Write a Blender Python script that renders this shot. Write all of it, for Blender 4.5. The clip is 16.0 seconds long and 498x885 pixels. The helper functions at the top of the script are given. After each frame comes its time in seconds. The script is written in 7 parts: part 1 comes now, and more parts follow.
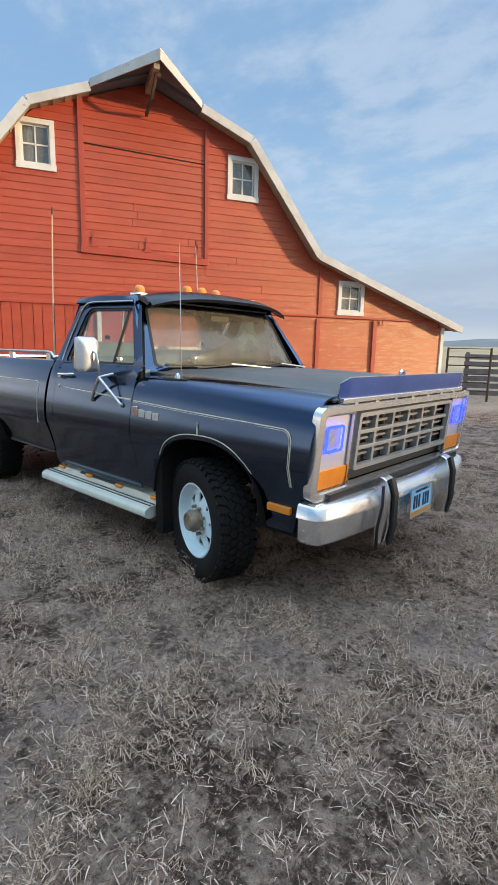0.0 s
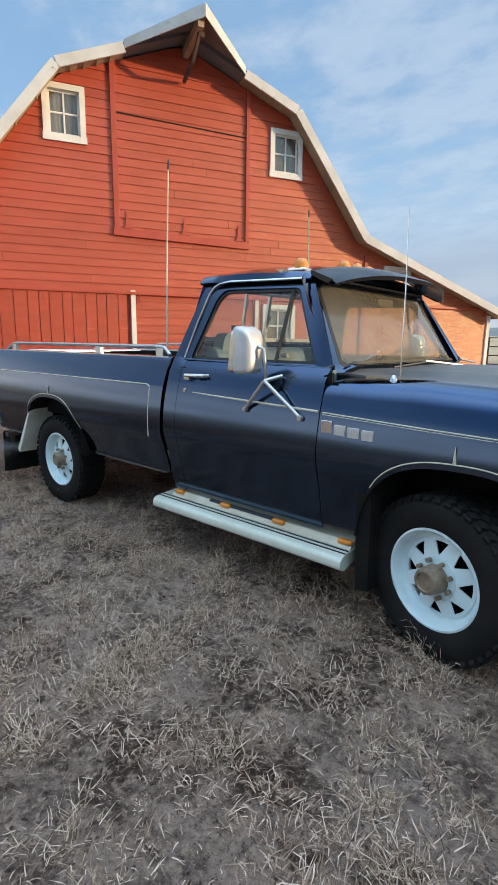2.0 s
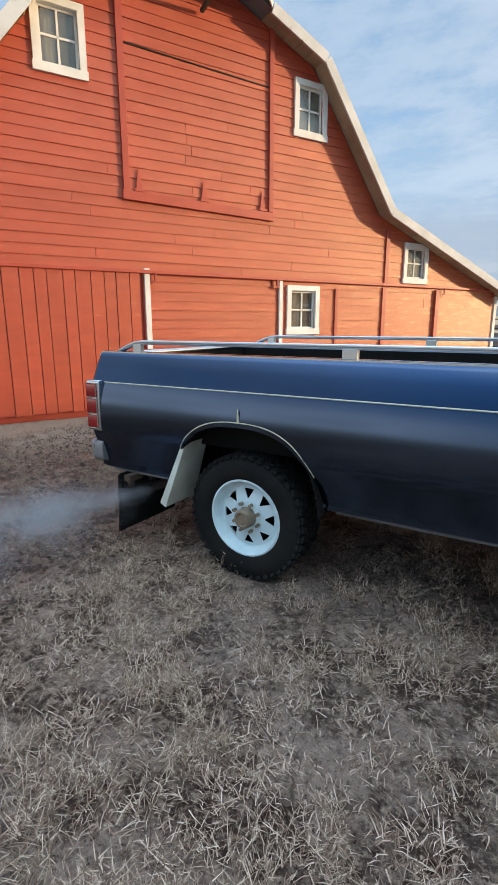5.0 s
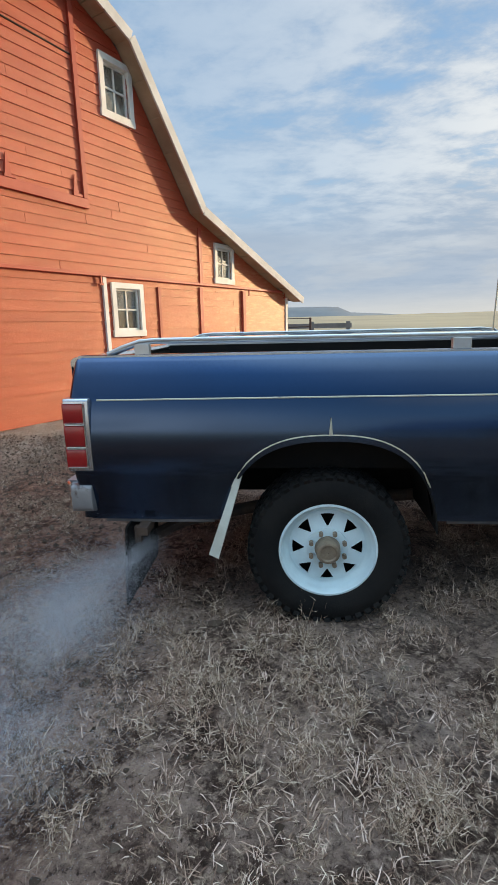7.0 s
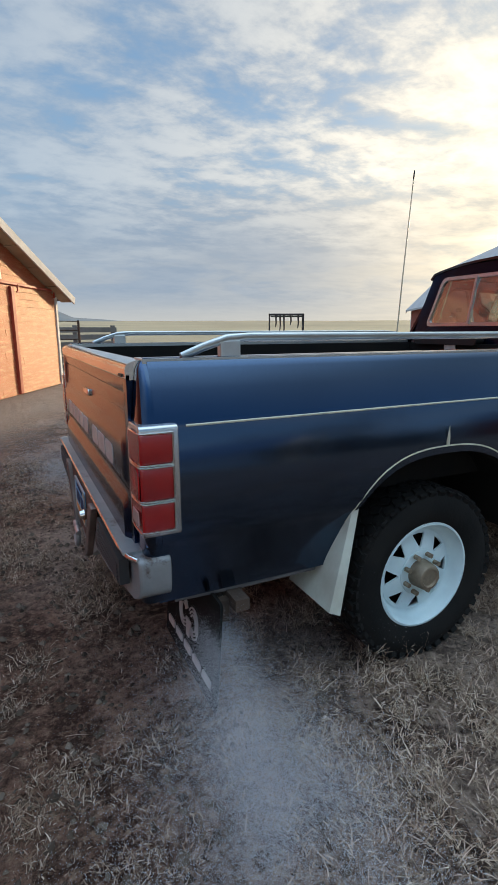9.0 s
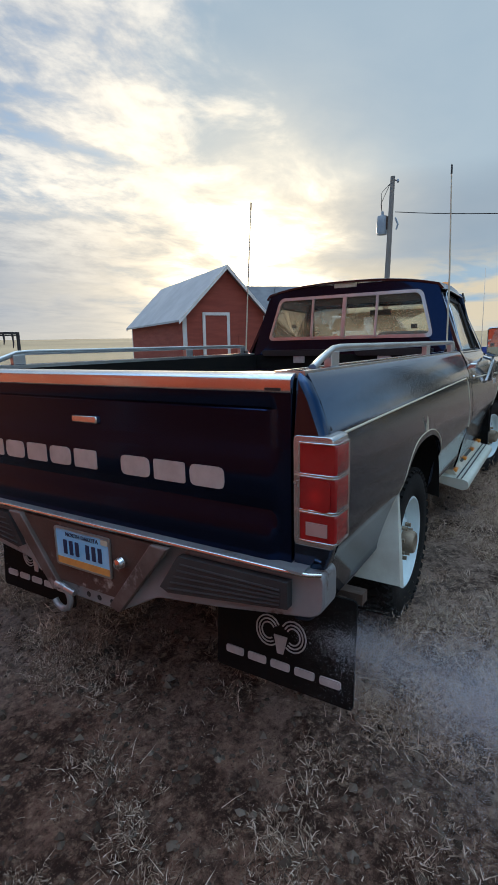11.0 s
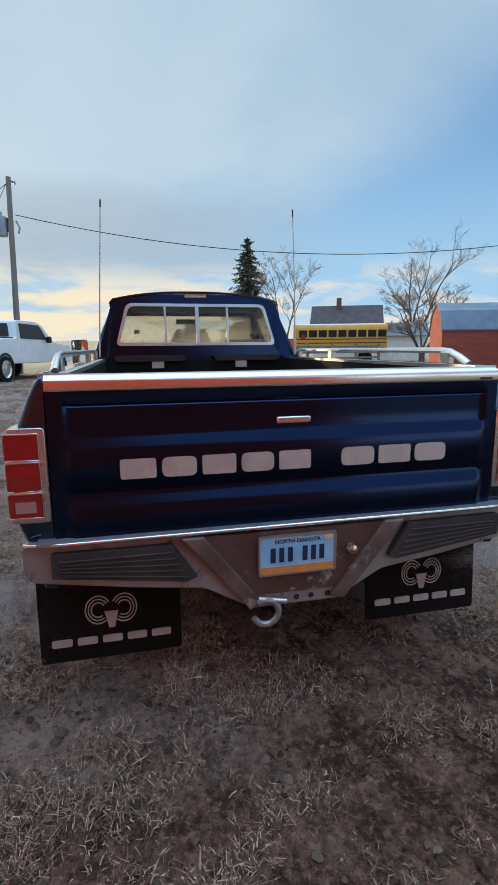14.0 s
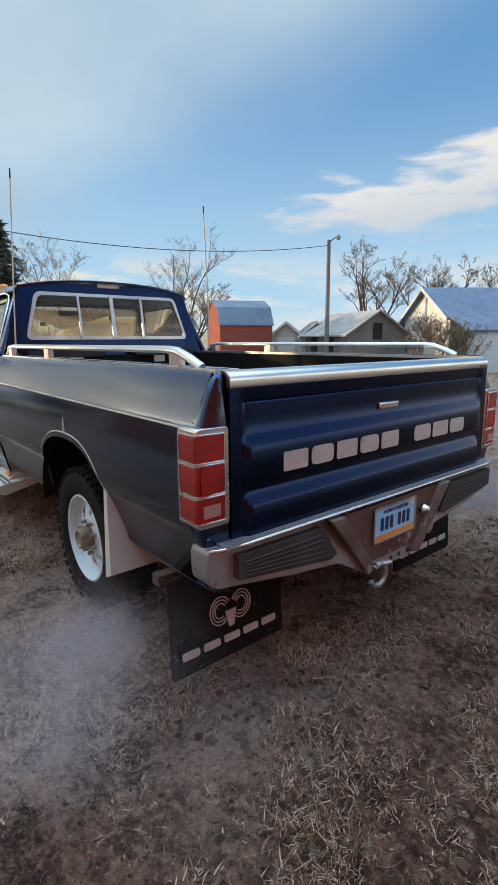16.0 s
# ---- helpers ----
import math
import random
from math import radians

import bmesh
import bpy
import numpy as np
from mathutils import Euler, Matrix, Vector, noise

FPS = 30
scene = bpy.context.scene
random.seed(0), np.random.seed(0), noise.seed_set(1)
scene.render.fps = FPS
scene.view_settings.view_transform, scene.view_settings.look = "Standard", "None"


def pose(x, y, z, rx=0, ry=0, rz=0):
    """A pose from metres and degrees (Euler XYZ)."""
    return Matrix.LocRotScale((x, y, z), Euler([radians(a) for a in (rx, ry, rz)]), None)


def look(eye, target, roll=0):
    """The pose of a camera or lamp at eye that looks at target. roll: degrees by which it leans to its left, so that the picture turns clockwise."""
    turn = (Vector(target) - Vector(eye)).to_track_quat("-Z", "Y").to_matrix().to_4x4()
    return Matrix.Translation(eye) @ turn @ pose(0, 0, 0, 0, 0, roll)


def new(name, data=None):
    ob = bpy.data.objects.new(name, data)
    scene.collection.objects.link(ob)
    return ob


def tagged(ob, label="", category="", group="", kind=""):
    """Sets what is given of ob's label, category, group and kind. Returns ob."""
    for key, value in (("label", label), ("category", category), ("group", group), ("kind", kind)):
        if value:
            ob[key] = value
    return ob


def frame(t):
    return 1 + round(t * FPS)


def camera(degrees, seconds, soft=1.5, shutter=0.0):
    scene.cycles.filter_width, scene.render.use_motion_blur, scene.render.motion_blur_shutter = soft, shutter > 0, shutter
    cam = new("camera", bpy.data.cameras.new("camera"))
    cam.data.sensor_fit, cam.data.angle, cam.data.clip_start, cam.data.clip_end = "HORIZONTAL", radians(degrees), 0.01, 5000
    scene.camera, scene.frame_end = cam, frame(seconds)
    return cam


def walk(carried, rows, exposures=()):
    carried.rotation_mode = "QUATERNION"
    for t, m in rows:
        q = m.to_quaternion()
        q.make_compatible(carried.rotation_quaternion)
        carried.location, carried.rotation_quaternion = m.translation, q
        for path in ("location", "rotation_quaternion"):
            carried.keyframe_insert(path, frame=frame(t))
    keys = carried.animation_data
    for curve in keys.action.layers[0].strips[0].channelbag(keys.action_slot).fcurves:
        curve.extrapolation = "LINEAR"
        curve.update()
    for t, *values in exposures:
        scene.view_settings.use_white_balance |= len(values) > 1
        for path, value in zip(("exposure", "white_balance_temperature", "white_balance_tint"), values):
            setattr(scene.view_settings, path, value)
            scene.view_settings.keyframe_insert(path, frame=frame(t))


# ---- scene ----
cam = camera(52.7, 16.0)

PATH = [
    (0, (5.469, -2.924, 1.391), (4.151, -1.463, 1.031), 1.3),
    (0.5, (5.156, -2.909, 1.397), (3.871, -1.421, 1.029), 1.4),
    (1, (4.8, -2.996, 1.382), (3.524, -1.501, 1.013), 1.2),
    (1.5, (4.447, -3.05, 1.376), (3.193, -1.536, 1.002), 1.2),
    (2, (4.007, -3.049, 1.383), (2.72, -1.57, 0.99), 0.8),
    (2.5, (3.598, -3.149, 1.368), (2.339, -1.651, 0.956), 0.4),
    (3, (3.208, -3.194, 1.38), (2.025, -1.642, 0.941), 0.1),
    (3.5, (2.747, -3.236, 1.416), (1.568, -1.689, 0.952), 0.2),
    (4, (2.324, -3.286, 1.438), (1.254, -1.663, 0.969), -0.5),
    (4.5, (1.882, -3.244, 1.445), (0.801, -1.627, 0.98), -1.0),
    (4.7, (1.712, -3.233, 1.448), (0.635, -1.613, 0.988), -0.7),
    (6.8, (-0.042, -3.172, 1.415), (-0.249, -1.234, 0.967), -0.6),
    (7, (-0.179, -3.133, 1.398), (-0.338, -1.191, 0.947), -1.3),
    (7.5, (-0.523, -3.01, 1.384), (-0.507, -1.066, 0.915), -1.6),
    (8, (-0.88, -2.941, 1.383), (-0.469, -1.043, 0.907), -0.2),
    (8.5, (-1.189, -2.718, 1.358), (-0.609, -0.862, 0.889), -1.1),
    (8.7, (-1.307, -2.567, 1.367), (-0.632, -0.741, 0.908), -0.6),
    (10.8, (-2.39, -1.595, 1.357), (-0.756, -0.507, 0.972), -1.5),
    (11, (-2.452, -1.516, 1.361), (-0.781, -0.487, 0.977), -1.2),
    (11.5, (-2.56, -1.2, 1.35), (-0.806, -0.313, 0.98), -2.5),
    (12, (-2.668, -0.865, 1.349), (-0.807, -0.23, 0.988), -2.2),
    (12.5, (-2.811, -0.525, 1.353), (-0.88, -0.159, 0.986), -2.4),
    (13, (-2.837, -0.121, 1.341), (-0.885, 0.114, 0.976), -2.0),
    (13.5, (-2.906, 0.251, 1.342), (-0.943, 0.137, 0.978), -0.7),
    (14, (-2.957, 0.585, 1.361), (-1.042, 0.143, 0.991), -0.5),
    (14.5, (-2.863, 0.946, 1.353), (-0.965, 0.435, 0.983), -2.4),
    (15, (-2.785, 1.306, 1.342), (-0.98, 0.527, 0.973), -1.3),
    (15.5, (-2.66, 1.603, 1.36), (-0.973, 0.597, 0.985), -0.7),
    (16, (-2.457, 1.853, 1.376), (-0.947, 0.604, 0.975), -0.4),
]
walk(cam, [(t, look(*p)) for t, *p in PATH], exposures=[
    (0.0, 0.42, 6850, 11), (4.5, 0.48, 6950, 11), (7.0, 0.30, 6950, 10), (8.5, 0.10, 6900, 9), (11.0, -0.12, 6500, 10), (13.0, 0.02, 6550, 10),
    (14.0, 0.26, 6600, 10), (14.5, 0.30, 6900, 11), (16.0, 0.36, 7000, 11)])

# ---- sky and sun ----
SUN_AZ, SUN_EL = 30.5, 9.0
sun_dir = Vector((math.cos(radians(SUN_EL)) * math.cos(radians(SUN_AZ)),
                  math.cos(radians(SUN_EL)) * math.sin(radians(SUN_AZ)), math.sin(radians(SUN_EL))))
world = bpy.data.worlds.new("world")
scene.world = world
world.use_nodes = True


class Graph:
    """Short hand for node trees."""

    def __init__(self, tree, keep=False):
        self.t = tree
        if not keep:
            tree.nodes.clear()

    def n(self, kind, ins=None, **props):
        nd = self.t.nodes.new(kind)
        for k, v in props.items():
            setattr(nd, k, v)
        for k, v in (ins or {}).items():
            if isinstance(v, bpy.types.NodeSocket):
                self.t.links.new(v, nd.inputs[k])
            else:
                nd.inputs[k].default_value = v
        return nd

    def math(self, op, a, b=0.0, c=0.0, clamp=False):
        return self.n("ShaderNodeMath", {0: a, 1: b, 2: c}, operation=op, use_clamp=clamp).outputs[0]

    def vmath(self, op, a, b=(0, 0, 0), out=0):
        return self.n("ShaderNodeVectorMath", {0: a, 1: b}, operation=op).outputs[out]

    def mix(self, f, a, b, blend="MIX"):
        nd = self.n("ShaderNodeMix", data_type="RGBA", blend_type=blend)
        for i, v in ((0, f), (6, a), (7, b)):
            if isinstance(v, bpy.types.NodeSocket):
                self.t.links.new(v, nd.inputs[i])
            else:
                nd.inputs[i].default_value = (*v, 1) if i and len(v) == 3 else v
        return nd.outputs[2]

    def ramp(self, f, lo, hi):
        return self.n("ShaderNodeMapRange", {0: f, 1: lo, 2: hi}, interpolation_type="SMOOTHSTEP").outputs[0]

    def noise(self, vec, scale, detail=5.0, rough=0.55, dist=0.0):
        return self.n("ShaderNodeTexNoise", {"Vector": vec, "Scale": scale, "Detail": detail, "Roughness": rough, "Distortion": dist}).outputs[0]


g = Graph(world.node_tree)
sky = g.n("ShaderNodeTexSky", sky_type="NISHITA", sun_disc=False, sun_elevation=radians(SUN_EL),
          sun_rotation=radians(90 - SUN_AZ), air_density=1.0, dust_density=1.5, ozone_density=1.5).outputs[0]
d = g.vmath("NORMALIZE", g.n("ShaderNodeTexCoord").outputs["Generated"])
sep = g.n("ShaderNodeSeparateXYZ", {0: d})
dx, dy, dz = sep.outputs
up = g.math("MAXIMUM", dz, 0.0)
el = g.math("MULTIPLY", g.math("ARCSINE", up), 57.2958)
az = g.math("MULTIPLY", g.math("ARCTAN2", dy, dx), 57.2958)
flat = g.math("ADD", up, 0.13)
plane = g.n("ShaderNodeCombineXYZ", {0: g.math("DIVIDE", dx, flat), 1: g.math("DIVIDE", dy, flat), 2: 0.3}).outputs[0]
turned = g.n("ShaderNodeMapping", {0: plane, "Rotation": (0, 0, radians(62)), "Scale": (0.75, 1.0, 1.0)}).outputs[0]
big = g.noise(turned, 0.75, 4.0, 0.5)
mid = g.noise(turned, 2.6, 7.0, 0.58, 0.3)
fine = g.noise(turned, 7.5, 6.0, 0.6, 0.15)
toward = g.math("MAXIMUM", g.vmath("DOT_PRODUCT", d, tuple(sun_dir), out=1), 0.0)
# broken altocumulus over the north, a smooth veil to the south, clear blue low in the south-east
ragged = g.math("ADD", az, g.math("MULTIPLY", g.math("SUBTRACT", mid, 0.5), 42.0))
alto = g.math("ADD", g.ramp(ragged, 30.0, 46.0), g.ramp(az, -95.0, -135.0), clamp=True)
lumps = g.math("ADD", g.math("ADD", g.math("MULTIPLY", mid, 0.52), g.math("MULTIPLY", fine, 0.33)), g.math("MULTIPLY", big, 0.35))
thin = g.ramp(g.math("ABSOLUTE", az), 68.0, 112.0)
puff = g.ramp(g.math("ADD", lumps, g.math("MULTIPLY", g.ramp(el, 22.0, 5.0), 0.10)), 0.47, 0.66)
shade = g.ramp(g.math("ADD", g.math("MULTIPLY", fine, 0.45), g.math("MULTIPLY", mid, 0.55)), 0.36, 0.62)
warm = g.math("POWER", toward, 3.0)
hot = g.math("POWER", toward, 15.0)
grey = g.mix(warm, (0.30, 0.41, 0.57), (0.26, 0.32, 0.42))
lit = g.mix(warm, (0.43, 0.53, 0.66), (0.88, 0.87, 0.83))
lit = g.mix(hot, lit, (2.1, 1.9, 1.55))
grey = g.mix(hot, grey, (0.95, 0.88, 0.76))
cloud = g.mix(shade, grey, lit)
# clear sky, paler towards the horizon
clear = g.mix(0.55, g.mix(1.0, sky, (0.075, 0.105, 0.150), "MULTIPLY"), (0.15, 0.38, 0.70))
clear = g.mix(g.ramp(el, 26.0, 2.0), clear, (0.33, 0.54, 0.74))
haze = g.mix(0.3, clear, (0.38, 0.52, 0.69))
tone = g.mix(g.math("MULTIPLY", puff, g.math("SUBTRACT", 0.9, g.math("MULTIPLY", thin, 0.34))), haze, cloud)
# a smooth grey-blue bank under the broken cloud
tone = g.mix(g.math("MULTIPLY", g.ramp(g.math("ADD", el, g.math("MULTIPLY", g.math("SUBTRACT", big, 0.5), 14.0)), 15.0, 7.0), g.math("MULTIPLY", g.ramp(az, -60.0, 20.0), 0.85)), tone, g.mix(hot, (0.30, 0.39, 0.52), (0.46, 0.46, 0.46)))
# the veil, ending on a slanting edge
edge = g.math("SUBTRACT", el, g.math("ADD", g.math("MULTIPLY", az, -0.45), 7.0))
edge = g.math("ADD", edge, g.math("MULTIPLY", g.math("SUBTRACT", big, 0.5), 16.0))
veil = g.math("MULTIPLY", g.ramp(edge, -8.0, 9.0), 0.9)
veiltone = g.mix(g.ramp(g.math("ADD", g.math("MULTIPLY", big, 0.8), g.math("MULTIPLY", mid, 0.25)), 0.36, 0.68), (0.33, 0.47, 0.60), (0.46, 0.58, 0.67))
veiltone = g.mix(g.math("MULTIPLY", g.math("POWER", toward, 30.0), 0.55), veiltone, (1.0, 0.88, 0.68))
south = g.mix(veil, clear, veiltone)
# a grey roll of cloud under the veil on the sunward side
roll = g.math("DIVIDE", g.math("SUBTRACT", el, g.math("ADD", g.math("MULTIPLY", big, 8.0), 7.5)), 4.2)
roll = g.math("MULTIPLY", g.ramp(g.math("MULTIPLY", roll, roll), 1.3, 0.0), g.math("MULTIPLY", g.ramp(az, -28.0, -4.0), 0.6))
south = g.mix(roll, south, g.mix(g.math("POWER", toward, 60.0), (0.33, 0.40, 0.48), (0.75, 0.66, 0.52)))
# a bank of white cloud standing low in the south-east
da = g.math("DIVIDE", g.math("ADD", az, 62.0), 17.0)
de = g.math("DIVIDE", g.math("SUBTRACT", el, g.math("ADD", g.math("MULTIPLY", az, -0.10), 8.6)), 3.4)
away = g.math("ADD", g.math("MULTIPLY", da, da), g.math("MULTIPLY", de, de))
streak = g.noise(g.n("ShaderNodeCombineXYZ", {0: g.math("MULTIPLY", az, 0.10), 1: g.math("MULTIPLY", el, 0.42), 2: 1.7}).outputs[0], 1.0, 5.0, 0.55, 0.3)
bank = g.ramp(g.math("SUBTRACT", streak, g.math("MULTIPLY", away, 0.16)), 0.26, 0.48)
south = g.mix(g.math("MULTIPLY", bank, 0.72), south, g.mix(g.ramp(de, -0.8, 0.7), (0.55, 0.57, 0.60), (0.80, 0.76, 0.70)))
behind = g.math("MULTIPLY", g.math("MULTIPLY", g.ramp(az, -80.0, -112.0), g.ramp(el, 18.0, 5.0)), 0.75)
tone = g.mix(alto, south, tone)
tone = g.mix(behind, tone, (1.50, 1.46, 1.42))
# pale bands low over the horizon, cream on the sunward side
band = g.math("MULTIPLY", g.ramp(streak, 0.40, 0.58), g.math("MULTIPLY", g.ramp(el, 10.0, 5.0), g.math("SUBTRACT", 1.0, g.math("MULTIPLY", g.ramp(az, 30.0, 62.0), 0.75))))
band = g.math("MAXIMUM", band, g.math("MULTIPLY", g.ramp(el, 4.5, 0.5), 0.8))
creamy = g.mix(g.math("MULTIPLY", g.ramp(toward, 0.0, 0.92), g.math("SUBTRACT", 1.0, g.math("MULTIPLY", alto, 0.65))), (0.56, 0.62, 0.67), (0.93, 0.75, 0.47))
tone = g.mix(g.math("MULTIPLY", band, 0.75), tone, creamy)
# brightness round the sun, wide through the broken cloud and narrow through the veil
bent = g.math("ADD", toward, g.math("MULTIPLY", g.math("SUBTRACT", g.math("ADD", g.math("MULTIPLY", mid, 0.6), g.math("MULTIPLY", big, 0.4)), 0.5), 0.07))
bent = g.math("MINIMUM", bent, 1.0)
glow = g.math("ADD", g.math("MULTIPLY", g.math("POWER", bent, 16.0), g.math("MULTIPLY", alto, 0.6)), g.math("MULTIPLY", g.math("POWER", bent, 70.0), 0.8), clamp=True)
tone = g.mix(glow, tone, (1.45, 1.25, 0.92))
tone = g.mix(g.math("POWER", bent, 260.0), tone, (3.0, 2.5, 1.7), "ADD")
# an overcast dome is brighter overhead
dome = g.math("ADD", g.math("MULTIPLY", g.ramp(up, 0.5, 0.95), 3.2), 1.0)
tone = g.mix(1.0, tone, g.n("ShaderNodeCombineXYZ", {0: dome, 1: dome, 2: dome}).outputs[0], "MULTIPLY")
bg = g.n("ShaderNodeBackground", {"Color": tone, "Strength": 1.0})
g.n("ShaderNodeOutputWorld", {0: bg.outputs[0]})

sun = new("sun", bpy.data.lights.new("sun", "SUN"))
sun.data.energy, sun.data.angle, sun.data.color = 3.2, radians(1.5), (1.0, 0.74, 0.46)
sun.matrix_world = look(sun_dir * 50, (0, 0, 0))


# ---- materials ----
def material(name, c1, c2=None, scale=3.0, rough=0.6, metal=0.0, bump=0.0, bscale=60.0, stretch=(1, 1, 1),
             coat=0.0, crough=0.08, c3=None, spots=0.6, sscale=8.0, jitter=0.0, spec=0.5, rvar=0.12):
    """A surface with a broad tone change c1-c2, patches of c3 and fine relief, in world metres."""
    m = bpy.data.materials.new(name)
    m.use_nodes = True
    g = Graph(m.node_tree)
    pos = g.n("ShaderNodeNewGeometry").outputs["Position"]
    rnd = g.n("ShaderNodeObjectInfo").outputs["Random"]
    if jitter:
        pos2 = g.vmath("ADD", pos, g.n("ShaderNodeCombineXYZ", {0: g.math("MULTIPLY", rnd, 31.0), 1: g.math("MULTIPLY", rnd, 17.0), 2: 0.0}).outputs[0])
    else:
        pos2 = pos
    v = g.n("ShaderNodeMapping", {0: pos2, "Scale": stretch}).outputs[0]
    broad = g.noise(v, scale, 6.0, 0.6)
    col = g.mix(g.ramp(broad, 0.3, 0.7), c1, c2 or tuple(x * 0.8 for x in c1))
    if c3:
        col = g.mix(g.ramp(g.noise(v, sscale, 8.0, 0.68), spots, spots + 0.1), col, c3)
    if jitter:
        k = g.math("ADD", g.math("MULTIPLY", rnd, jitter), 1 - jitter / 2)
        col = g.mix(1.0, col, g.n("ShaderNodeCombineXYZ", {0: k, 1: k, 2: k}).outputs[0], "MULTIPLY")
    fine = g.noise(v, bscale, 4.0, 0.6)
    r = g.math("ADD", g.math("MULTIPLY", g.math("SUBTRACT", broad, 0.5), rvar * 2), rough, clamp=True)
    ins = {"Base Color": col, "Roughness": r, "Metallic": metal, "Coat Weight": coat, "Coat Roughness": crough, "Specular IOR Level": spec}
    if bump:
        ins["Normal"] = g.n("ShaderNodeBump", {"Strength": bump, "Distance": 0.01, "Height": fine}).outputs[0]
    b = g.n("ShaderNodeBsdfPrincipled", ins)
    g.n("ShaderNodeOutputMaterial", {0: b.outputs[0]})
    return m


def glass(name, tint=(0.85, 0.9, 0.9), dust=0.0, gloss=1.0):
    """A thin pane: clear, with mirror gloss by Fresnel and a film of dust."""
    m = bpy.data.materials.new(name)
    m.use_nodes = True
    g = Graph(m.node_tree)
    tr = g.n("ShaderNodeBsdfTransparent", {0: (*tint, 1)}).outputs[0]
    gl = g.n("ShaderNodeBsdfGlossy", {"Color": (1, 1, 1, 1), "Roughness": 0.02}).outputs[0]
    f = g.math("MULTIPLY", g.n("ShaderNodeFresnel", {0: 1.5}).outputs[0], gloss, clamp=True)
    s = g.n("ShaderNodeMixShader", {0: f, 1: tr, 2: gl}).outputs[0]
    if dust:
        pos = g.n("ShaderNodeNewGeometry").outputs["Position"]
        df = g.n("ShaderNodeBsdfDiffuse", {0: (0.50, 0.47, 0.39, 1)}).outputs[0]
        tl = g.n("ShaderNodeBsdfTranslucent", {0: (0.62, 0.57, 0.45, 1)}).outputs[0]
        film = g.n("ShaderNodeMixShader", {0: 0.5, 1: df, 2: tl}).outputs[0]
        amount = g.math("MULTIPLY", g.math("ADD", g.math("MULTIPLY", g.ramp(g.noise(pos, 3.0, 6.0), 0.25, 0.75), 0.4), 0.6), dust)
        s = g.n("ShaderNodeMixShader", {0: amount, 1: s, 2: film}).outputs[0]
    g.n("ShaderNodeOutputMaterial", {0: s})
    return m


def glowing(name, color, strength):
    m = bpy.data.materials.new(name)
    m.use_nodes = True
    g = Graph(m.node_tree)
    e = g.n("ShaderNodeEmission", {0: (*color, 1), 1: strength})
    g.n("ShaderNodeOutputMaterial", {0: e.outputs[0]})
    return m


def island_material(name, stops, rough=0.8):
    """Each separate piece of the mesh takes its own tone."""
    m = bpy.data.materials.new(name)
    m.use_nodes = True
    g = Graph(m.node_tree)
    rnd = g.n("ShaderNodeNewGeometry").outputs["Random Per Island"]
    cr = g.n("ShaderNodeValToRGB", {0: rnd})
    el = cr.color_ramp.elements
    el[0].position, el[0].color = 0.0, (*stops[0], 1)
    el[1].position, el[1].color = 1.0, (*stops[-1], 1)
    for i, s in enumerate(stops[1:-1]):
        e = el.new((i + 1) / (len(stops) - 1))
        e.color = (*s, 1)
    b = g.n("ShaderNodeBsdfPrincipled", {"Base Color": cr.outputs[0], "Roughness": rough, "Specular IOR Level": 0.2})
    g.n("ShaderNodeOutputMaterial", {0: b.outputs[0]})
    return m


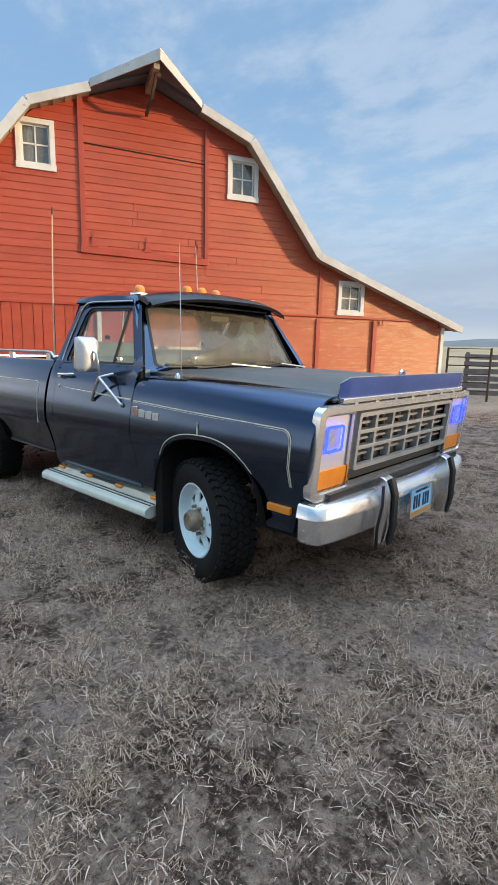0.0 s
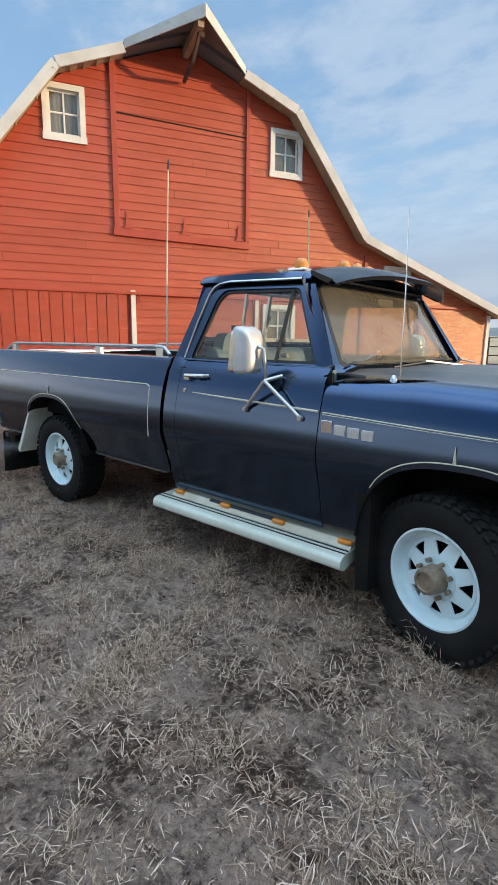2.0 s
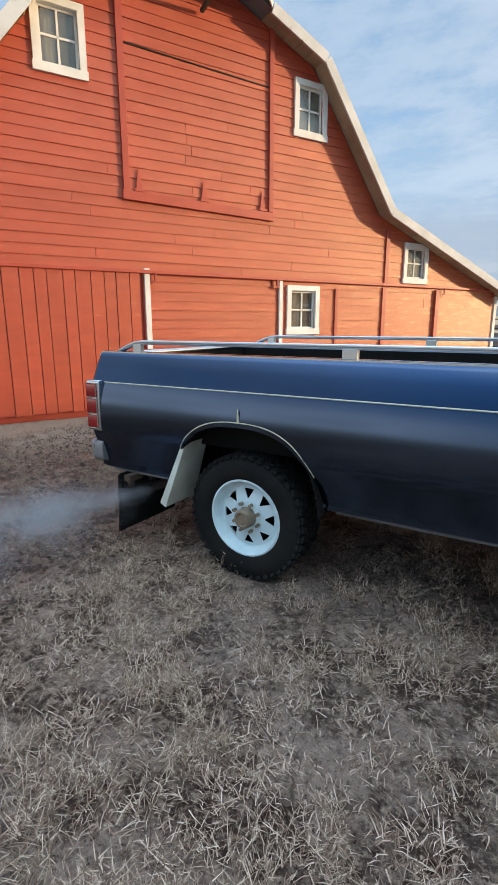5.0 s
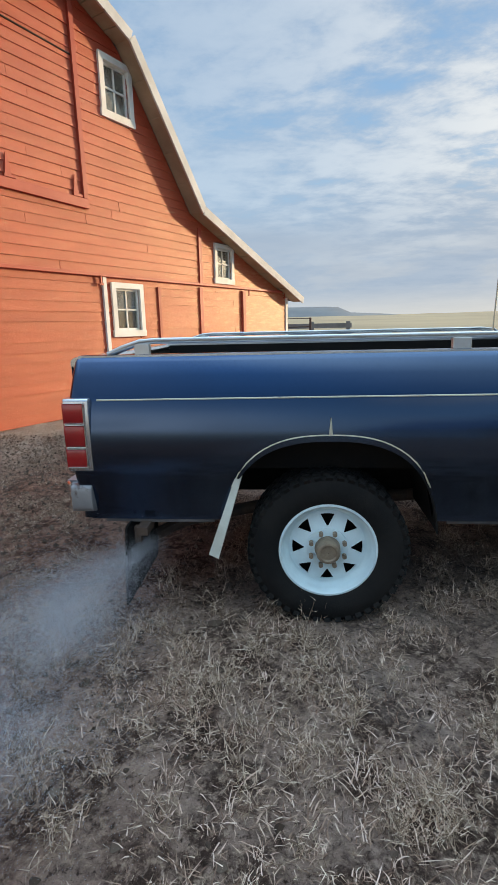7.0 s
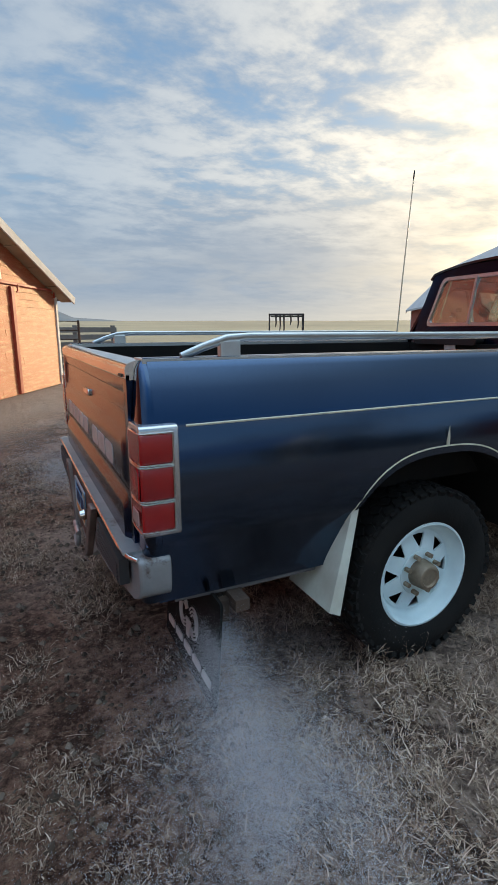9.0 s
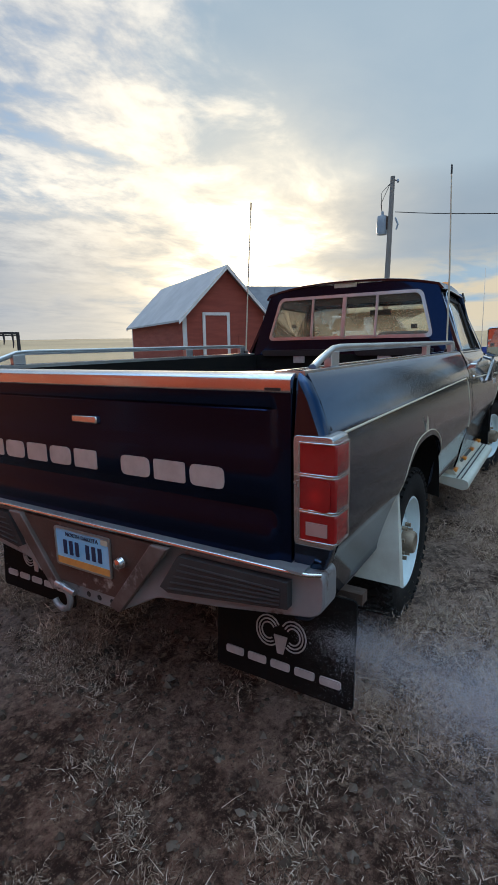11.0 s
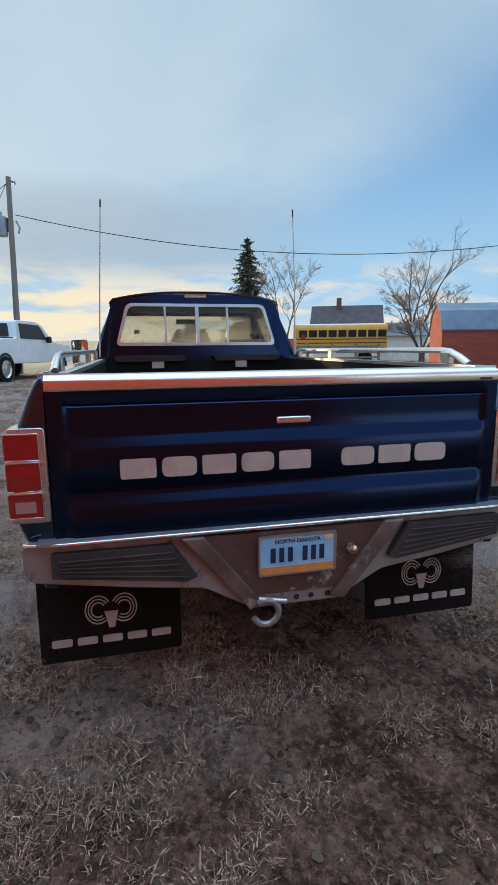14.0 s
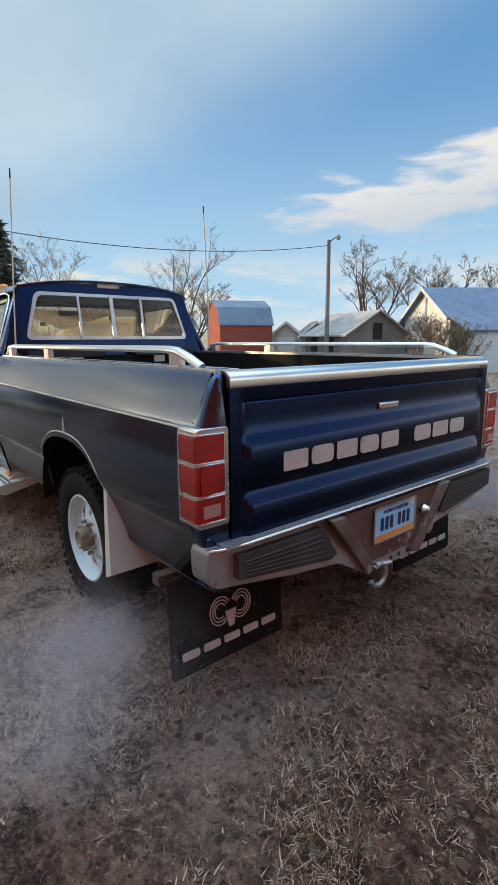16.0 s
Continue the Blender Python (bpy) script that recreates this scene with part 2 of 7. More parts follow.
def ground_material():
    m = bpy.data.materials.new("dirt and dead grass")
    m.use_nodes = True
    g = Graph(m.node_tree)
    pos = g.n("ShaderNodeNewGeometry").outputs["Position"]
    big, mid, fine = g.noise(pos, 0.7, 5.0), g.noise(pos, 3.4, 8.0, 0.7), g.noise(pos, 34.0, 8.0, 0.72)
    grit, lumps = g.noise(pos, 140.0, 4.0, 0.7), g.noise(pos, 13.0, 6.0, 0.75)
    sep = g.n("ShaderNodeSeparateXYZ", {0: pos})
    dirt = g.mix(g.ramp(mid, 0.42, 0.58), (0.060, 0.040, 0.031), (0.285, 0.223, 0.186))
    dirt = g.mix(g.math("MULTIPLY", g.ramp(big, 0.48, 0.66), 0.6), dirt, (0.32, 0.28, 0.252))
    # noise spots darkened like shaded hollows, and paler crumbs of dry soil
    dirt = g.mix(g.math("MULTIPLY", g.ramp(lumps, 0.48, 0.37), 0.5), dirt, (0.052, 0.035, 0.027))
    dirt = g.mix(g.math("MULTIPLY", g.ramp(lumps, 0.52, 0.64), 0.6), dirt, (0.42, 0.335, 0.275))
    # churned dark soil behind the truck
    churned = g.ramp(g.math("ADD", sep.outputs[0], g.math("MULTIPLY", g.math("SUBTRACT", big, 0.5), 2.4)), -0.7, -1.6)
    dirt = g.mix(g.math("MULTIPLY", churned, 0.8), dirt, g.mix(g.ramp(g.math("ADD", g.math("MULTIPLY", mid, 0.45), g.math("MULTIPLY", lumps, 0.55)), 0.42, 0.60), (0.040, 0.024, 0.019), (0.19, 0.124, 0.094)))
    # straw dust trodden in
    dust = g.math("MULTIPLY", g.ramp(fine, 0.50, 0.66), g.math("SUBTRACT", 0.85, g.math("MULTIPLY", churned, 0.4)))
    col = g.mix(dust, dirt, (0.40, 0.325, 0.25))
    # low points of the bump noise painted dark as shade, high grit pale
    col = g.mix(g.math("MULTIPLY", g.ramp(fine, 0.46, 0.34), 0.9), col, (0.030, 0.020, 0.014))
    col = g.mix(g.math("MULTIPLY", g.ramp(grit, 0.58, 0.70), 0.5), col, (0.42, 0.335, 0.25))
    col = g.mix(g.math("MULTIPLY", g.ramp(grit, 0.42, 0.32), 0.7), col, (0.030, 0.020, 0.014))
    col = g.mix(1.0, col, g.mix(churned, (1.19, 1.05, 0.99), (1.30, 1.02, 0.90)), "MULTIPLY")
    # bare dusty strip along the barn
    off_barn = g.math("ADD", g.vmath("DOT_PRODUCT", pos, (0.889, -0.457, 0.0), out=1), 5.44)
    strip = g.ramp(g.math("ADD", off_barn, g.math("MULTIPLY", mid, 1.5)), 3.4, 1.8)
    col = g.mix(g.math("MULTIPLY", strip, 0.8), col, g.mix(g.ramp(fine, 0.4, 0.6), (0.36, 0.27, 0.20), (0.50, 0.40, 0.31)))
    far = g.n("ShaderNodeVectorMath", {0: pos}, operation="LENGTH").outputs["Value"]
    prairie = g.mix(g.ramp(g.noise(pos, 0.012, 6.0), 0.35, 0.65), (0.44, 0.33, 0.20), (0.33, 0.25, 0.155))
    yard = g.mix(g.ramp(g.math("ADD", g.math("MULTIPLY", mid, 0.5), g.math("MULTIPLY", fine, 0.5)), 0.40, 0.60), (0.10, 0.072, 0.050), (0.36, 0.285, 0.20))
    col = g.mix(g.math("MULTIPLY", g.ramp(far, 6.0, 22.0), 0.8), col, yard)
    col = g.mix(g.ramp(far, 26.0, 60.0), col, prairie)
    h = g.math("ADD", g.math("MULTIPLY", fine, 0.6), g.math("MULTIPLY", grit, 0.4))
    b = g.n("ShaderNodeBsdfPrincipled", {"Base Color": col, "Roughness": 0.95, "Specular IOR Level": 0.15,
            "Normal": g.n("ShaderNodeBump", {"Strength": 1.0, "Distance": 0.05, "Height": h}).outputs[0]})
    g.n("ShaderNodeOutputMaterial", {0: b.outputs[0]})
    return m


def barn_red():
    """Red paint on boards, worn in patches; sun sheen is painted orange into the low eastern end."""
    m = material("red barn paint", (0.46, 0.070, 0.036), (0.39, 0.055, 0.030), 1.3, 0.40, spec=0.74, bump=0.6, bscale=34, stretch=(1, 1, 5), jitter=0.12)
    t = m.node_tree
    b = next(n for n in t.nodes if n.type == "BSDF_PRINCIPLED")
    old = b.inputs["Base Color"].links[0].from_socket
    g = Graph(t, True)
    pos = g.n("ShaderNodeNewGeometry").outputs["Position"]
    along = g.vmath("DOT_PRODUCT", pos, (0.457, 0.889, 0.0), out=1)
    v = g.n("ShaderNodeMapping", {0: pos, "Scale": (0.8, 0.8, 6.0)}).outputs[0]
    # orange sun sheen put into the colour of this end, with more wear and grain
    far_end = g.ramp(g.math("ADD", along, g.math("MULTIPLY", g.noise(pos, 0.6, 4.0), 4.0)), 5.2, 11.0)
    col = g.mix(g.math("MULTIPLY", far_end, 0.45), old, (0.56, 0.19, 0.075))
    worn = g.math("ADD", g.noise(v, 3.2, 8.0, 0.7), g.math("MULTIPLY", far_end, 0.15))
    col = g.mix(g.math("MULTIPLY", g.ramp(worn, 0.62, 0.76), 0.5), col, (0.58, 0.32, 0.17))
    grainy = g.noise(g.n("ShaderNodeMapping", {0: pos, "Scale": (1.6, 1.6, 14.0)}).outputs[0], 5.0, 6.0, 0.75)
    col = g.mix(g.math("MULTIPLY", g.ramp(grainy, 0.56, 0.70), g.math("ADD", 0.25, g.math("MULTIPLY", far_end, 0.4))), col, (0.20, 0.055, 0.030))
    g.t.links.new(col, b.inputs["Base Color"])
    b.inputs["Specular Tint"].default_value = (1.0, 0.88, 0.66, 1.0)
    return m


RED = barn_red()
RED_TRIM = material("red trim paint", (0.45, 0.072, 0.037), (0.37, 0.055, 0.029), 2.0, 0.5, bump=0.3, bscale=40, jitter=0.1, spec=0.5)
RAKE = material("weathered white rake paint", (0.62, 0.61, 0.58), (0.50, 0.48, 0.44), 2.0, 0.7, bump=0.3, bscale=30, c3=(0.30, 0.25, 0.19), spots=0.62, sscale=5)
WHITE = material("white paint", (0.78, 0.77, 0.73), (0.66, 0.64, 0.58), 2.5, 0.6, bump=0.15, bscale=40, c3=(0.45, 0.38, 0.28), spots=0.72, sscale=9)
SOFFIT = material("weathered soffit wood", (0.42, 0.33, 0.22), (0.30, 0.22, 0.14), 2.0, 0.85, bump=0.4, bscale=30, stretch=(1, 1, 1))
SHINGLE = material("grey shingles", (0.20, 0.20, 0.205), (0.14, 0.14, 0.15), 1.5, 0.9, bump=0.6, bscale=25)
SHED_RED = material("faded red siding", (0.34, 0.075, 0.045), (0.26, 0.055, 0.035), 1.2, 0.8, bump=0.3, bscale=20, stretch=(1, 1, 6))
TIN = material("galvanised roof", (0.42, 0.45, 0.48), (0.34, 0.36, 0.39), 0.8, 0.45, metal=0.6, bump=0.1, bscale=6)
SHED_ROOF = material("blue grey metal roof", (0.16, 0.21, 0.27), (0.12, 0.16, 0.21), 1.2, 0.6, metal=0.2, bump=0.1, bscale=8)
BLUE_ROOF = material("blue grey shingles", (0.17, 0.215, 0.29), (0.125, 0.165, 0.23), 2.0, 0.9, bump=0.5, bscale=14)
DARK_ROOF = material("dark shingles", (0.095, 0.072, 0.07), (0.065, 0.052, 0.052), 1.5, 0.9, bump=0.4, bscale=12)
GREYWOOD = material("bare grey wood", (0.22, 0.205, 0.19), (0.15, 0.135, 0.12), 1.5, 0.9, bump=0.5, bscale=18, stretch=(1, 1, 0.3))
DARKIN = material("dark interior", (0.02, 0.018, 0.016), None, 2.0, 0.9)
PALEWALL = material("white house siding", (0.70, 0.70, 0.68), (0.60, 0.60, 0.58), 1.0, 0.8)
CREAM = material("cream siding", (0.62, 0.56, 0.44), (0.54, 0.48, 0.37), 1.0, 0.8)
PANE = glass("window pane", (0.78, 0.82, 0.82), 0.18, 2.2)
BARK = material("bark", (0.13, 0.10, 0.075), (0.08, 0.06, 0.045), 3.0, 0.95, bump=0.6, bscale=25)
TWIG = material("bare twigs", (0.20, 0.15, 0.10), (0.13, 0.095, 0.07), 2.0, 0.95)
NEEDLE = island_material("spruce needles", [(0.035, 0.045, 0.033), (0.07, 0.08, 0.055), (0.12, 0.125, 0.085)])
STRAW = island_material("dry grass", [(0.075, 0.044, 0.031), (0.20, 0.119, 0.082), (0.35, 0.228, 0.162), (0.50, 0.350, 0.264), (0.68, 0.512, 0.405)])
WEED = island_material("pale dead weeds", [(0.14, 0.088, 0.058), (0.31, 0.210, 0.142), (0.47, 0.340, 0.243), (0.60, 0.455, 0.335), (0.74, 0.59, 0.455)])
DARKSTRAW = island_material("trodden brown grass", [(0.060, 0.035, 0.025), (0.17, 0.105, 0.072), (0.36, 0.245, 0.175), (0.64, 0.49, 0.38)])
PEBBLE = island_material("clods", [(0.05, 0.033, 0.023), (0.08, 0.055, 0.040), (0.12, 0.086, 0.063), (0.17, 0.13, 0.10)])
GROUND = ground_material()
RUSTY = material("rusty steel pipe", (0.12, 0.075, 0.05), (0.06, 0.045, 0.04), 6.0, 0.8, metal=0.3, bump=0.4)
BLACKSTEEL = material("black steel", (0.02, 0.02, 0.022), (0.035, 0.03, 0.028), 5.0, 0.6, bump=0.2)

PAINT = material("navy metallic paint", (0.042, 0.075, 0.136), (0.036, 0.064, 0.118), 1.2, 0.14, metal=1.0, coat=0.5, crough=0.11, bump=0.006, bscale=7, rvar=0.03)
# darker than PAINT: dim barn reflection on rear panels is put into the colour
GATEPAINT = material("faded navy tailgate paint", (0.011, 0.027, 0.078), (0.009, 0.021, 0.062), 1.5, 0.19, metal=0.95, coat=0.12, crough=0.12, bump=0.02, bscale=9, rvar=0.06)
LIP = material("dusty body lip", (0.17, 0.155, 0.145), (0.08, 0.075, 0.075), 6.0, 0.6, metal=0.2)
HOODPAINT = material("oxidised hood paint", (0.125, 0.118, 0.108), (0.085, 0.082, 0.080), 1.6, 0.48, metal=0.1, bump=0.05, bscale=30)
CHROME = material("chrome", (0.80, 0.80, 0.80), (0.68, 0.67, 0.65), 4.0, 0.19, metal=1.0, bump=0.02, bscale=20, c3=(0.25, 0.20, 0.15), spots=0.74, sscale=14)
BEZEL = material("bright lamp bezel", (0.62, 0.62, 0.62), (0.50, 0.50, 0.49), 6.0, 0.24, metal=0.85, bump=0.03)
ARGENT = material("silver argent enamel", (0.46, 0.47, 0.47), (0.38, 0.385, 0.385), 5.0, 0.34, metal=0.5, bump=0.03)
BRIGHT = material("weathered bright chrome", (0.90, 0.90, 0.90), (0.78, 0.78, 0.77), 4.0, 0.24, metal=0.85, bump=0.03, bscale=20, c3=(0.52, 0.48, 0.43), spots=0.77, sscale=9)
ALLOY = material("dull aluminium", (0.62, 0.63, 0.62), (0.50, 0.50, 0.49), 5.0, 0.34, metal=0.9, bump=0.05)
WORNSTEEL = material("worn bumper steel", (0.34, 0.34, 0.34), (0.26, 0.26, 0.26), 3.5, 0.40, metal=0.45, bump=0.1, c3=(0.085, 0.045, 0.032), spots=0.565, sscale=5.5)
RUSTPLATE = material("rusty bumper plate", (0.085, 0.045, 0.035), (0.13, 0.075, 0.055), 5.0, 0.7, metal=0.3, bump=0.3, c3=(0.42, 0.38, 0.34), spots=0.58, sscale=7.0)
GUSSET = material("rusty painted gusset", (0.20, 0.155, 0.135), (0.11, 0.075, 0.06), 5.0, 0.55, metal=0.3, bump=0.2, c3=(0.36, 0.33, 0.31), spots=0.56, sscale=6.0)
PAD = material("black rubber pad", (0.03, 0.028, 0.028), (0.05, 0.047, 0.044), 4.0, 0.75, bump=0.2)
RUBBER = material("tyre rubber", (0.009, 0.0088, 0.0086), (0.017, 0.0155, 0.014), 6.0, 0.85, bump=0.25, bscale=80, spec=0.2)
WHEELWHITE = material("white wheel enamel", (0.68, 0.82, 0.84), (0.60, 0.73, 0.75), 8.0, 0.4, bump=0.05, c3=(0.30, 0.22, 0.14), spots=0.76, sscale=20)
BRASSY = material("dusty hub metal", (0.36, 0.29, 0.21), (0.22, 0.165, 0.115), 14.0, 0.6, metal=0.5, bump=0.2)
STRIPE = material("pale pinstripe", (0.62, 0.56, 0.40), (0.55, 0.50, 0.38), 5.0, 0.5)
AMBER = material("amber lens", (0.80, 0.27, 0.02), (0.70, 0.22, 0.02), 6.0, 0.35, coat=0.2)
REDLENS = material("red lens", (0.36, 0.012, 0.012), (0.26, 0.009, 0.010), 6.0, 0.22, coat=0.6, bump=0.06, bscale=160)


def lit_lens():
    """A red lens with a lamp behind its middle."""
    m = material("lit red lens", (0.36, 0.012, 0.012), (0.26, 0.009, 0.010), 6.0, 0.22, coat=0.6)
    g = Graph(m.node_tree, True)
    b = next(n for n in g.t.nodes if n.type == "BSDF_PRINCIPLED")
    away = g.vmath("LENGTH", g.vmath("SUBTRACT", g.n("ShaderNodeTexCoord").outputs["Generated"], (0.5, 0.5, 0.5)), out=1)
    g.t.links.new(g.math("MULTIPLY", g.ramp(away, 0.62, 0.05), 0.8), b.inputs["Emission Strength"])
    b.inputs["Emission Color"].default_value = (0.8, 0.02, 0.015, 1.0)
    return m


REDLIT = lit_lens()
CLEARLENS = material("pale lens", (0.46, 0.28, 0.25), (0.38, 0.22, 0.20), 8.0, 0.25, coat=0.6, bump=0.06, bscale=160)
STEPWHITE = material("painted aluminium step", (0.68, 0.71, 0.62), (0.57, 0.60, 0.50), 4.0, 0.4, metal=0.1, bump=0.04)
STEPCREAM = material("dirty step tread", (0.66, 0.62, 0.50), (0.52, 0.47, 0.35), 5.0, 0.6, bump=0.2)
GUARDWHITE = material("dusty white rubber", (0.62, 0.63, 0.54), (0.48, 0.46, 0.38), 5.0, 0.6, bump=0.1)
BLACK = material("black trim", (0.012, 0.012, 0.013), (0.02, 0.02, 0.02), 6.0, 0.5, bump=0.05)
VISOR = material("gloss black visor", (0.010, 0.010, 0.012), (0.016, 0.015, 0.015), 6.0, 0.22, bump=0.02, spec=0.22)
MATTBLACK = material("underbody black", (0.010, 0.010, 0.010), (0.016, 0.014, 0.012), 6.0, 0.9, bump=0.2, spec=0.12)
CABBLUE = material("blue vinyl", (0.10, 0.17, 0.21), (0.075, 0.13, 0.17), 4.0, 0.6, bump=0.15)
CABDARK = material("dusty dashboard", (0.075, 0.065, 0.055), (0.05, 0.045, 0.04), 4.0, 0.7, bump=0.1)
HEADLINER = material("headliner", (0.16, 0.15, 0.135), (0.12, 0.11, 0.10), 4.0, 0.9)
AUTOGLASS = glass("auto glass", (0.86, 0.92, 0.90), 0.06, 1.2)
SHIELD = glass("dusty windscreen", (0.78, 0.80, 0.70), 0.46, 1.0)
PLATEBLUE = material("plate blue", (0.22, 0.56, 0.86), (0.36, 0.66, 0.88), 9.0, 0.45)
PLATEORANGE = material("plate orange", (0.72, 0.33, 0.08), (0.60, 0.26, 0.07), 20.0, 0.45)
INK = material("plate ink", (0.015, 0.03, 0.09), None, 6.0, 0.5)
SILVER = material("silver badge", (0.62, 0.60, 0.57), (0.50, 0.48, 0.45), 12.0, 0.4, metal=0.4)
DECAL = material("white flap print", (0.55, 0.54, 0.53), (0.42, 0.41, 0.40), 12.0, 0.6)
HALO = glowing("blue halo", (0.012, 0.035, 1.0), 5.5)
LAMPBLUE = material("silver lamp housing", (0.62, 0.62, 0.66), (0.54, 0.54, 0.60), 4.0, 0.35, metal=0.3)
LAMPLENS = material("fluted lamp lens", (0.70, 0.73, 0.80), (0.50, 0.54, 0.66), 30.0, 0.15, metal=0.6, coat=0.6, bump=0.2, bscale=120)
BUG = material("blue deflector", (0.045, 0.085, 0.30), (0.035, 0.068, 0.25), 3.0, 0.22, coat=0.5)
MIRRORSHELL = material("pale silver mirror shell", (0.60, 0.61, 0.62), (0.50, 0.50, 0.49), 5.0, 0.38, metal=0.35, bump=0.03)
WHITECAR = material("white car paint", (0.72, 0.74, 0.76), (0.64, 0.66, 0.68), 2.0, 0.3, coat=0.5)
BUSYELLOW = material("school yellow", (0.75, 0.36, 0.03), (0.66, 0.31, 0.03), 2.0, 0.5)
CERAMIC = material("transformer grey", (0.30, 0.36, 0.42), (0.24, 0.29, 0.34), 4.0, 0.5)


# ---- mesh helpers ----
def mesh_of(name, bm, mat, smooth=None, solid=0.0):
    me = bpy.data.meshes.new(name)
    bmesh.ops.recalc_face_normals(bm, faces=bm.faces)
    if solid:
        bm.normal_update()
        for v in bm.verts:
            v.co += v.normal * solid * 0.5
        bmesh.ops.solidify(bm, geom=bm.faces[:], thickness=solid)
        bmesh.ops.recalc_face_normals(bm, faces=bm.faces)
    bm.to_mesh(me)
    bm.free()
    me.materials.append(mat)
    if smooth:
        me.shade_smooth()
        me.set_sharp_from_angle(angle=radians(smooth))
    return me


def part(name, bm, mat, parent, label="", smooth=35, solid=0.0, bevel=0.0):
    """Links a bmesh as one mesh object under a thing or part."""
    ob = new(name, mesh_of(name, bm, mat, smooth, solid))
    if parent:
        ob.parent = parent
    if label:
        tagged(ob, label)
    if bevel:
        md = ob.modifiers.new("edge", "BEVEL")
        md.width, md.segments, md.limit_method = bevel, 2, "ANGLE"
    return ob


def thing(name, label, category, m=None, group="", kind=""):
    e = new(name)
    if m is not None:
        e.matrix_world = m
    return tagged(e, label, category, group, kind)


def box(bm, c, s, m=None):
    """A box of size s at c."""
    r = bmesh.ops.create_cube(bm, size=1.0, matrix=(m or Matrix()) @ Matrix.Translation(c) @ Matrix.Diagonal((*s, 1)))
    return r["verts"]


def bx(c, s, m=None):
    bm = bmesh.new()
    box(bm, c, s, m)
    return bm


def cyl(bm, a, b, r, r2=None, segs=12, caps=True):
    a, b = Vector(a), Vector(b)
    ax = b - a
    m = Matrix.Translation((a + b) / 2) @ ax.to_track_quat("Z", "Y").to_matrix().to_4x4()
    bmesh.ops.create_cone(bm, cap_ends=caps, segments=segs, radius1=r, radius2=r if r2 is None else r2, depth=ax.length, matrix=m)


def cy(a, b, r, r2=None, segs=12):
    bm = bmesh.new()
    cyl(bm, a, b, r, r2, segs)
    return bm


def tube(bm, pts, r, segs=8, flat=1.0):
    """A round bar along points, with closed ends; r may be a list."""
    pts = [Vector(p) for p in pts]
    rs = r if isinstance(r, (list, tuple)) else [r] * len(pts)
    rings = []
    ref = None
    for i, p in enumerate(pts):
        t = (pts[min(i + 1, len(pts) - 1)] - pts[max(i - 1, 0)]).normalized()
        if ref is None:
            ref = t.orthogonal().normalized()
        ref = (ref - t * ref.dot(t)).normalized()
        o = t.cross(ref)
        rings.append([bm.verts.new(p + rs[i] * (math.cos(k / segs * 2 * math.pi) * ref + flat * math.sin(k / segs * 2 * math.pi) * o)) for k in range(segs)])
    for a, b in zip(rings, rings[1:]):
        for k in range(segs):
            bm.faces.new((a[k], a[(k + 1) % segs], b[(k + 1) % segs], b[k]))
    bm.faces.new(rings[0][::-1])
    bm.faces.new(rings[-1])


def tb(pts, r, segs=8, flat=1.0):
    bm = bmesh.new()
    tube(bm, pts, r, segs, flat)
    return bm


def grid(rows, closed=False):
    """A surface through rows of points; repeated points close up."""
    bm = bmesh.new()
    vs = [[bm.verts.new(p) for p in row] for row in rows]
    n = len(vs[0])
    for a, b in zip(vs, vs[1:]):
        for i in range(n if closed else n - 1):
            j = (i + 1) % n
            bm.faces.new((a[i], a[j], b[j], b[i]))
    bmesh.ops.remove_doubles(bm, verts=bm.verts, dist=1e-5)
    bmesh.ops.dissolve_degenerate(bm, dist=1e-5, edges=bm.edges)
    return bm


def lathe(profile, axis="Y", segs=32, at=(0, 0, 0)):
    """A turned shape from (radius, along) pairs."""
    rows = []
    for r, a in profile:
        row = []
        for k in range(segs):
            c, s = r * math.cos(2 * math.pi * k / segs), r * math.sin(2 * math.pi * k / segs)
            p = {"X": (a, c, s), "Y": (c, a, s), "Z": (c, s, a)}[axis]
            row.append(Vector(p) + Vector(at))
        rows.append(row)
    return grid(rows, closed=True)


def prism(outline, f0, f1):
    """A solid between two copies of a 2D outline, placed by f0 and f1."""
    bm = bmesh.new()
    a = [bm.verts.new(f0(*p)) for p in outline]
    b = [bm.verts.new(f1(*p)) for p in outline]
    n = len(a)
    bm.faces.new(a)
    bm.faces.new(b[::-1])
    for i in range(n):
        bm.faces.new((a[i], b[i], b[(i + 1) % n], a[(i + 1) % n]))
    return bm


def rounded(pts, r, n=5):
    """A polygon with n points round each corner."""
    out = []
    k = len(pts)
    for i in range(k):
        p, a, b = Vector(pts[i]), Vector(pts[i - 1]), Vector(pts[(i + 1) % k])
        ri = min(r[i] if isinstance(r, (list, tuple)) else r, (a - p).length * 0.45, (b - p).length * 0.45)
        s, e = p + (a - p).normalized() * ri, p + (b - p).normalized() * ri
        for j in range(n):
            t = j / (n - 1)
            out.append(tuple((1 - t) ** 2 * s + 2 * t * (1 - t) * p + t * t * e))
    return out


def framed(outer, inner, f, rings=3):
    """A panel between two loops of equal count, placed by f(a, b)."""
    rows = []
    for k in range(rings + 1):
        t = k / rings
        row = [f(o[0] + (i[0] - o[0]) * t, o[1] + (i[1] - o[1]) * t) for o, i in zip(outer, inner)]
        rows.append(row)
    return grid(rows, closed=True)


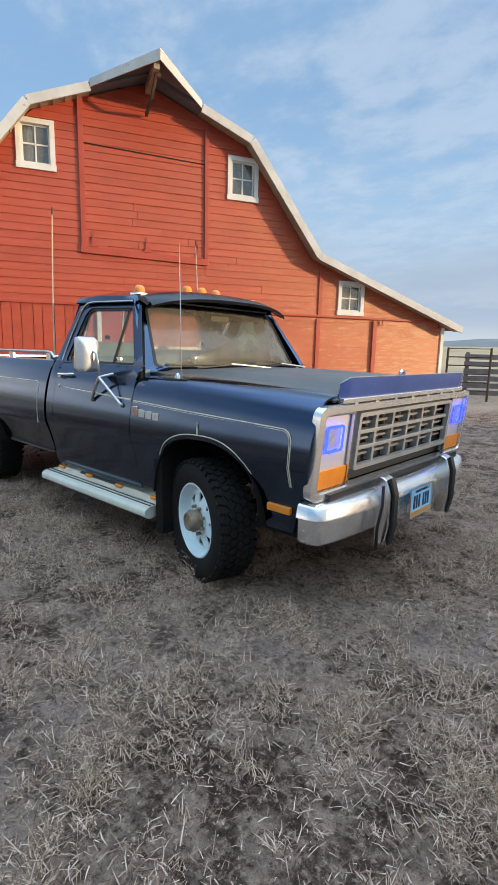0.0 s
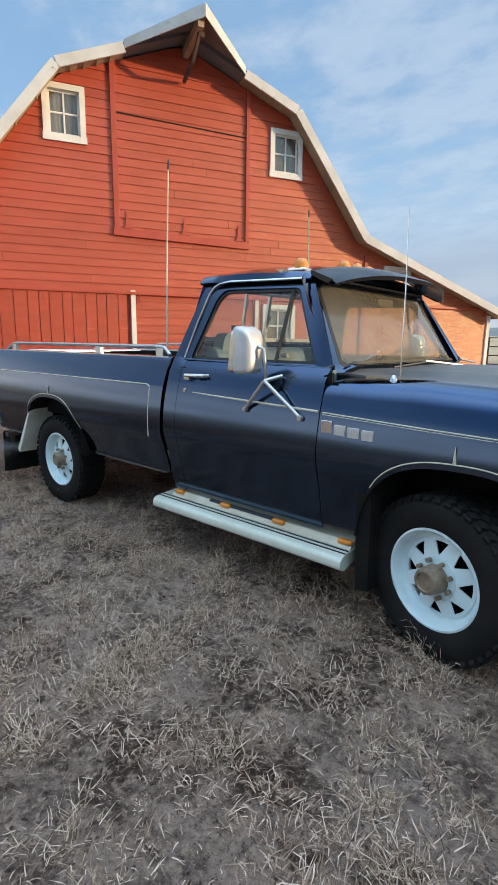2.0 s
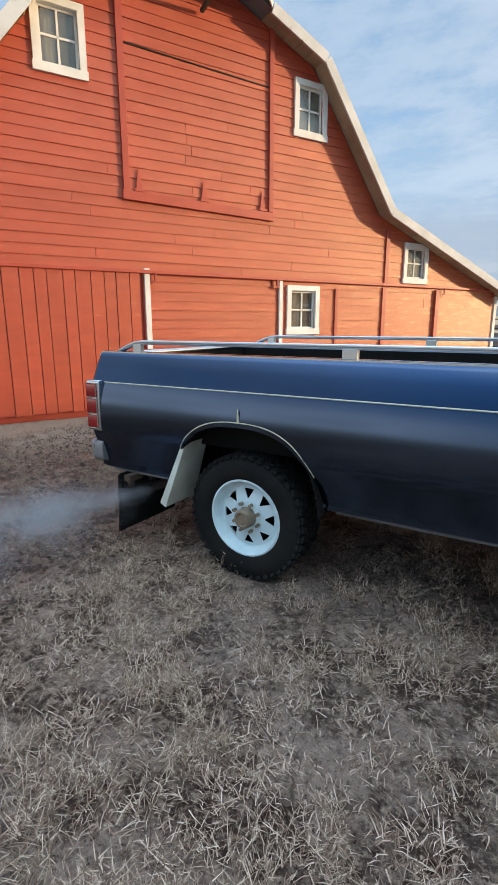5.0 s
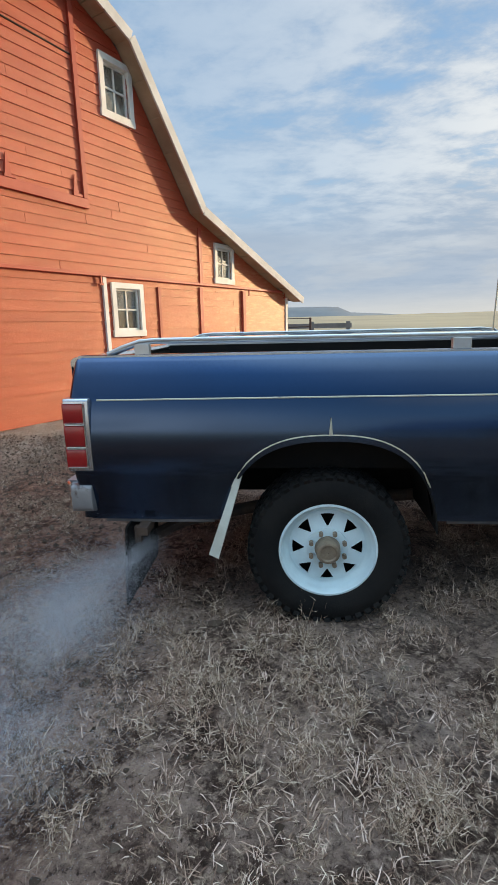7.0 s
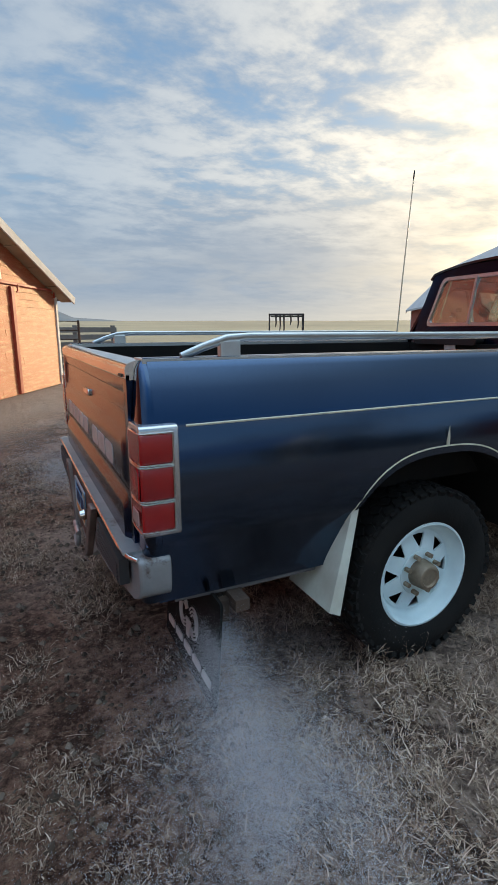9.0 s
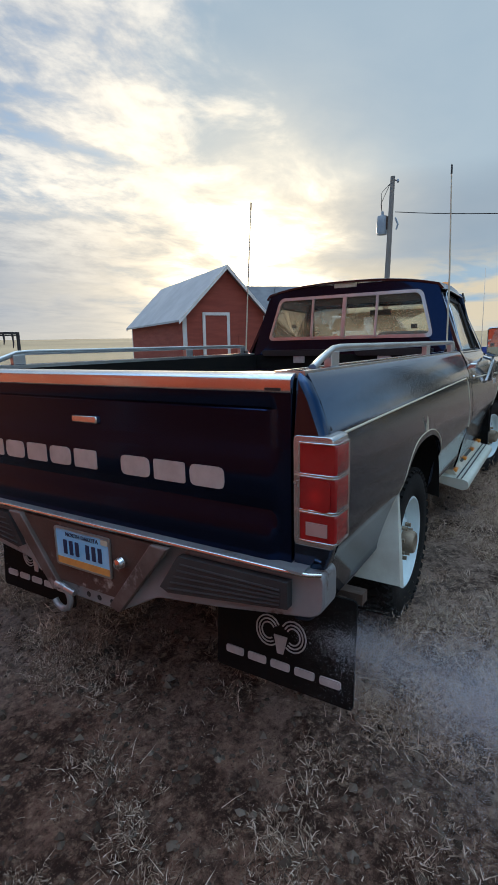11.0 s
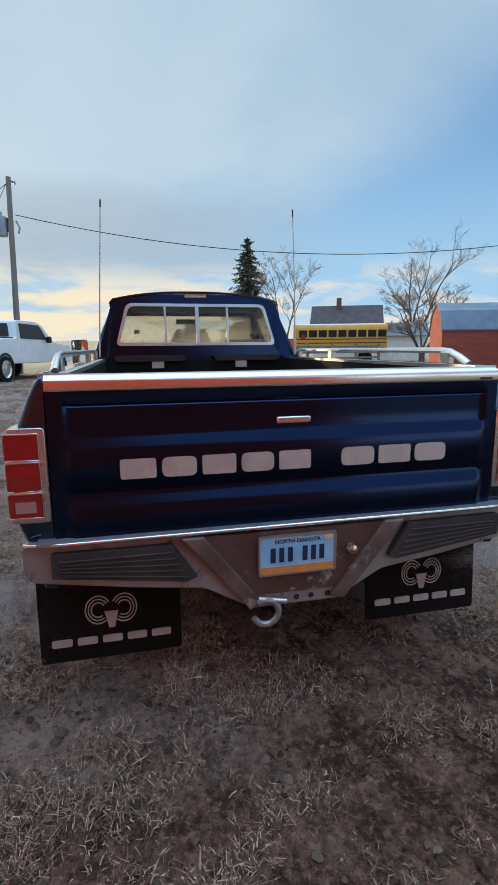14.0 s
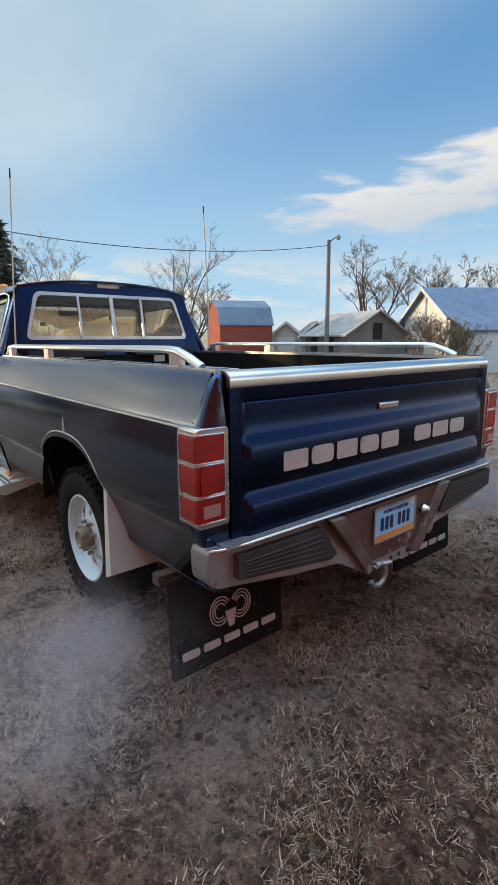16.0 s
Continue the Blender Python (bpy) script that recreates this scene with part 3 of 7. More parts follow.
def sheet(loop, f):
    """A fan-filled pane inside a loop."""
    bm = bmesh.new()
    cx, cyy = sum(p[0] for p in loop) / len(loop), sum(p[1] for p in loop) / len(loop)
    rows = [[f(cx + (p[0] - cx) * t, cyy + (p[1] - cyy) * t) for p in loop] for t in (0.02, 0.35, 0.7, 1.0)]
    bm.free()
    b2 = grid(rows, closed=True)
    return b2


# ---- ground ----
def ground_height(x, y):
    r = math.hypot(x, y)
    up = min(1.0, max(0.0, (8.5 - math.hypot(x - 16.2, y - 4.6)) / 4.5))
    z = 0.40 * up * up * (3 - 2 * up) + 0.012 * noise.noise((x * 1.1, y * 1.1, 0)) + 0.010 * noise.noise((x * 4, y * 4, 3)) + 0.008 * noise.noise((x * 11, y * 11, 5))
    if r < 9:
        z += (0.005 + (0.006 if x < -0.9 else 0.0)) * noise.noise((x * 21, y * 21, 8))
    if r > 30:
        z += (r - 30) * 0.0155 * min(1, (r - 30) / 200) + 0.002 * r * noise.noise((x / 160, y / 160, 1))
    return z


def axis_steps(a, b, step):
    v = list(np.arange(a, b + 1e-6, step))
    lo, hi, s = [], [], step
    x = a
    while x > -3600:
        s *= 1.16
        x -= s
        lo.append(x)
    x, s = b, step
    while x < 3600:
        s *= 1.16
        x += s
        hi.append(x)
    return lo[::-1] + v + hi


gx, gy = axis_steps(-5.0, 7.5, 0.05), axis_steps(-4.6, 4.0, 0.05)
verts = [(x, y, ground_height(x, y)) for y in gy for x in gx]
nx = len(gx)
faces = [(j * nx + i, j * nx + i + 1, (j + 1) * nx + i + 1, (j + 1) * nx + i) for j in range(len(gy) - 1) for i in range(nx - 1)]
me = bpy.data.meshes.new("ground")
me.from_pydata(verts, [], faces)
me.materials.append(GROUND)
me.shade_smooth()
tagged(new("ground", me), "bare grey dirt and trampled dead grass running out to prairie", "ground", kind="structure")

# ---- far mesa ----
bm = bmesh.new()
prof = [(70, 0), (75, 30), (80, 60), (83.3, 78), (84.6, 128), (86, 135), (93, 138), (98, 120), (104, 125), (108, 118), (116, 60), (124, 0)]
prof = [(a, h if h < 40 else 38 + (h - 38) * 0.57) for a, h in prof]
rows = []
for k, s in ((0, 0.0), (1, 0.55), (2, 1.0), (3, 0.9)):
    rows.append([((2500 + 150 * k) * math.cos(radians(a)), (2500 + 150 * k) * math.sin(radians(a)), 18 + (h - 18) * s if h > 18 else h * s) for a, h in prof])
bm = grid(rows)
MESA = material("distant grassland bluff", (0.20, 0.20, 0.19), (0.15, 0.155, 0.155), 0.004, 0.95)
tagged(part("backdrop_mesa", bm, MESA, None, smooth=60), "distant flat-topped prairie bluff on the horizon", "hill", kind="structure")

# ---- barn ----
BARN = pose(-4.02, 4.09, 0, 0, 0, 62.79)
UC = 0.03
SLOPE = [(0.0, 6.80), (2.26, 5.92), (4.06, 3.64), (8.60, 2.05)]


def barn_half(z):
    """Half width of the gable wall at a height."""
    if z <= 2.09:
        return 8.27
    for (a, za), (b, zb) in zip(SLOPE[::-1], SLOPE[-2::-1]):
        if z <= zb:
            return min(8.27, a + (b - a) * (z - za) / (zb - za)) - 0.02
    return 0.0


barn = thing("barn", "weathered red gambrel barn with white trim and lean-to", "barn", BARN)
OPEN = [(-2.405, 4.95, -1.875, 5.67), (1.945, 4.866, 2.487, 5.584), (4.935, 2.45, 5.505, 3.085), (1.845, 1.376, 2.43, 2.09)]
# backing wall, in strips that leave the windows open
bm = bmesh.new()
zs = sorted({0.0, 2.09, 5.92, 3.64, 6.76, *[o[1] for o in OPEN], *[o[3] for o in OPEN], *np.arange(0.3, 6.8, 0.3).round(2).tolist()})


def spans(z0, z1, lo, hi):
    """Runs of wall along a course that miss the openings; ends carry both heights."""
    cuts = sorted((o[0], o[2]) for o in OPEN if o[1] < z1 - 0.01 and o[3] > z0 + 0.01)
    a, out = lo, []
    for c0, c1 in cuts:
        if c0 > a:
            out.append((a, c0))
        a = max(a, c1)
    if a < hi:
        out.append((a, hi))
    return out


def slab(bm, quad, y0, y1):
    """A solid from four (u, z) corners between two depths."""
    a = [bm.verts.new((u, y0, z)) for u, z in quad]
    b = [bm.verts.new((u, y1, z)) for u, z in quad]
    bm.faces.new(a)
    bm.faces.new(b[::-1])
    for i in range(4):
        bm.faces.new((a[i], b[i], b[(i + 1) % 4], a[(i + 1) % 4]))


for z0, z1 in zip(zs, zs[1:]):
    h0, h1 = barn_half(z0 + 1e-4), barn_half(z1 - 1e-4)
    for a, b in spans(z0, z1, -h0, h0):
        a0, a1 = (UC + a, UC - h1) if a == -h0 else (a, a)
        b0, b1 = (UC + b, UC + h1) if b == h0 else (b, b)
        if b1 > a1:
            slab(bm, ((a0, z0), (b0, z0), (b1, z1), (a1, z1)), 0.035, 0.15)
wall = part("wall", bm, RED_TRIM, barn, smooth=None)
# side and rear walls
bm = bmesh.new()
for s in (-1, 1):
    box(bm, (UC + s * 8.19, 5.5, 1.05), (0.14, 10.7, 2.1))
box(bm, (UC, 10.92, 1.05), (16.2, 0.14, 2.1))
box(bm, (UC, 10.92, 3.0), (10.4, 0.14, 1.9))
box(bm, (UC, 10.92, 4.9), (5.6, 0.14, 1.9))
part("rear_wall", bm, RED_TRIM, barn, smooth=None)
# roof planes
for s in (-1, 1):
    for i, ((a, za), (b, zb)) in enumerate(zip(SLOPE, SLOPE[1:])):
        y0 = -0.32
        q = [(UC + s * a, za + 0.02), (UC + s * b, zb + 0.02), (UC + s * b, zb + 0.10), (UC + s * a, za + 0.10)]
        bm = prism(q, lambda u, z: (u, y0, z), lambda u, z: (u, 11.3, z))
        part("roof", bm, SHINGLE, barn, smooth=None)
        # white rake board under the front edge
        t = Vector((s * (b - a), 0, zb - za)).normalized()
        nrm = Vector((-t.z * s, 0, abs(t.x)))
        if i == 0:
            p0, p1 = Vector((UC + s * 1.13, 0, za + (zb - za) * 1.13 / b)), Vector((UC + s * b, 0, zb))
        else:
            p0, p1 = Vector((UC + s * a, 0, za)), Vector((UC + s * b, 0, zb))
        bm = bmesh.new()
        q = [p0 + nrm * 0.11, p1 + nrm * 0.11, p1 - nrm * 0.06, p0 - nrm * 0.06]
        slab(bm, [(v.x, v.z) for v in q], y0 - 0.035, y0)
        part("rake_board", bm, RAKE, barn, "white painted rake board", smooth=None)
        # soffit boards
        bm = bmesh.new()
        q = [p0 + nrm * 0.012, p1 + nrm * 0.012, p1 - nrm * 0.012, p0 - nrm * 0.012]
        slab(bm, [(v.x, v.z) for v in q], y0, -0.002)
        part("soffit", bm, SOFFIT, barn, "bare weathered soffit boards", smooth=None)
        for k in range(1, 5):
            p = p0.lerp(p1, k / 5)
            bm = bmesh.new()
            q = [p - t * 0.02 - nrm * 0.012, p + t * 0.02 - nrm * 0.012, p + t * 0.02 - nrm * 0.03, p - t * 0.02 - nrm * 0.03]
            slab(bm, [(v.x, v.z) for v in q], y0 + 0.01, -0.01)
            part("lookout", bm, SOFFIT, barn, smooth=None)
# hay hood over the loft door
tip = Vector((UC + 0.10, -1.12, 6.86))
for s in (-1, 1):
    foot = Vector((UC + s * 1.13, -0.32, 6.46))
    back = Vector((UC, 0.0, 6.88))
    bm = bmesh.new()
    up3 = Vector((0, 0, 0.05))
    tri = [tip, foot, Vector((UC + s * 1.13, 0.1, 6.46)), back]
    a = [bm.verts.new(p + up3) for p in tri]
    b = [bm.verts.new(p) for p in tri]
    bm.faces.new(a)
    bm.faces.new(b[::-1])
    for i in range(4):
        bm.faces.new((a[i], b[i], b[(i + 1) % 4], a[(i + 1) % 4]))
    part("hood_roof", bm, GREYWOOD, barn, smooth=None)
    bm = bmesh.new()
    dn, o = Vector((0, 0, -0.15)), Vector((0, -0.03, 0))
    fr = [tip + up3, foot + up3, foot + dn * 0.6, tip + dn]
    a = [bm.verts.new(p) for p in fr]
    b = [bm.verts.new(p + o) for p in fr]
    bm.faces.new(a)
    bm.faces.new(b[::-1])
    for i in range(4):
        bm.faces.new((a[i], b[i], b[(i + 1) % 4], a[(i + 1) % 4]))
    part("hood_fascia", bm, RAKE, barn, "white painted hood fascia", smooth=None)
part("hay_beam", bx((UC + 0.05, -0.50, 6.66), (0.11, 1.1, 0.14)), SOFFIT, barn, "projecting hay track beam", smooth=None)
part("hood_brace", tb([(UC + 0.09, -1.02, 6.72), (UC + 0.03, -0.58, 6.28), (UC, -0.06, 6.16)], 0.038, 4), RUSTY, barn, smooth=None)
part("pulley", lathe([(0.001, -0.03), (0.05, -0.03), (0.05, 0.03), (0.001, 0.03)], "Y", 14, (UC + 0.12, -0.85, 6.58)), RUSTY, barn)


# windows
def barn_window(u0, z0, u1, z1):
    w = part("window", bx((0, 0, 0), (0.001, 0.001, 0.001)), WHITE, barn)
    bm = bmesh.new()
    t = 0.095
    for c, s in (((u0 - t / 2, z0 / 2 + z1 / 2), (t, z1 - z0)), ((u1 + t / 2, z0 / 2 + z1 / 2), (t, z1 - z0)),
                 ((u0 / 2 + u1 / 2, z1 + t / 2), (u1 - u0 + 2 * t, t)), ((u0 / 2 + u1 / 2, z0 - t * 0.6), (u1 - u0 + 2 * t + 0.03, t * 1.2))):
        box(bm, (c[0], -0.004, c[1]), (s[0], 0.07, s[1]))
    w.data = mesh_of("window", bm, WHITE)
    bm = bmesh.new()
    um, zm = u0 / 2 + u1 / 2, z0 / 2 + z1 / 2
    f = 0.035
    for c, s in (((u0 + f / 2, zm), (f, z1 - z0)), ((u1 - f / 2, zm), (f, z1 - z0)), ((um, z1 - f / 2), (u1 - u0, f)), ((um, z0 + f / 2), (u1 - u0, f)),
                 ((um, zm), (0.028, z1 - z0)), ((um, zm), (u1 - u0, 0.028))):
        box(bm, (c[0], 0.045, c[1]), (s[0], 0.03, s[1]))
    part("sash", bm, WHITE, w, smooth=None)
    for su in (-1, 1):
        for sz in (-1, 1):
            pn = part("pane", bx((um + su * (u1 - u0) / 4, 0.05, zm + sz * (z1 - z0) / 4), ((u1 - u0) / 2 - 0.03, 0.004, (z1 - z0) / 2 - 0.03)), PANE, w, smooth=None)
            pn.visible_shadow = False
    # a faded curtain and dim loft behind the glass
    rows = [[(u0 + (u1 - u0) * k / 16, 0.17 + 0.012 * math.sin(k * 1.9), z) for k in range(17)] for z in (z0, zm, z1)]
    part("curtain", grid(rows), material("sun-bleached curtain", (0.46, 0.46, 0.43), (0.24, 0.25, 0.24), 6.0, 0.9), w, smooth=60, solid=0.004)


for o in OPEN:
    barn_window(*o)

# posts, rails, strips
STRIPS = [("door_post", -1.29, 0.10, 3.42, 6.38, 0.045, RED_TRIM, ""), ("door_post", 1.355, 0.085, 3.42, 6.27, 0.045, RED_TRIM, ""),
          ("white_strip", -1.03, 0.09, 0.03, 2.34, 0.04, WHITE, "white painted vertical strip"),
          ("white_strip", 1.60, 0.08, 0.03, 2.26, 0.04, WHITE, "white painted vertical strip"),
          ("wall_post", 2.97, 0.07, 0.03, 2.16, 0.03, RED_TRIM, ""), ("wall_post", 4.30, 0.11, 0.03, 2.22, 0.035, RED_TRIM, ""),
          ("wall_post", 4.33, 0.10, 2.30, 3.40, 0.03, RED_TRIM, ""), ("wall_post", 5.98, 0.12, 0.03, 2.22, 0.06, RED_TRIM, ""),
          ("corner_board", 8.24, 0.11, 0.0, 2.14, 0.03, WHITE, "white painted corner board"),
          ("corner_board", -8.18, 0.11, 0.0, 2.14, 0.03, WHITE, "white painted corner board")]
for nm, u, w, z0, z1, pr, mt, lb in STRIPS:
    part(nm, bx((u, -pr / 2 + 0.01, (z0 + z1) / 2), (w, pr + 0.02, z1 - z0)), mt, barn, lb, smooth=None, bevel=0.004)
part("door_rail", bx((-0.055, -0.022, 3.375), (2.76, 0.06, 0.14), Matrix.Rotation(radians(1.3), 4, "Y")), RED_TRIM, barn, smooth=None, bevel=0.005)
part("drip_board", bx((UC, -0.028, 2.285), (16.3, 0.075, 0.055)), RED_TRIM, barn, smooth=None, bevel=0.006)
part("door_seam", bx((-0.10, -0.001, 5.437), (2.58, 0.03, 0.016), Matrix.Rotation(radians(1.4), 4, "Y")), DARKIN, barn, smooth=None)
for u, dz_ in ((-1.09, 0.0), (0.03, -0.02), (1.18, -0.045)):
    bm = bmesh.new()
    slab(bm, ((u - 0.05, 3.50 + dz_), (u + 0.05, 3.50 + dz_), (u + 0.012, 3.78 + dz_), (u - 0.012, 3.78 + dz_)), -0.030, -0.016)
    box(bm, (u, -0.05, 3.485 + dz_), (0.17, 0.03, 0.035))
    part("strap_hinge", bm, RED_TRIM, barn, "painted strap hinge", smooth=None)
for u in (-0.90, 1.50, 6.20, 8.05):
    bm = bmesh.new()
    box(bm, (u, -0.06, 2.20), (0.03, 0.03, 0.16))
    box(bm, (u, -0.055, 2.13), (0.09, 0.03, 0.03))
    part("door_hanger", bm, RED_TRIM, barn, smooth=None)

# vertical boards of the sliding door
u = -8.1
random.seed(5)
while u < -1.16:
    w = random.uniform(0.17, 0.24)
    w = min(w, -1.12 - u)
    bm = bx((u + w / 2, -0.012 - random.uniform(0, 0.008), 1.19 + random.uniform(-0.02, 0.01)), (w - 0.012, 0.03, 2.16))
    part("door_plank", bm, RED, barn, smooth=None)
    u += w
# lap siding
random.seed(9)
z, H = 0.02, 0.152
while z < 6.66:
    z1 = min(z + H, 6.72)
    h0, h1 = barn_half(z + 1e-3), barn_half(z1)
    for a, b in spans(z, z1, -h0, h0):
        left, right = a == -h0, b == h0
        a, b = (UC + a if left else a), (UC + b if right else b)
        if z < 2.2 and a < -1.1:
            a, left = -1.1, False
            if b <= a:
                continue
        cuts = [a]
        while b - cuts[-1] > 4.9:
            cuts.append(cuts[-1] + random.uniform(2.4, 4.3))
        cuts.append(b)
        for i, (p, q) in enumerate(zip(cuts, cuts[1:])):
            p0 = p1 = p + (0.002 if i else 0)
            q0 = q1 = q - 0.002
            if left and i == 0:
                p1 = UC - h1
            if right and i == len(cuts) - 2:
                q1 = UC + h1
            if q1 - p1 < 0.02:
                continue
            j = random.uniform(-0.0025, 0.0025)
            bm = bmesh.new()
            vs = [bm.verts.new(c) for c in ((p0, -0.005 + j, z - 0.004), (q0, -0.005 + j, z - 0.004), (q1, 0.010 + j, z1), (p1, 0.010 + j, z1),
                                           (p0, 0.034, z - 0.004), (q0, 0.034, z - 0.004), (q1, 0.034, z1), (p1, 0.034, z1))]
            for fc in ((0, 1, 2, 3), (0, 4, 5, 1), (3, 2, 6, 7), (0, 3, 7, 4), (1, 5, 6, 2)):
                bm.faces.new([vs[k] for k in fc])
            part("siding_board", bm, RED, barn, smooth=None)
    z = z1

# ---- pickup truck ----
truck = thing("pickup_truck", "old navy blue single-cab pickup with white steel wheels", "pickup truck")


def path_at(path, z):
    """y of a side profile at a height."""
    for (y0, z0), (y1, z1) in zip(path, path[1:]):
        if z <= z1:
            t = 0 if z1 == z0 else max(0, (z - z0) / (z1 - z0))
            return y0 + (y1 - y0) * t
    return path[-1][0]


def side_panel(xs, path, s, zbot, adj=None):
    """A body side: the profile carried along x, cut off below zbot(x)."""
    rows = []
    for x in xs:
        row = []
        zb = zbot(x)
        for y, z in path:
            if z < zb:
                y, z = path_at(path, zb), zb
            p = (x, y, z)
            if adj:
                p = adj(*p)
            row.append((p[0], s * p[1], p[2]))
        rows.append(row)
    return grid(rows)


def arch(xc, base, zc=0.43, rx=0.475, rz=0.475):
    rz = rz if xc < 1 else 0.435
    def f(x):
        u = (x - xc) / rx
        return base if abs(u) >= 1 else max(base, zc + rz * (1 - abs(u) ** 2.6) ** 0.42)
    return f


def dense(a, b, marks, step=0.07):
    v = set(np.arange(a, b, step).round(3).tolist()) | {a, b}
    for m in marks:
        v |= {round(m + k, 3) for k in np.linspace(-0.475, 0.475, 33) if a < m + k < b}
    return sorted(v)


BEDPATH = [(0.915, 0.50), (0.924, 0.512), (0.922, 0.526), (0.925, 0.55), (0.936, 0.60), (0.953, 0.66), (0.972, 0.715), (0.980, 0.735), (0.987, 0.748), (0.996, 0.776), (1.0, 0.81), (1.001, 0.85), (1.0, 0.89), (0.997, 0.93), (0.993, 0.965), (0.987, 1.005), (0.980, 1.045), (0.971, 1.085), (0.968, 1.098), (0.963, 1.11), (0.935, 1.19), (0.905, 1.250), (0.895, 1.268), (0.875, 1.278), (0.83, 1.278)]
DOORPATH = [(0.900, 0.42), (0.918, 0.48), (0.942, 0.60), (0.957, 0.67), (0.973, 0.72), (0.986, 0.765), (0.993, 0.787), (0.998, 0.81), (1.001, 0.85), (0.999, 0.89), (0.996, 0.93), (0.991, 0.965), (0.985, 1.005), (0.979, 1.035), (0.971, 1.07), (0.958, 1.12), (0.938, 1.19), (0.908, 1.25), (0.885, 1.285)]
FENDPATH = [(0.912, 0.45), (0.924, 0.50), (0.944, 0.60), (0.958, 0.67), (0.974, 0.72), (0.986, 0.765), (0.993, 0.787), (0.998, 0.81), (1.001, 0.85), (0.999, 0.89), (0.995, 0.93), (0.987, 0.985), (0.977, 1.04), (0.957, 1.12), (0.935, 1.165), (0.90, 1.195), (0.84, 1.212), (0.80, 1.215)]
ARCH_R, ARCH_F = 0.0, 3.325
for s in (-1, 1):
    bed = part("bed_side", side_panel(dense(-1.118, 1.345, [ARCH_R]), BEDPATH, s, arch(ARCH_R, 0.515), None), PAINT, truck, "navy bed side with round wheel opening", smooth=40, solid=0.012)
    # dusty rolled lip along the foot of the bed side
    for x0, x1 in ((-1.06, -0.53), (0.53, 1.30)):
        part("bed_lip", tb([(x0, s * 0.900, 0.500), ((x0 + x1) / 2, s * 0.914, 0.503), (x1, s * 0.914, 0.506)], 0.009, 6), LIP, bed, "dusty grey rolled lip", smooth=60)
    # inner bed wall
    part("bed_liner", bx((0.09, s * 0.80, 1.0), (2.46, 0.03, 0.53)), MATTBLACK, truck, smooth=None)
    part("bed_cap", bx((0.09, s * 0.845, 1.272), (2.44, 0.10, 0.02)), ALLOY, truck, "dull metal bed rail cap", smooth=None)
    # wheel opening lips and liners
    for xc in (ARCH_R, ARCH_F):
        rows = []
        for k in range(21):
            a = math.pi * (0.02 + 0.96 * k / 20)
            c, sn = math.cos(a), math.sin(a)
            px = xc + 0.475 * (abs(c) ** 0.77) * (1 if c > 0 else -1)
            pz = 0.43 + (0.475 if xc < 1 else 0.435) * sn ** 0.84
            rows.append([(px, s * 0.985, pz), (px, s * 0.93, pz + 0.012), (px, s * 0.55, pz + 0.02)])
        part("wheel_liner", grid(rows), MATTBLACK, truck, smooth=60, solid=0.006)
        # arch pinstripe and its little spear
        pts = []
        fa = arch(xc, 0.2)
        for k in range(25):
            x = xc + (0.44 if xc < 1 else 0.41) * (k / 12 - 1)
            z = fa(x) + 0.028
            pts.append((x, s * (path_at(FENDPATH if xc > 1 else BEDPATH, z) + 0.004), z))
        part("arch_stripe", tb(pts, 0.0042, 6), STRIPE, truck)
        zt = fa(xc) + 0.03
        part("arch_spear", tb([(xc, s * 1.0, zt), (xc, s * 1.004, zt + 0.03), (xc, s * 1.004, zt + 0.075)], [0.009, 0.006, 0.001], 6), STRIPE, truck)
    # pinstripes
    part("bed_stripe", tb([(-1.03, s * 0.977, 1.092), (0.0, s * 0.976, 1.096), (1.19, s * 0.975, 1.100), (1.22, s * 0.978, 1.085), (1.225, s * 0.987, 1.045), (1.225, s * 1.000, 0.95), (1.225, s * 1.005, 0.87), (1.225, s * 1.004, 0.755)], 0.0042, 6), STRIPE, truck)
    # cab lower side, door, fender
    part("cab_corner", side_panel([1.375, 1.40, 1.43, 1.4905], DOORPATH, s, lambda x: 0.42), PAINT, truck, smooth=40, solid=0.012)
    door = part("door", side_panel(dense(1.494, 2.612, []), DOORPATH, s, lambda x: 0.435), PAINT, truck, "navy door with chrome handle", smooth=40, solid=0.012)
    part("door_stripe", tb([(1.64, s * 0.976, 1.078), (1.9, s * 0.979, 1.070), (2.605, s * 0.983, 1.052)], [0.003, 0.006, 0.007], 6), STRIPE, door)
    bm = bmesh.new()
    tube(bm, [(1.565, s * 0.94, 1.175), (1.575, s * 0.98, 1.178), (1.66, s * 0.985, 1.180), (1.745, s * 0.975, 1.182), (1.755, s * 0.94, 1.182)], 0.010, 8)
    box(bm, (1.585, s * 0.96, 1.163), (0.05, 0.04, 0.022))
    part("door_handle", bm, CHROME, door, "chrome door handle")
    part("door_lock", lathe([(0.001, 0.006), (0.012, 0.006), (0.014, 0.0), (0.014, -0.02)], "Y", 14, (1.56, s * 0.972, 1.085)) if s > 0 else
         lathe([(0.001, -0.006), (0.012, -0.006), (0.014, 0.0), (0.014, 0.02)], "Y", 14, (1.56, -0.972, 1.085)), CHROME, door)
    fender = part("fender", side_panel(dense(2.617, 4.135, [ARCH_F]), FENDPATH, s, lambda x: max(arch(ARCH_F, 0.46)(x), 0.645 if x > 4.075 else 0.46 if x > 3.4 else 0.47),
                  lambda x, y, z: (x - 0.27 * max(0, x - 3.8) * max(0, 1.1 - z), y - 0.012 * max(0, x - 3.7), z - 0.055 * max(0, (x - 3.1) / 1.0) * max(0, (z - 0.9) / 0.3))), PAINT, truck, "navy front fender", smooth=40, solid=0.012)
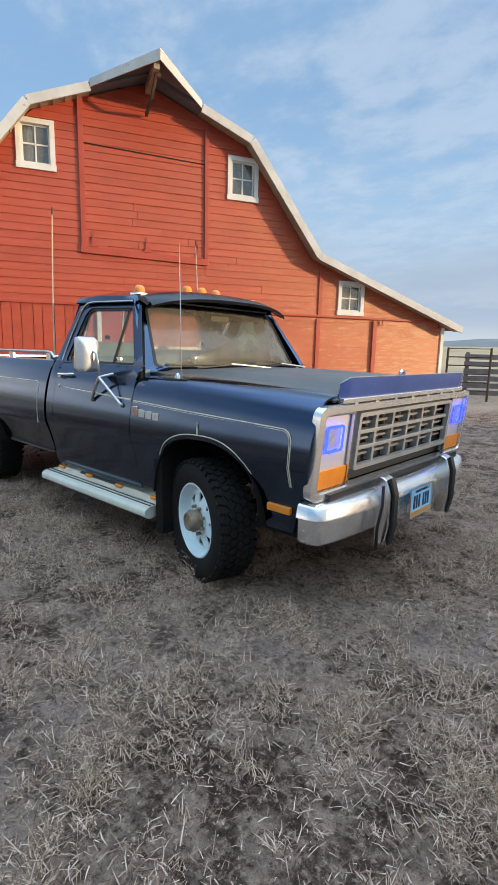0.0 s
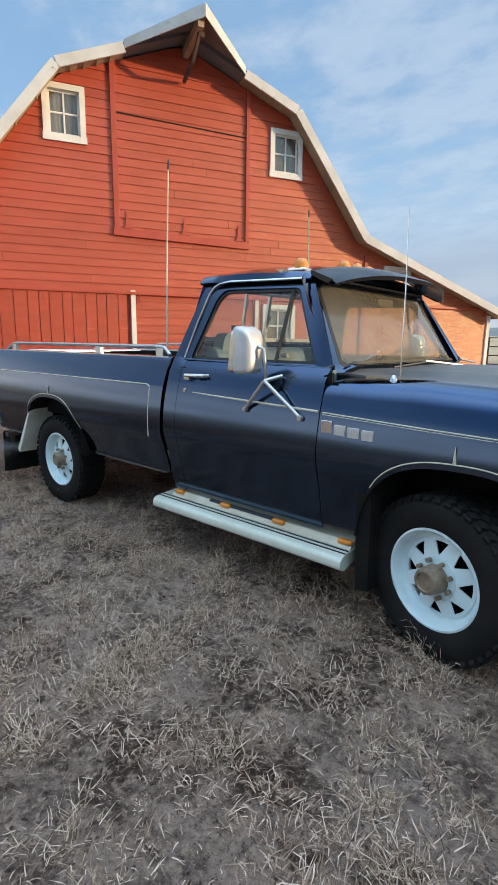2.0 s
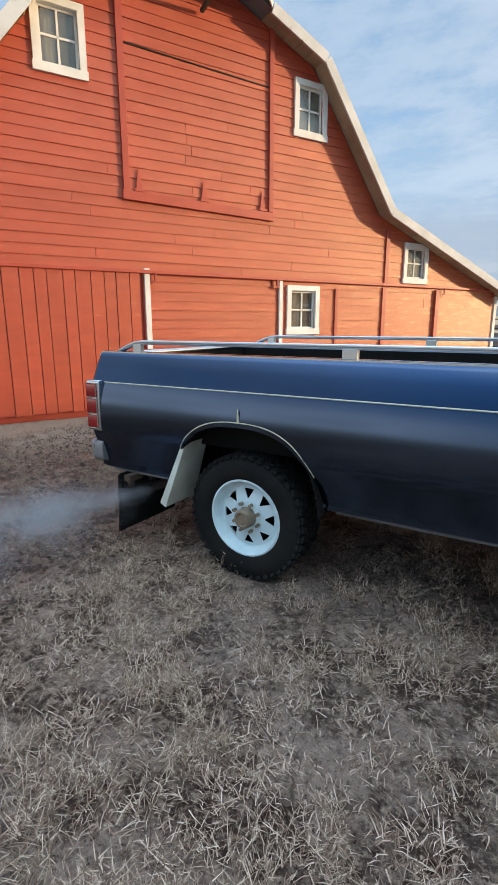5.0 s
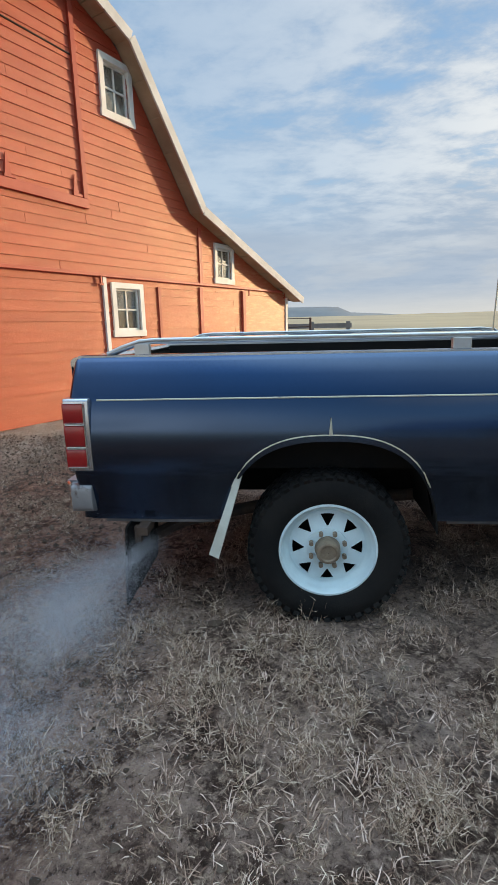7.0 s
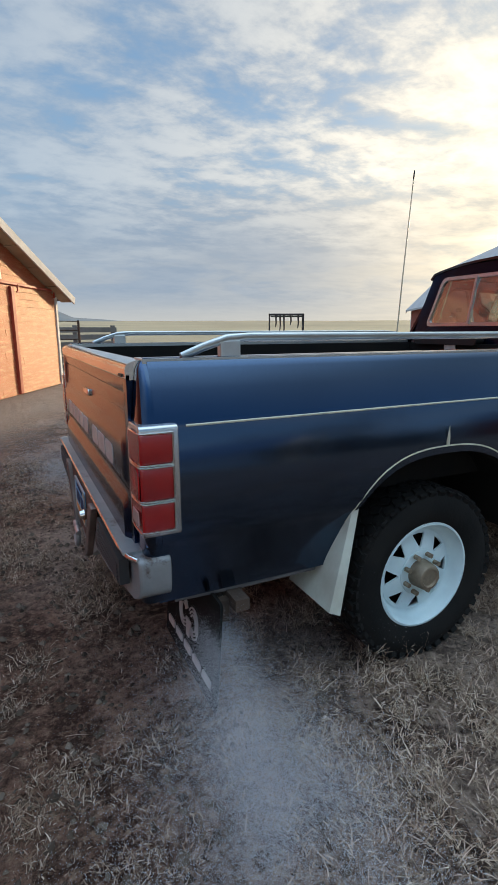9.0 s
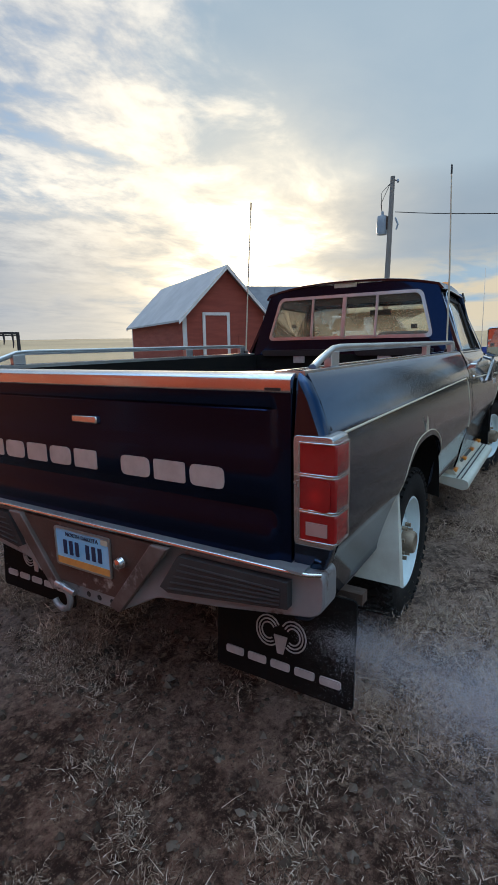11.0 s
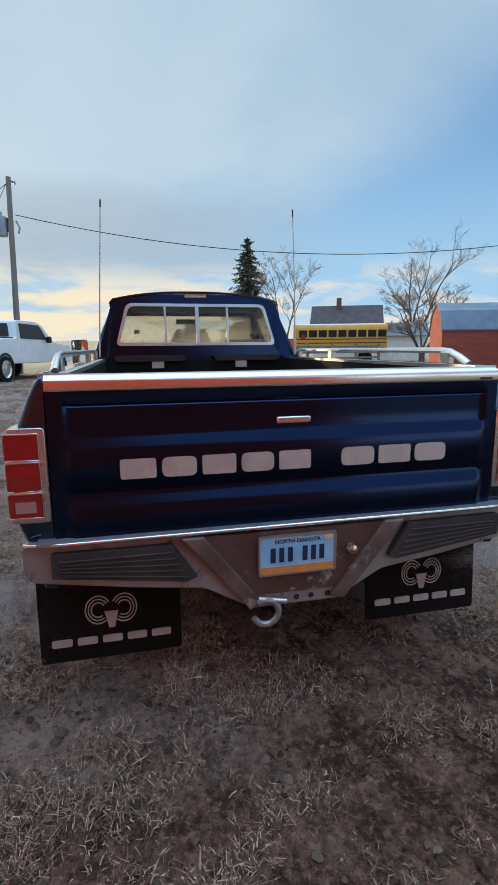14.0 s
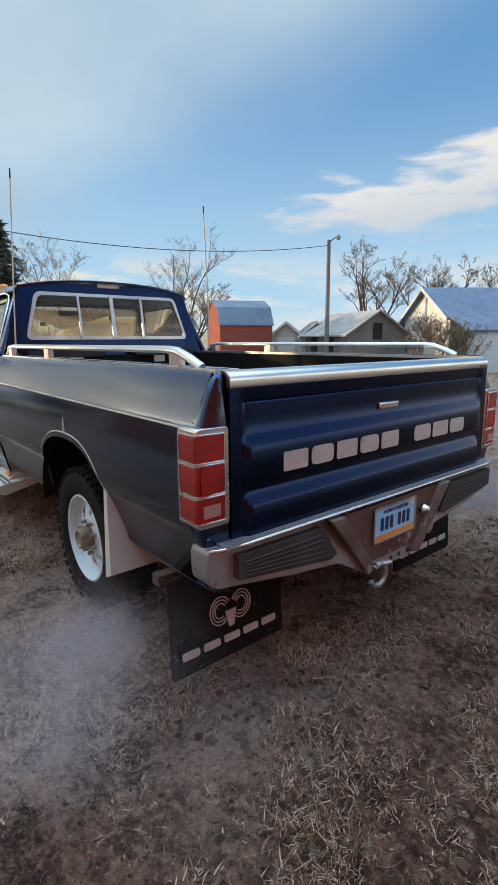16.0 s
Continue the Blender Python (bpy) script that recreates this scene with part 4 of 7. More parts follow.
    for x in (1.492, 2.615):
        part("seam_filler", bx((x, s * 0.915, 0.86), (0.05, 0.02, 0.76)), MATTBLACK, truck, smooth=None)
    for inset, wide in ((0.0, 0.0034), (0.010, 0.0022)):
        line = [(2.63, s * 0.982, 1.050 - inset), (3.2, s * 0.987, 1.024 - inset)]
        for k in range(7):
            a = math.pi / 2 * k / 6
            line.append((3.945 + (0.06 - inset) * math.sin(a), s * (0.988 + 0.010 * k / 6), 0.932 + (0.06 - inset) * math.cos(a)))
        line += [(4.005 - inset, s * 1.003, 0.86), (4.0 - inset, s * 1.001, 0.80), (4.0 - inset, s * 0.973, 0.70)]
        part("fender_stripe", tb(line, wide, 6), STRIPE, fender)
    mk = part("side_marker", bx((3.91, s * 0.950, 0.565), (0.155, 0.024, 0.042)), AMBER, fender, "amber side marker lamp", bevel=0.006)
    # plain badge: a chrome square and three blocks
    bd = part("badge", bx((2.665, s * 0.989, 0.985), (0.062, 0.018, 0.062)), CHROME, fender, "chrome emblem plate", bevel=0.003)
    for k in range(3):
        part("badge_block", bx((2.742 + 0.076 * k, s * 0.991, 0.975 - 0.004 * k), (0.064, 0.016, 0.050)), SILVER, bd, bevel=0.003)
    # mud guards behind the wheels
    part("front_mud_flap", prism([(2.84, 0.70), (2.92, 0.78), (2.93, 0.20), (2.86, 0.19)], lambda x, z: (x, s * 0.97, z), lambda x, z: (x + 0.05, s * 0.70, z)), MATTBLACK, truck, "dusty black front mud flap", smooth=None)
    part("rear_splash_guard", prism([(-0.40, 0.80), (-0.375, 0.80), (-0.50, 0.37), (-0.545, 0.39)], lambda x, z: (x, s * (0.975 + 0.07 * (0.80 - z) / 0.43), z), lambda x, z: (x, s * 0.76, z)), GUARDWHITE, truck, "dirty white splash guard behind the wheel", smooth=None)
    # running board
    rb = part("running_board", prism(rounded([(0.72, 0.375), (0.955, 0.358), (0.995, 0.352), (1.020, 0.335), (1.022, 0.290), (0.985, 0.272), (0.72, 0.335)], 0.014, 4), lambda y, z: (1.28, s * y, z), lambda y, z: (2.80, s * y, z)), STEPWHITE, truck, "white running board with amber markers", smooth=30)
    part("kick_panel", prism([(0.72, 0.377), (0.925, 0.3625), (0.895, 0.396), (0.72, 0.44)], lambda y, z: (1.36, s * y, z), lambda y, z: (2.795, s * y, z)), STEPCREAM, rb, "dirty cream step tread", smooth=None)
    for y in (0.938, 0.968):
        part("step_groove", bx((2.04, s * y, 0.3595 - 0.12 * (y - 0.938)), (1.51, 0.009, 0.006)), BLACK, rb, smooth=None)
    for x in (1.42, 1.875, 2.31, 2.755):
        part("step_marker", bx((x, s * 0.905, 0.393), (0.085, 0.032, 0.026)), AMBER, rb, "amber step marker", bevel=0.009)
    part("step_decal", prism([(0.905, 0.387), (0.890, 0.401), (0.890, 0.4035), (0.908, 0.389)], lambda y, z: (1.72, s * y, z), lambda y, z: (2.26, s * y, z)), BLACK, rb, smooth=None)

# hood, cowl and grille shell
rows = []
for k in range(15):
    x = 2.76 + 1.35 * k / 14
    row = []
    for j in range(25):
        y = -0.80 + 1.6 * j / 24
        a = abs(y)
        drop = 0.055 * max(0, (x - 3.1) / 1.0)
        z = 1.213 + 0.028 * (1 - (a / 0.8) ** 2) - drop * (0.9 if a < 0.62 else 1.0) + (0.018 if a < 0.60 else 0.018 * max(0, (0.66 - a) / 0.06))
        if k == 14:
            z -= 0.03
        row.append((x + 0.02 * (1 - (a / 0.8) ** 2), y, z))
    rows.append(row)
part("hood", grid(rows), HOODPAINT, truck, "sun-faded dull grey hood", smooth=50, solid=0.012)
rows = [[(x + 0.20 * (1 - (abs(y) / 0.8) ** 2) * (1 if x > 2.7 else 0.9), y, z) for y in np.linspace(-0.82, 0.82, 19)] for x, z in ((2.56, 1.245), (2.66, 1.232), (2.78, 1.222))]
part("cowl", grid(rows), HOODPAINT, truck, "dusty cowl panel", smooth=50, solid=0.012)
part("cowl_vent", prism([(-0.5, 0.0), (0.5, 0.0), (0.45, 0.06), (-0.45, 0.06)], lambda y, w: (2.80 + w, y, 1.254), lambda y, w: (2.80 + w, y, 1.248)), BLACK, truck, smooth=None)

def shear(bm):
    """Leans a grille piece back towards its foot."""
    for v in bm.verts:
        v.co.x -= (1.1 - v.co.z) * 0.085
    return bm


# front shell: chrome surround with pockets for lamps and grille
gr = part("grille", framed(rounded([(-0.982, 0.640), (0.982, 0.640), (0.972, 1.115), (-0.972, 1.115)], 0.06), rounded([(-0.940, 0.678), (0.940, 0.678), (0.930, 1.078), (-0.930, 1.078)], 0.035),
          lambda y, z: (4.162 - 0.022 * (abs(y) / 0.95) ** 6 - (1.1 - z) * 0.085, y, z), 2), BRIGHT, truck, "chrome grille surround with silver egg-crate bars", smooth=40, solid=0.05)
part("grille_backing", bx((4.060, 0, 0.885), (0.03, 1.84, 0.40)), BLACK, gr, smooth=None)
part("header_panel", bx((4.095, 0, 1.098), (0.10, 1.88, 0.026)), BRIGHT, gr, "chrome header strip", smooth=None, bevel=0.008)
part("grille_frame", framed(rounded([(-0.625, 0.755), (0.625, 0.755), (0.625, 1.065), (-0.625, 1.065)], 0.02, 4), rounded([(-0.60, 0.78), (0.60, 0.78), (0.60, 1.042), (-0.60, 1.042)], 0.015, 4),
     lambda y, z: (4.156 - (1.1 - z) * 0.085, y, z), 1), ARGENT, gr, smooth=30, solid=0.03)
for k in range(1, 6):
    part("grille_bar", shear(bx((4.128, -0.60 + 0.20 * k, 0.911), (0.05, 0.026, 0.262))), ARGENT, gr, smooth=None, bevel=0.003)
for k in range(1, 3):
    part("grille_bar", shear(bx((4.131, 0, 0.78 + 0.0873 * k), (0.05, 1.20, 0.022))), ARGENT, gr, smooth=None, bevel=0.003)
for k in range(3):
    part("grille_louver", shear(bx((4.108, 0, 0.78 + 0.0873 * (k + 0.5)), (0.035, 1.20, 0.014))), ARGENT, gr, smooth=None)
for s in (-1, 1):
    lean = lambda z: 4.128 - (1.1 - z) * 0.085
    hl = part("headlamp", prism(rounded([(-0.142, 0.685), (0.142, 0.685), (0.142, 1.075), (-0.142, 1.075)], 0.02, 3), lambda a, z: (lean(z) - 0.012, s * 0.795 + a, z), lambda a, z: (lean(z) + 0.008, s * 0.795 + a, z)), LAMPBLUE, truck, "headlamp lit with a blue square halo", smooth=None)
    part("lamp_bezel", framed(rounded([(-0.150, 0.674), (0.150, 0.674), (0.146, 1.082), (-0.146, 1.082)], 0.025, 4), rounded([(-0.136, 0.690), (0.136, 0.690), (0.132, 1.066), (-0.132, 1.066)], 0.018, 4),
         lambda a, z: (lean(z) + 0.022, s * 0.795 + a, z), 1), CHROME, hl, smooth=30, solid=0.02)
    part("lamp_lens", prism(rounded([(-0.066, 0.890), (0.066, 0.890), (0.066, 1.005), (-0.066, 1.005)], 0.02, 4), lambda a, z: (lean(z), s * 0.822 + a, z), lambda a, z: (lean(z) + 0.020, s * 0.822 + a, z)), LAMPLENS, hl, "clear headlamp lens", smooth=None, bevel=0.004)
    bm = framed(rounded([(-0.076, 0.880), (0.076, 0.880), (0.076, 1.015), (-0.076, 1.015)], 0.022, 4), rounded([(-0.066, 0.890), (0.066, 0.890), (0.066, 1.005), (-0.066, 1.005)], 0.016, 4), lambda a, z: (lean(z) + 0.030, s * 0.822 + a, z), 1)
    part("halo_ring", bm, HALO, hl, "glowing blue halo ring", smooth=30, solid=0.008)
    part("turn_lamp", prism(rounded([(-0.132, 0.692), (0.132, 0.692), (0.132, 0.790), (-0.132, 0.790)], [0.02, 0.045, 0.012, 0.012] if s < 0 else [0.045, 0.02, 0.012, 0.012], 4), lambda a, z: (lean(z), s * 0.795 + a, z), lambda a, z: (lean(z) + 0.022, s * 0.795 + a, z)), AMBER, hl, "amber turn lamp", smooth=None, bevel=0.004)
rows = []
for w in (0.0, 0.25, 0.5, 0.75, 0.92, 1.0):
    row = []
    for k in range(41):
        y = -0.80 + 1.60 * k / 40
        e = max(0.0, (abs(y) - 0.755) / 0.045)
        row.append((4.158 + 0.016 * math.sin(w * 1.5) - 0.035 * e ** 2, y, 1.146 + w * (0.104 - 0.030 * (1 - math.sqrt(max(0.0, 1 - e * e))))))
    rows.append(row)
df = part("bug_deflector", grid(rows), BUG, truck, "translucent dark blue bug deflector", smooth=50, solid=0.006)
part("deflector_edge", tb([(p[0] + 0.002, p[1], p[2]) for p in [rows[0][0]] + [q[0] for q in rows[1:]] + rows[-1][1:-1] + [q[-1] for q in rows[::-1]]], 0.0035, 5), ALLOY, df, "pale deflector edge")
part("deflector_strip", prism([(4.135, 1.124), (4.168, 1.122), (4.170, 1.146), (4.160, 1.150), (4.135, 1.150)], lambda x, z: (x, -0.795, z), lambda x, z: (x, 0.795, z)), BRIGHT, df, "bright metal strip", smooth=None, bevel=0.003)
for k in range(-3, 4):
    part("deflector_clip", bx((4.150, 0.22 * k, 1.118), (0.022, 0.035, 0.014)), ARGENT, df, smooth=None)
bm = lathe([(0.001, 0.012), (0.026, 0.012), (0.032, 0.0), (0.026, -0.012), (0.001, -0.012)], "X", 18, (4.03, 0.10, 1.245))
box(bm, (4.03, 0.10, 1.205), (0.02, 0.016, 0.05))
part("hood_ornament", bm, CHROME, truck, "round chrome hood ornament")

for s in (-1, 1):
    part("nose_filler", prism([(3.88, 1.06), (4.118, 1.06), (4.118, 1.108), (4.08, 1.128), (3.88, 1.158)], lambda x, z: (x, s * 0.775, z), lambda x, z: (x, s * 0.890, z - 0.020)), PAINT, truck, smooth=30, bevel=0.008)
    part("inner_valance", bx((3.93, s * 0.86, 0.54), (0.36, 0.06, 0.22)), MATTBLACK, truck, smooth=None)

# front bumper
plan = [(4.235 - 0.05 * (y / 0.985) ** 2 - 0.02 * (abs(y) / 0.9) ** 8, y) for y in np.linspace(-0.90, 0.90, 29)]
corner = [(0.008, 0.025), (0.024, 0.045), (0.046, 0.058), (0.075, 0.064), (0.105, 0.066), (0.135, 0.066)]
plan = [(plan[0][0] - dx, plan[0][1] - dy) for dx, dy in corner[::-1]] + plan + [(plan[-1][0] - dx, plan[-1][1] + dy) for dx, dy in corner]
rows = []
for k, (x, y) in enumerate(plan):
    p, q = plan[max(k - 1, 0)], plan[min(k + 1, len(plan) - 1)]
    out = Vector((q[1] - p[1], p[0] - q[0])).normalized()
    rows.append([(x - out.x * o, y - out.y * o, z) for o, z in ((0.075, 0.628), (0.022, 0.626), (0.004, 0.610), (-0.008, 0.555), (0.012, 0.542), (0.014, 0.455), (0.026, 0.440), (0.055, 0.440))])
fb = part("front_bumper", grid(rows), BRIGHT, truck, "chrome front bumper with rubber-faced guards", smooth=40, solid=0.006)
for s in (-1, 1):
    g2 = part("bumper_guard", prism(rounded([(4.20, 0.38), (4.265, 0.40), (4.285, 0.50), (4.285, 0.66), (4.255, 0.745), (4.20, 0.76)], 0.02, 3), lambda x, z: (x, s * 0.42 - 0.045, z - 0.045), lambda x, z: (x, s * 0.42 + 0.045, z - 0.045)), CHROME, fb, smooth=40, bevel=0.006)
    part("guard_pad", prism([(4.268, 0.40), (4.288, 0.50), (4.288, 0.66), (4.262, 0.745), (4.275, 0.75), (4.303, 0.66), (4.303, 0.50), (4.28, 0.39)], lambda x, z: (x, s * 0.42 - 0.022, z - 0.045), lambda x, z: (x, s * 0.42 + 0.022, z - 0.045)), BLACK, g2, smooth=None)
part("bumper_valance", bx((4.10, 0, 0.645), (0.10, 1.7, 0.04)), BLACK, fb, smooth=None)
part("power_cable", tb([(4.26, -0.50, 0.67), (4.27, -0.515, 0.57), (4.25, -0.52, 0.46), (4.24, -0.50, 0.33)], 0.009, 6), BLACK, fb, "black dangling power cable")


def plate(x, z, nx_):
    """A licence plate: blue field, orange foot and plain dark bars."""
    p = part("licence_plate", bx((x, 0, z), (0.006, 0.305, 0.155)), PLATEBLUE, truck, "blue and orange licence plate", bevel=0.002)
    part("plate_foot", bx((x + nx_ * 0.0035, 0, z - 0.06), (0.003, 0.295, 0.028)), PLATEORANGE, p, smooth=None)
    for k in range(6):
        w = 0.019
        yy = (0.098 - 0.034 * k - (0.025 if k > 2 else 0)) * (-nx_)
        part("plate_bar", bx((x + nx_ * 0.004, yy, z + 0.0), (0.004, w, 0.058)), INK, p, smooth=None)
    words = bpy.data.curves.new("words", "FONT")
    words.body, words.size, words.align_x, words.extrude = "NORTH DAKOTA", 0.023, "CENTER", 0.0012
    holder = bpy.data.objects.new("words", words)
    me = bpy.data.meshes.new_from_object(holder)
    bpy.data.objects.remove(holder)
    me.transform(Matrix.Translation((x + nx_ * 0.0045, 0.0, z + 0.046)) @ Matrix(((0, 0, nx_, 0), (nx_, 0, 0, 0), (0, 1, 0, 0), (0, 0, 0, 1))))
    me.materials.clear()
    me.materials.append(INK)
    ob = new("plate_text", me)
    ob.parent = p
    part("plate_sticker", bx((x + nx_ * 0.004, nx_ * 0.125, z + 0.058), (0.004, 0.035, 0.022)), STRIPE, p, smooth=None)
    bm = framed(rounded([(-0.156, -0.081), (0.156, -0.081), (0.156, 0.081), (-0.156, 0.081)], 0.01, 3), rounded([(-0.148, -0.073), (0.148, -0.073), (0.148, 0.073), (-0.148, 0.073)], 0.01, 3), lambda a, b: (x + nx_ * 0.004, a, z + b), 1)
    part("plate_frame", bm, ALLOY, p, smooth=None, solid=0.006)


plate(4.262, 0.505, 1)
plate(-1.232, 0.588, -1)

# bed: floor, headboard, rails
part("bed_floor", bx((0.09, 0, 0.74), (2.48, 1.58, 0.03)), MATTBLACK, truck, smooth=None)
hb = part("bed_headboard", bx((1.335, 0, 1.0), (0.02, 1.62, 0.53)), MATTBLACK, truck, "black bed front wall", smooth=None)
for s in (-1, 1):
    part("headboard_pad", prism(rounded([(-0.28, 0.0), (0.28, 0.0), (0.30, 0.05), (-0.30, 0.05)], 0.02, 3), lambda a, b: (1.30, s * 0.42 + a, 1.255 + b), lambda a, b: (1.37, s * 0.42 + a, 1.255 + b)), BLACK, hb, "black padded cap", smooth=None)
    part("bracket_plate", bx((1.31, s * 0.36, 1.225), (0.008, 0.10, 0.055)), SILVER, hb, "pinkish metal bracket plate", smooth=None)
    bm = bmesh.new()
    tube(bm, [(-1.00, s * 0.858, 1.283), (-0.93, s * 0.861, 1.312), (-0.85, s * 0.862, 1.337), (-0.78, s * 0.862, 1.342), (1.15, s * 0.862, 1.342), (1.24, s * 0.862, 1.335), (1.29, s * 0.86, 1.29)], 0.0115, 10, 1.5)
    rl = part("bed_rail", bm, ALLOY, truck, "tubular aluminium bed rail", smooth=60)
    for x in (-0.84, 0.55, 1.2):
        part("rail_post", bx((x, s * 0.858, 1.305), (0.07, 0.03, 0.055)), ALLOY, rl, smooth=None, bevel=0.004)
    # whip antennas at the front of the bed
    an = part("whip_antenna", tb([(1.335, s * 0.83, 1.25), (1.337, s * 0.81 - 0.012, 1.8), (1.342, s * 0.778 - 0.022, 2.44)], [0.0065, 0.0055, 0.0042], 6), STRIPE, truck, "tall pale whip antenna with dark tip")
    part("antenna_tip", tb([(1.342, s * 0.778 - 0.022, 2.44), (1.343, s * 0.776 - 0.023, 2.49), (1.343, s * 0.776 - 0.023, 2.50)], [0.006, 0.006, 0.003], 6), BLACK, an)
    part("antenna_base", cy((1.335, s * 0.83, 1.24), (1.335, s * 0.83, 1.30), 0.018), BLACK, an)

# tailgate
def gate_x(y, z):
    prof = [(0.70, -1.186), (0.805, -1.186), (0.85, -1.166), (0.862, -1.164), (0.905, -1.180), (1.015, -1.180), (1.065, -1.160), (1.165, -1.160), (1.172, -1.156), (1.180, -1.162), (1.22, -1.168), (1.27, -1.168)]
    for (z0, x0), (z1, x1) in zip(prof, prof[1:]):
        if z <= z1 + 1e-9:
            xx = x0 + (x1 - x0) * (z - z0) / (z1 - z0)
            break
    f = min(1, max(0, (0.83 - abs(y)) / 0.03))
    return -1.170 + (xx + 1.170) * f


gz = [0.70, 0.75, 0.805, 0.815, 0.84, 0.85, 0.862, 0.87, 0.895, 0.905, 0.96, 1.015, 1.025, 1.055, 1.065, 1.12, 1.165, 1.172, 1.18, 1.22, 1.235]
gyy = [-0.872, -0.85, -0.83, -0.82, -0.81, -0.80] + np.linspace(-0.78, 0.78, 14).tolist() + [0.80, 0.81, 0.82, 0.83, 0.85, 0.872]
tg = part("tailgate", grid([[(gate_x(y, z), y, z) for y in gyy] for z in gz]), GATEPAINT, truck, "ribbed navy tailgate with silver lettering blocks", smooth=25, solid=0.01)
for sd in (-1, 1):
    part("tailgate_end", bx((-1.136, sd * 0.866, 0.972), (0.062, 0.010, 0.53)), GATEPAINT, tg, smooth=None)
part("tailgate_inner", bx((-1.13, 0, 0.98), (0.05, 1.64, 0.55)), MATTBLACK, tg, smooth=None)
part("tailgate_cap", prism(rounded([(-1.095, 1.262), (-1.12, 1.280), (-1.155, 1.276), (-1.178, 1.262), (-1.178, 1.222), (-1.165, 1.220), (-1.10, 1.23)], 0.012, 4), lambda x, z: (x, -0.872, z), lambda x, z: (x, 0.872, z)), CHROME, tg, "polished metal tailgate cap", smooth=50)
bm = bx((-1.168, 0, 1.095), (0.02, 0.135, 0.028))
part("tailgate_handle", bm, CHROME, tg, "chrome tailgate handle", bevel=0.006)
part("handle_recess", bx((-1.1605, 0, 1.094), (0.004, 0.165, 0.05)), BLACK, tg, smooth=None)
letters = [0.64 - 0.145 * k for k in range(5)] + [-0.19 - 0.157 * k for k in range(3)]
for k, y in enumerate(letters):
    w = 0.125 if k < 5 else 0.138
    part("lettering_block", prism(rounded([(y, 0.909), (y - w, 0.909), (y - w, 0.981), (y, 0.981)], 0.009 if k % 2 == 0 else 0.024, 4), lambda a, b: (-1.187, a, b), lambda a, b: (-1.177, a, b)), SILVER, tg, smooth=None)
part("paint_chip", bx((-1.1615, -0.44, 1.115), (0.003, 0.008, 0.022)), SILVER, tg, smooth=None)
part("tailgate_label", bx((-1.180, -0.815, 1.232), (0.003, 0.05, 0.008)), BLACK, tg, smooth=None)

# tail lamps: three lenses in a chrome bezel that wraps the corner
for s in (-1, 1):
    rows = []
    for k in range(15):
        z = 0.52 + 0.77 * k / 14 if k < 11 else (1.10, 1.15, 1.20, 1.25)[k - 11]
        rows.append(z)
    rows = sorted(set(round(z, 3) for z in rows if z < 1.255)) + [1.268, 1.278, 1.283]
    skin = []
    for z in rows:
        xr = -1.166 + 0.018 * max(0, (z - 1.09) / 0.17) + (0.0 if z < 1.26 else (z - 1.26) * 0.9)
        yo = path_at(BEDPATH, min(z, 1.25)) + 0.006 - (0 if z < 1.255 else (z - 1.255) * 1.2)
        r = max(0.004, min(0.03, yo - 0.884))
        ring = [(-1.12, 0.878), (xr, 0.878)]
        ring += [(xr + r - r * math.cos(q), yo - r + r * math.sin(q)) for q in np.linspace(0, math.pi / 2, 6)]
        ring += [(-1.10, yo), (-1.06, yo - 0.004)]
        skin.append([(x, s * y, z) for x, y in ring])
    skin.append([(max(x, -1.125), s * min(abs(y), 0.882), 1.2845) for x, y, z in skin[-1]])
    part("bed_corner", grid(skin), PAINT, truck, "rounded navy bed corner", smooth=60)
    bez = part("tail_lamp", prism(rounded([(0.880, 0.772), (1.008, 0.772), (1.010, 0.92), (1.004, 1.103), (0.880, 1.103)], 0.014, 4), lambda y, z: (-1.178 + 0.10 * max(0, abs(y) - 0.985), s * y, z), lambda y, z: (-1.062, s * y, z)), BEZEL, truck, "red tail lamp in a chrome bezel", smooth=40, bevel=0.006)
    for k, (z0, z1, mt) in enumerate(((0.792, 0.879, REDLENS), (0.886, 0.986, REDLENS), (0.993, 1.084, REDLENS))):
        ln = part("lens", prism(rounded([(0.902, z0), (1.0145, z0), (1.0145, z1), (0.902, z1)], 0.008, 3), lambda y, z: (-1.1835 + 0.25 * max(0, abs(y) - 0.99), s * y, z), lambda y, z: (-1.083, s * y, z)), mt, bez, "", smooth=40, bevel=0.005)
        rim_ = bmesh.new()
        for zz in (z0, z1):
            tube(rim_, [(-1.182, s * 0.902, zz), (-1.184, s * 0.94, zz), (-1.180, s * 1.006, zz), (-1.165, s * 1.0145, zz), (-1.082, s * 1.0145, zz)], 0.0026, 6)
        tube(rim_, [(-1.082, s * 1.0145, z0), (-1.082, s * 1.0145, z1)], 0.0026, 6)
        tube(rim_, [(-1.183, s * 0.902, z0), (-1.183, s * 0.902, z1)], 0.0026, 6)
        part("lens_rim", rim_, CHROME, ln, "thin chrome lens rim", smooth=60)
        if k == 0:
            part("reverse_lens", bx((-1.1845, s * 0.957, 0.831), (0.004, 0.066, 0.040)), CLEARLENS, ln, "pale reversing lens", smooth=None)
    for z in (0.8825, 0.9895):
        part("lens_bar", bx((-1.1775, s * 0.945, z), (0.010, 0.12, 0.006)), CHROME, bez, smooth=None)
for s in (-1, 1):
    part("brake_bulb", prism(rounded([(0.906, 0.885), (0.998, 0.885), (0.998, 0.98), (0.906, 0.98)], 0.02, 4), lambda y, z: (-1.1845, s * y, z), lambda y, z: (-1.18, s * y, z)), REDLIT if s < 0 else REDLENS, truck, "bright red brake lens" if s < 0 else "")

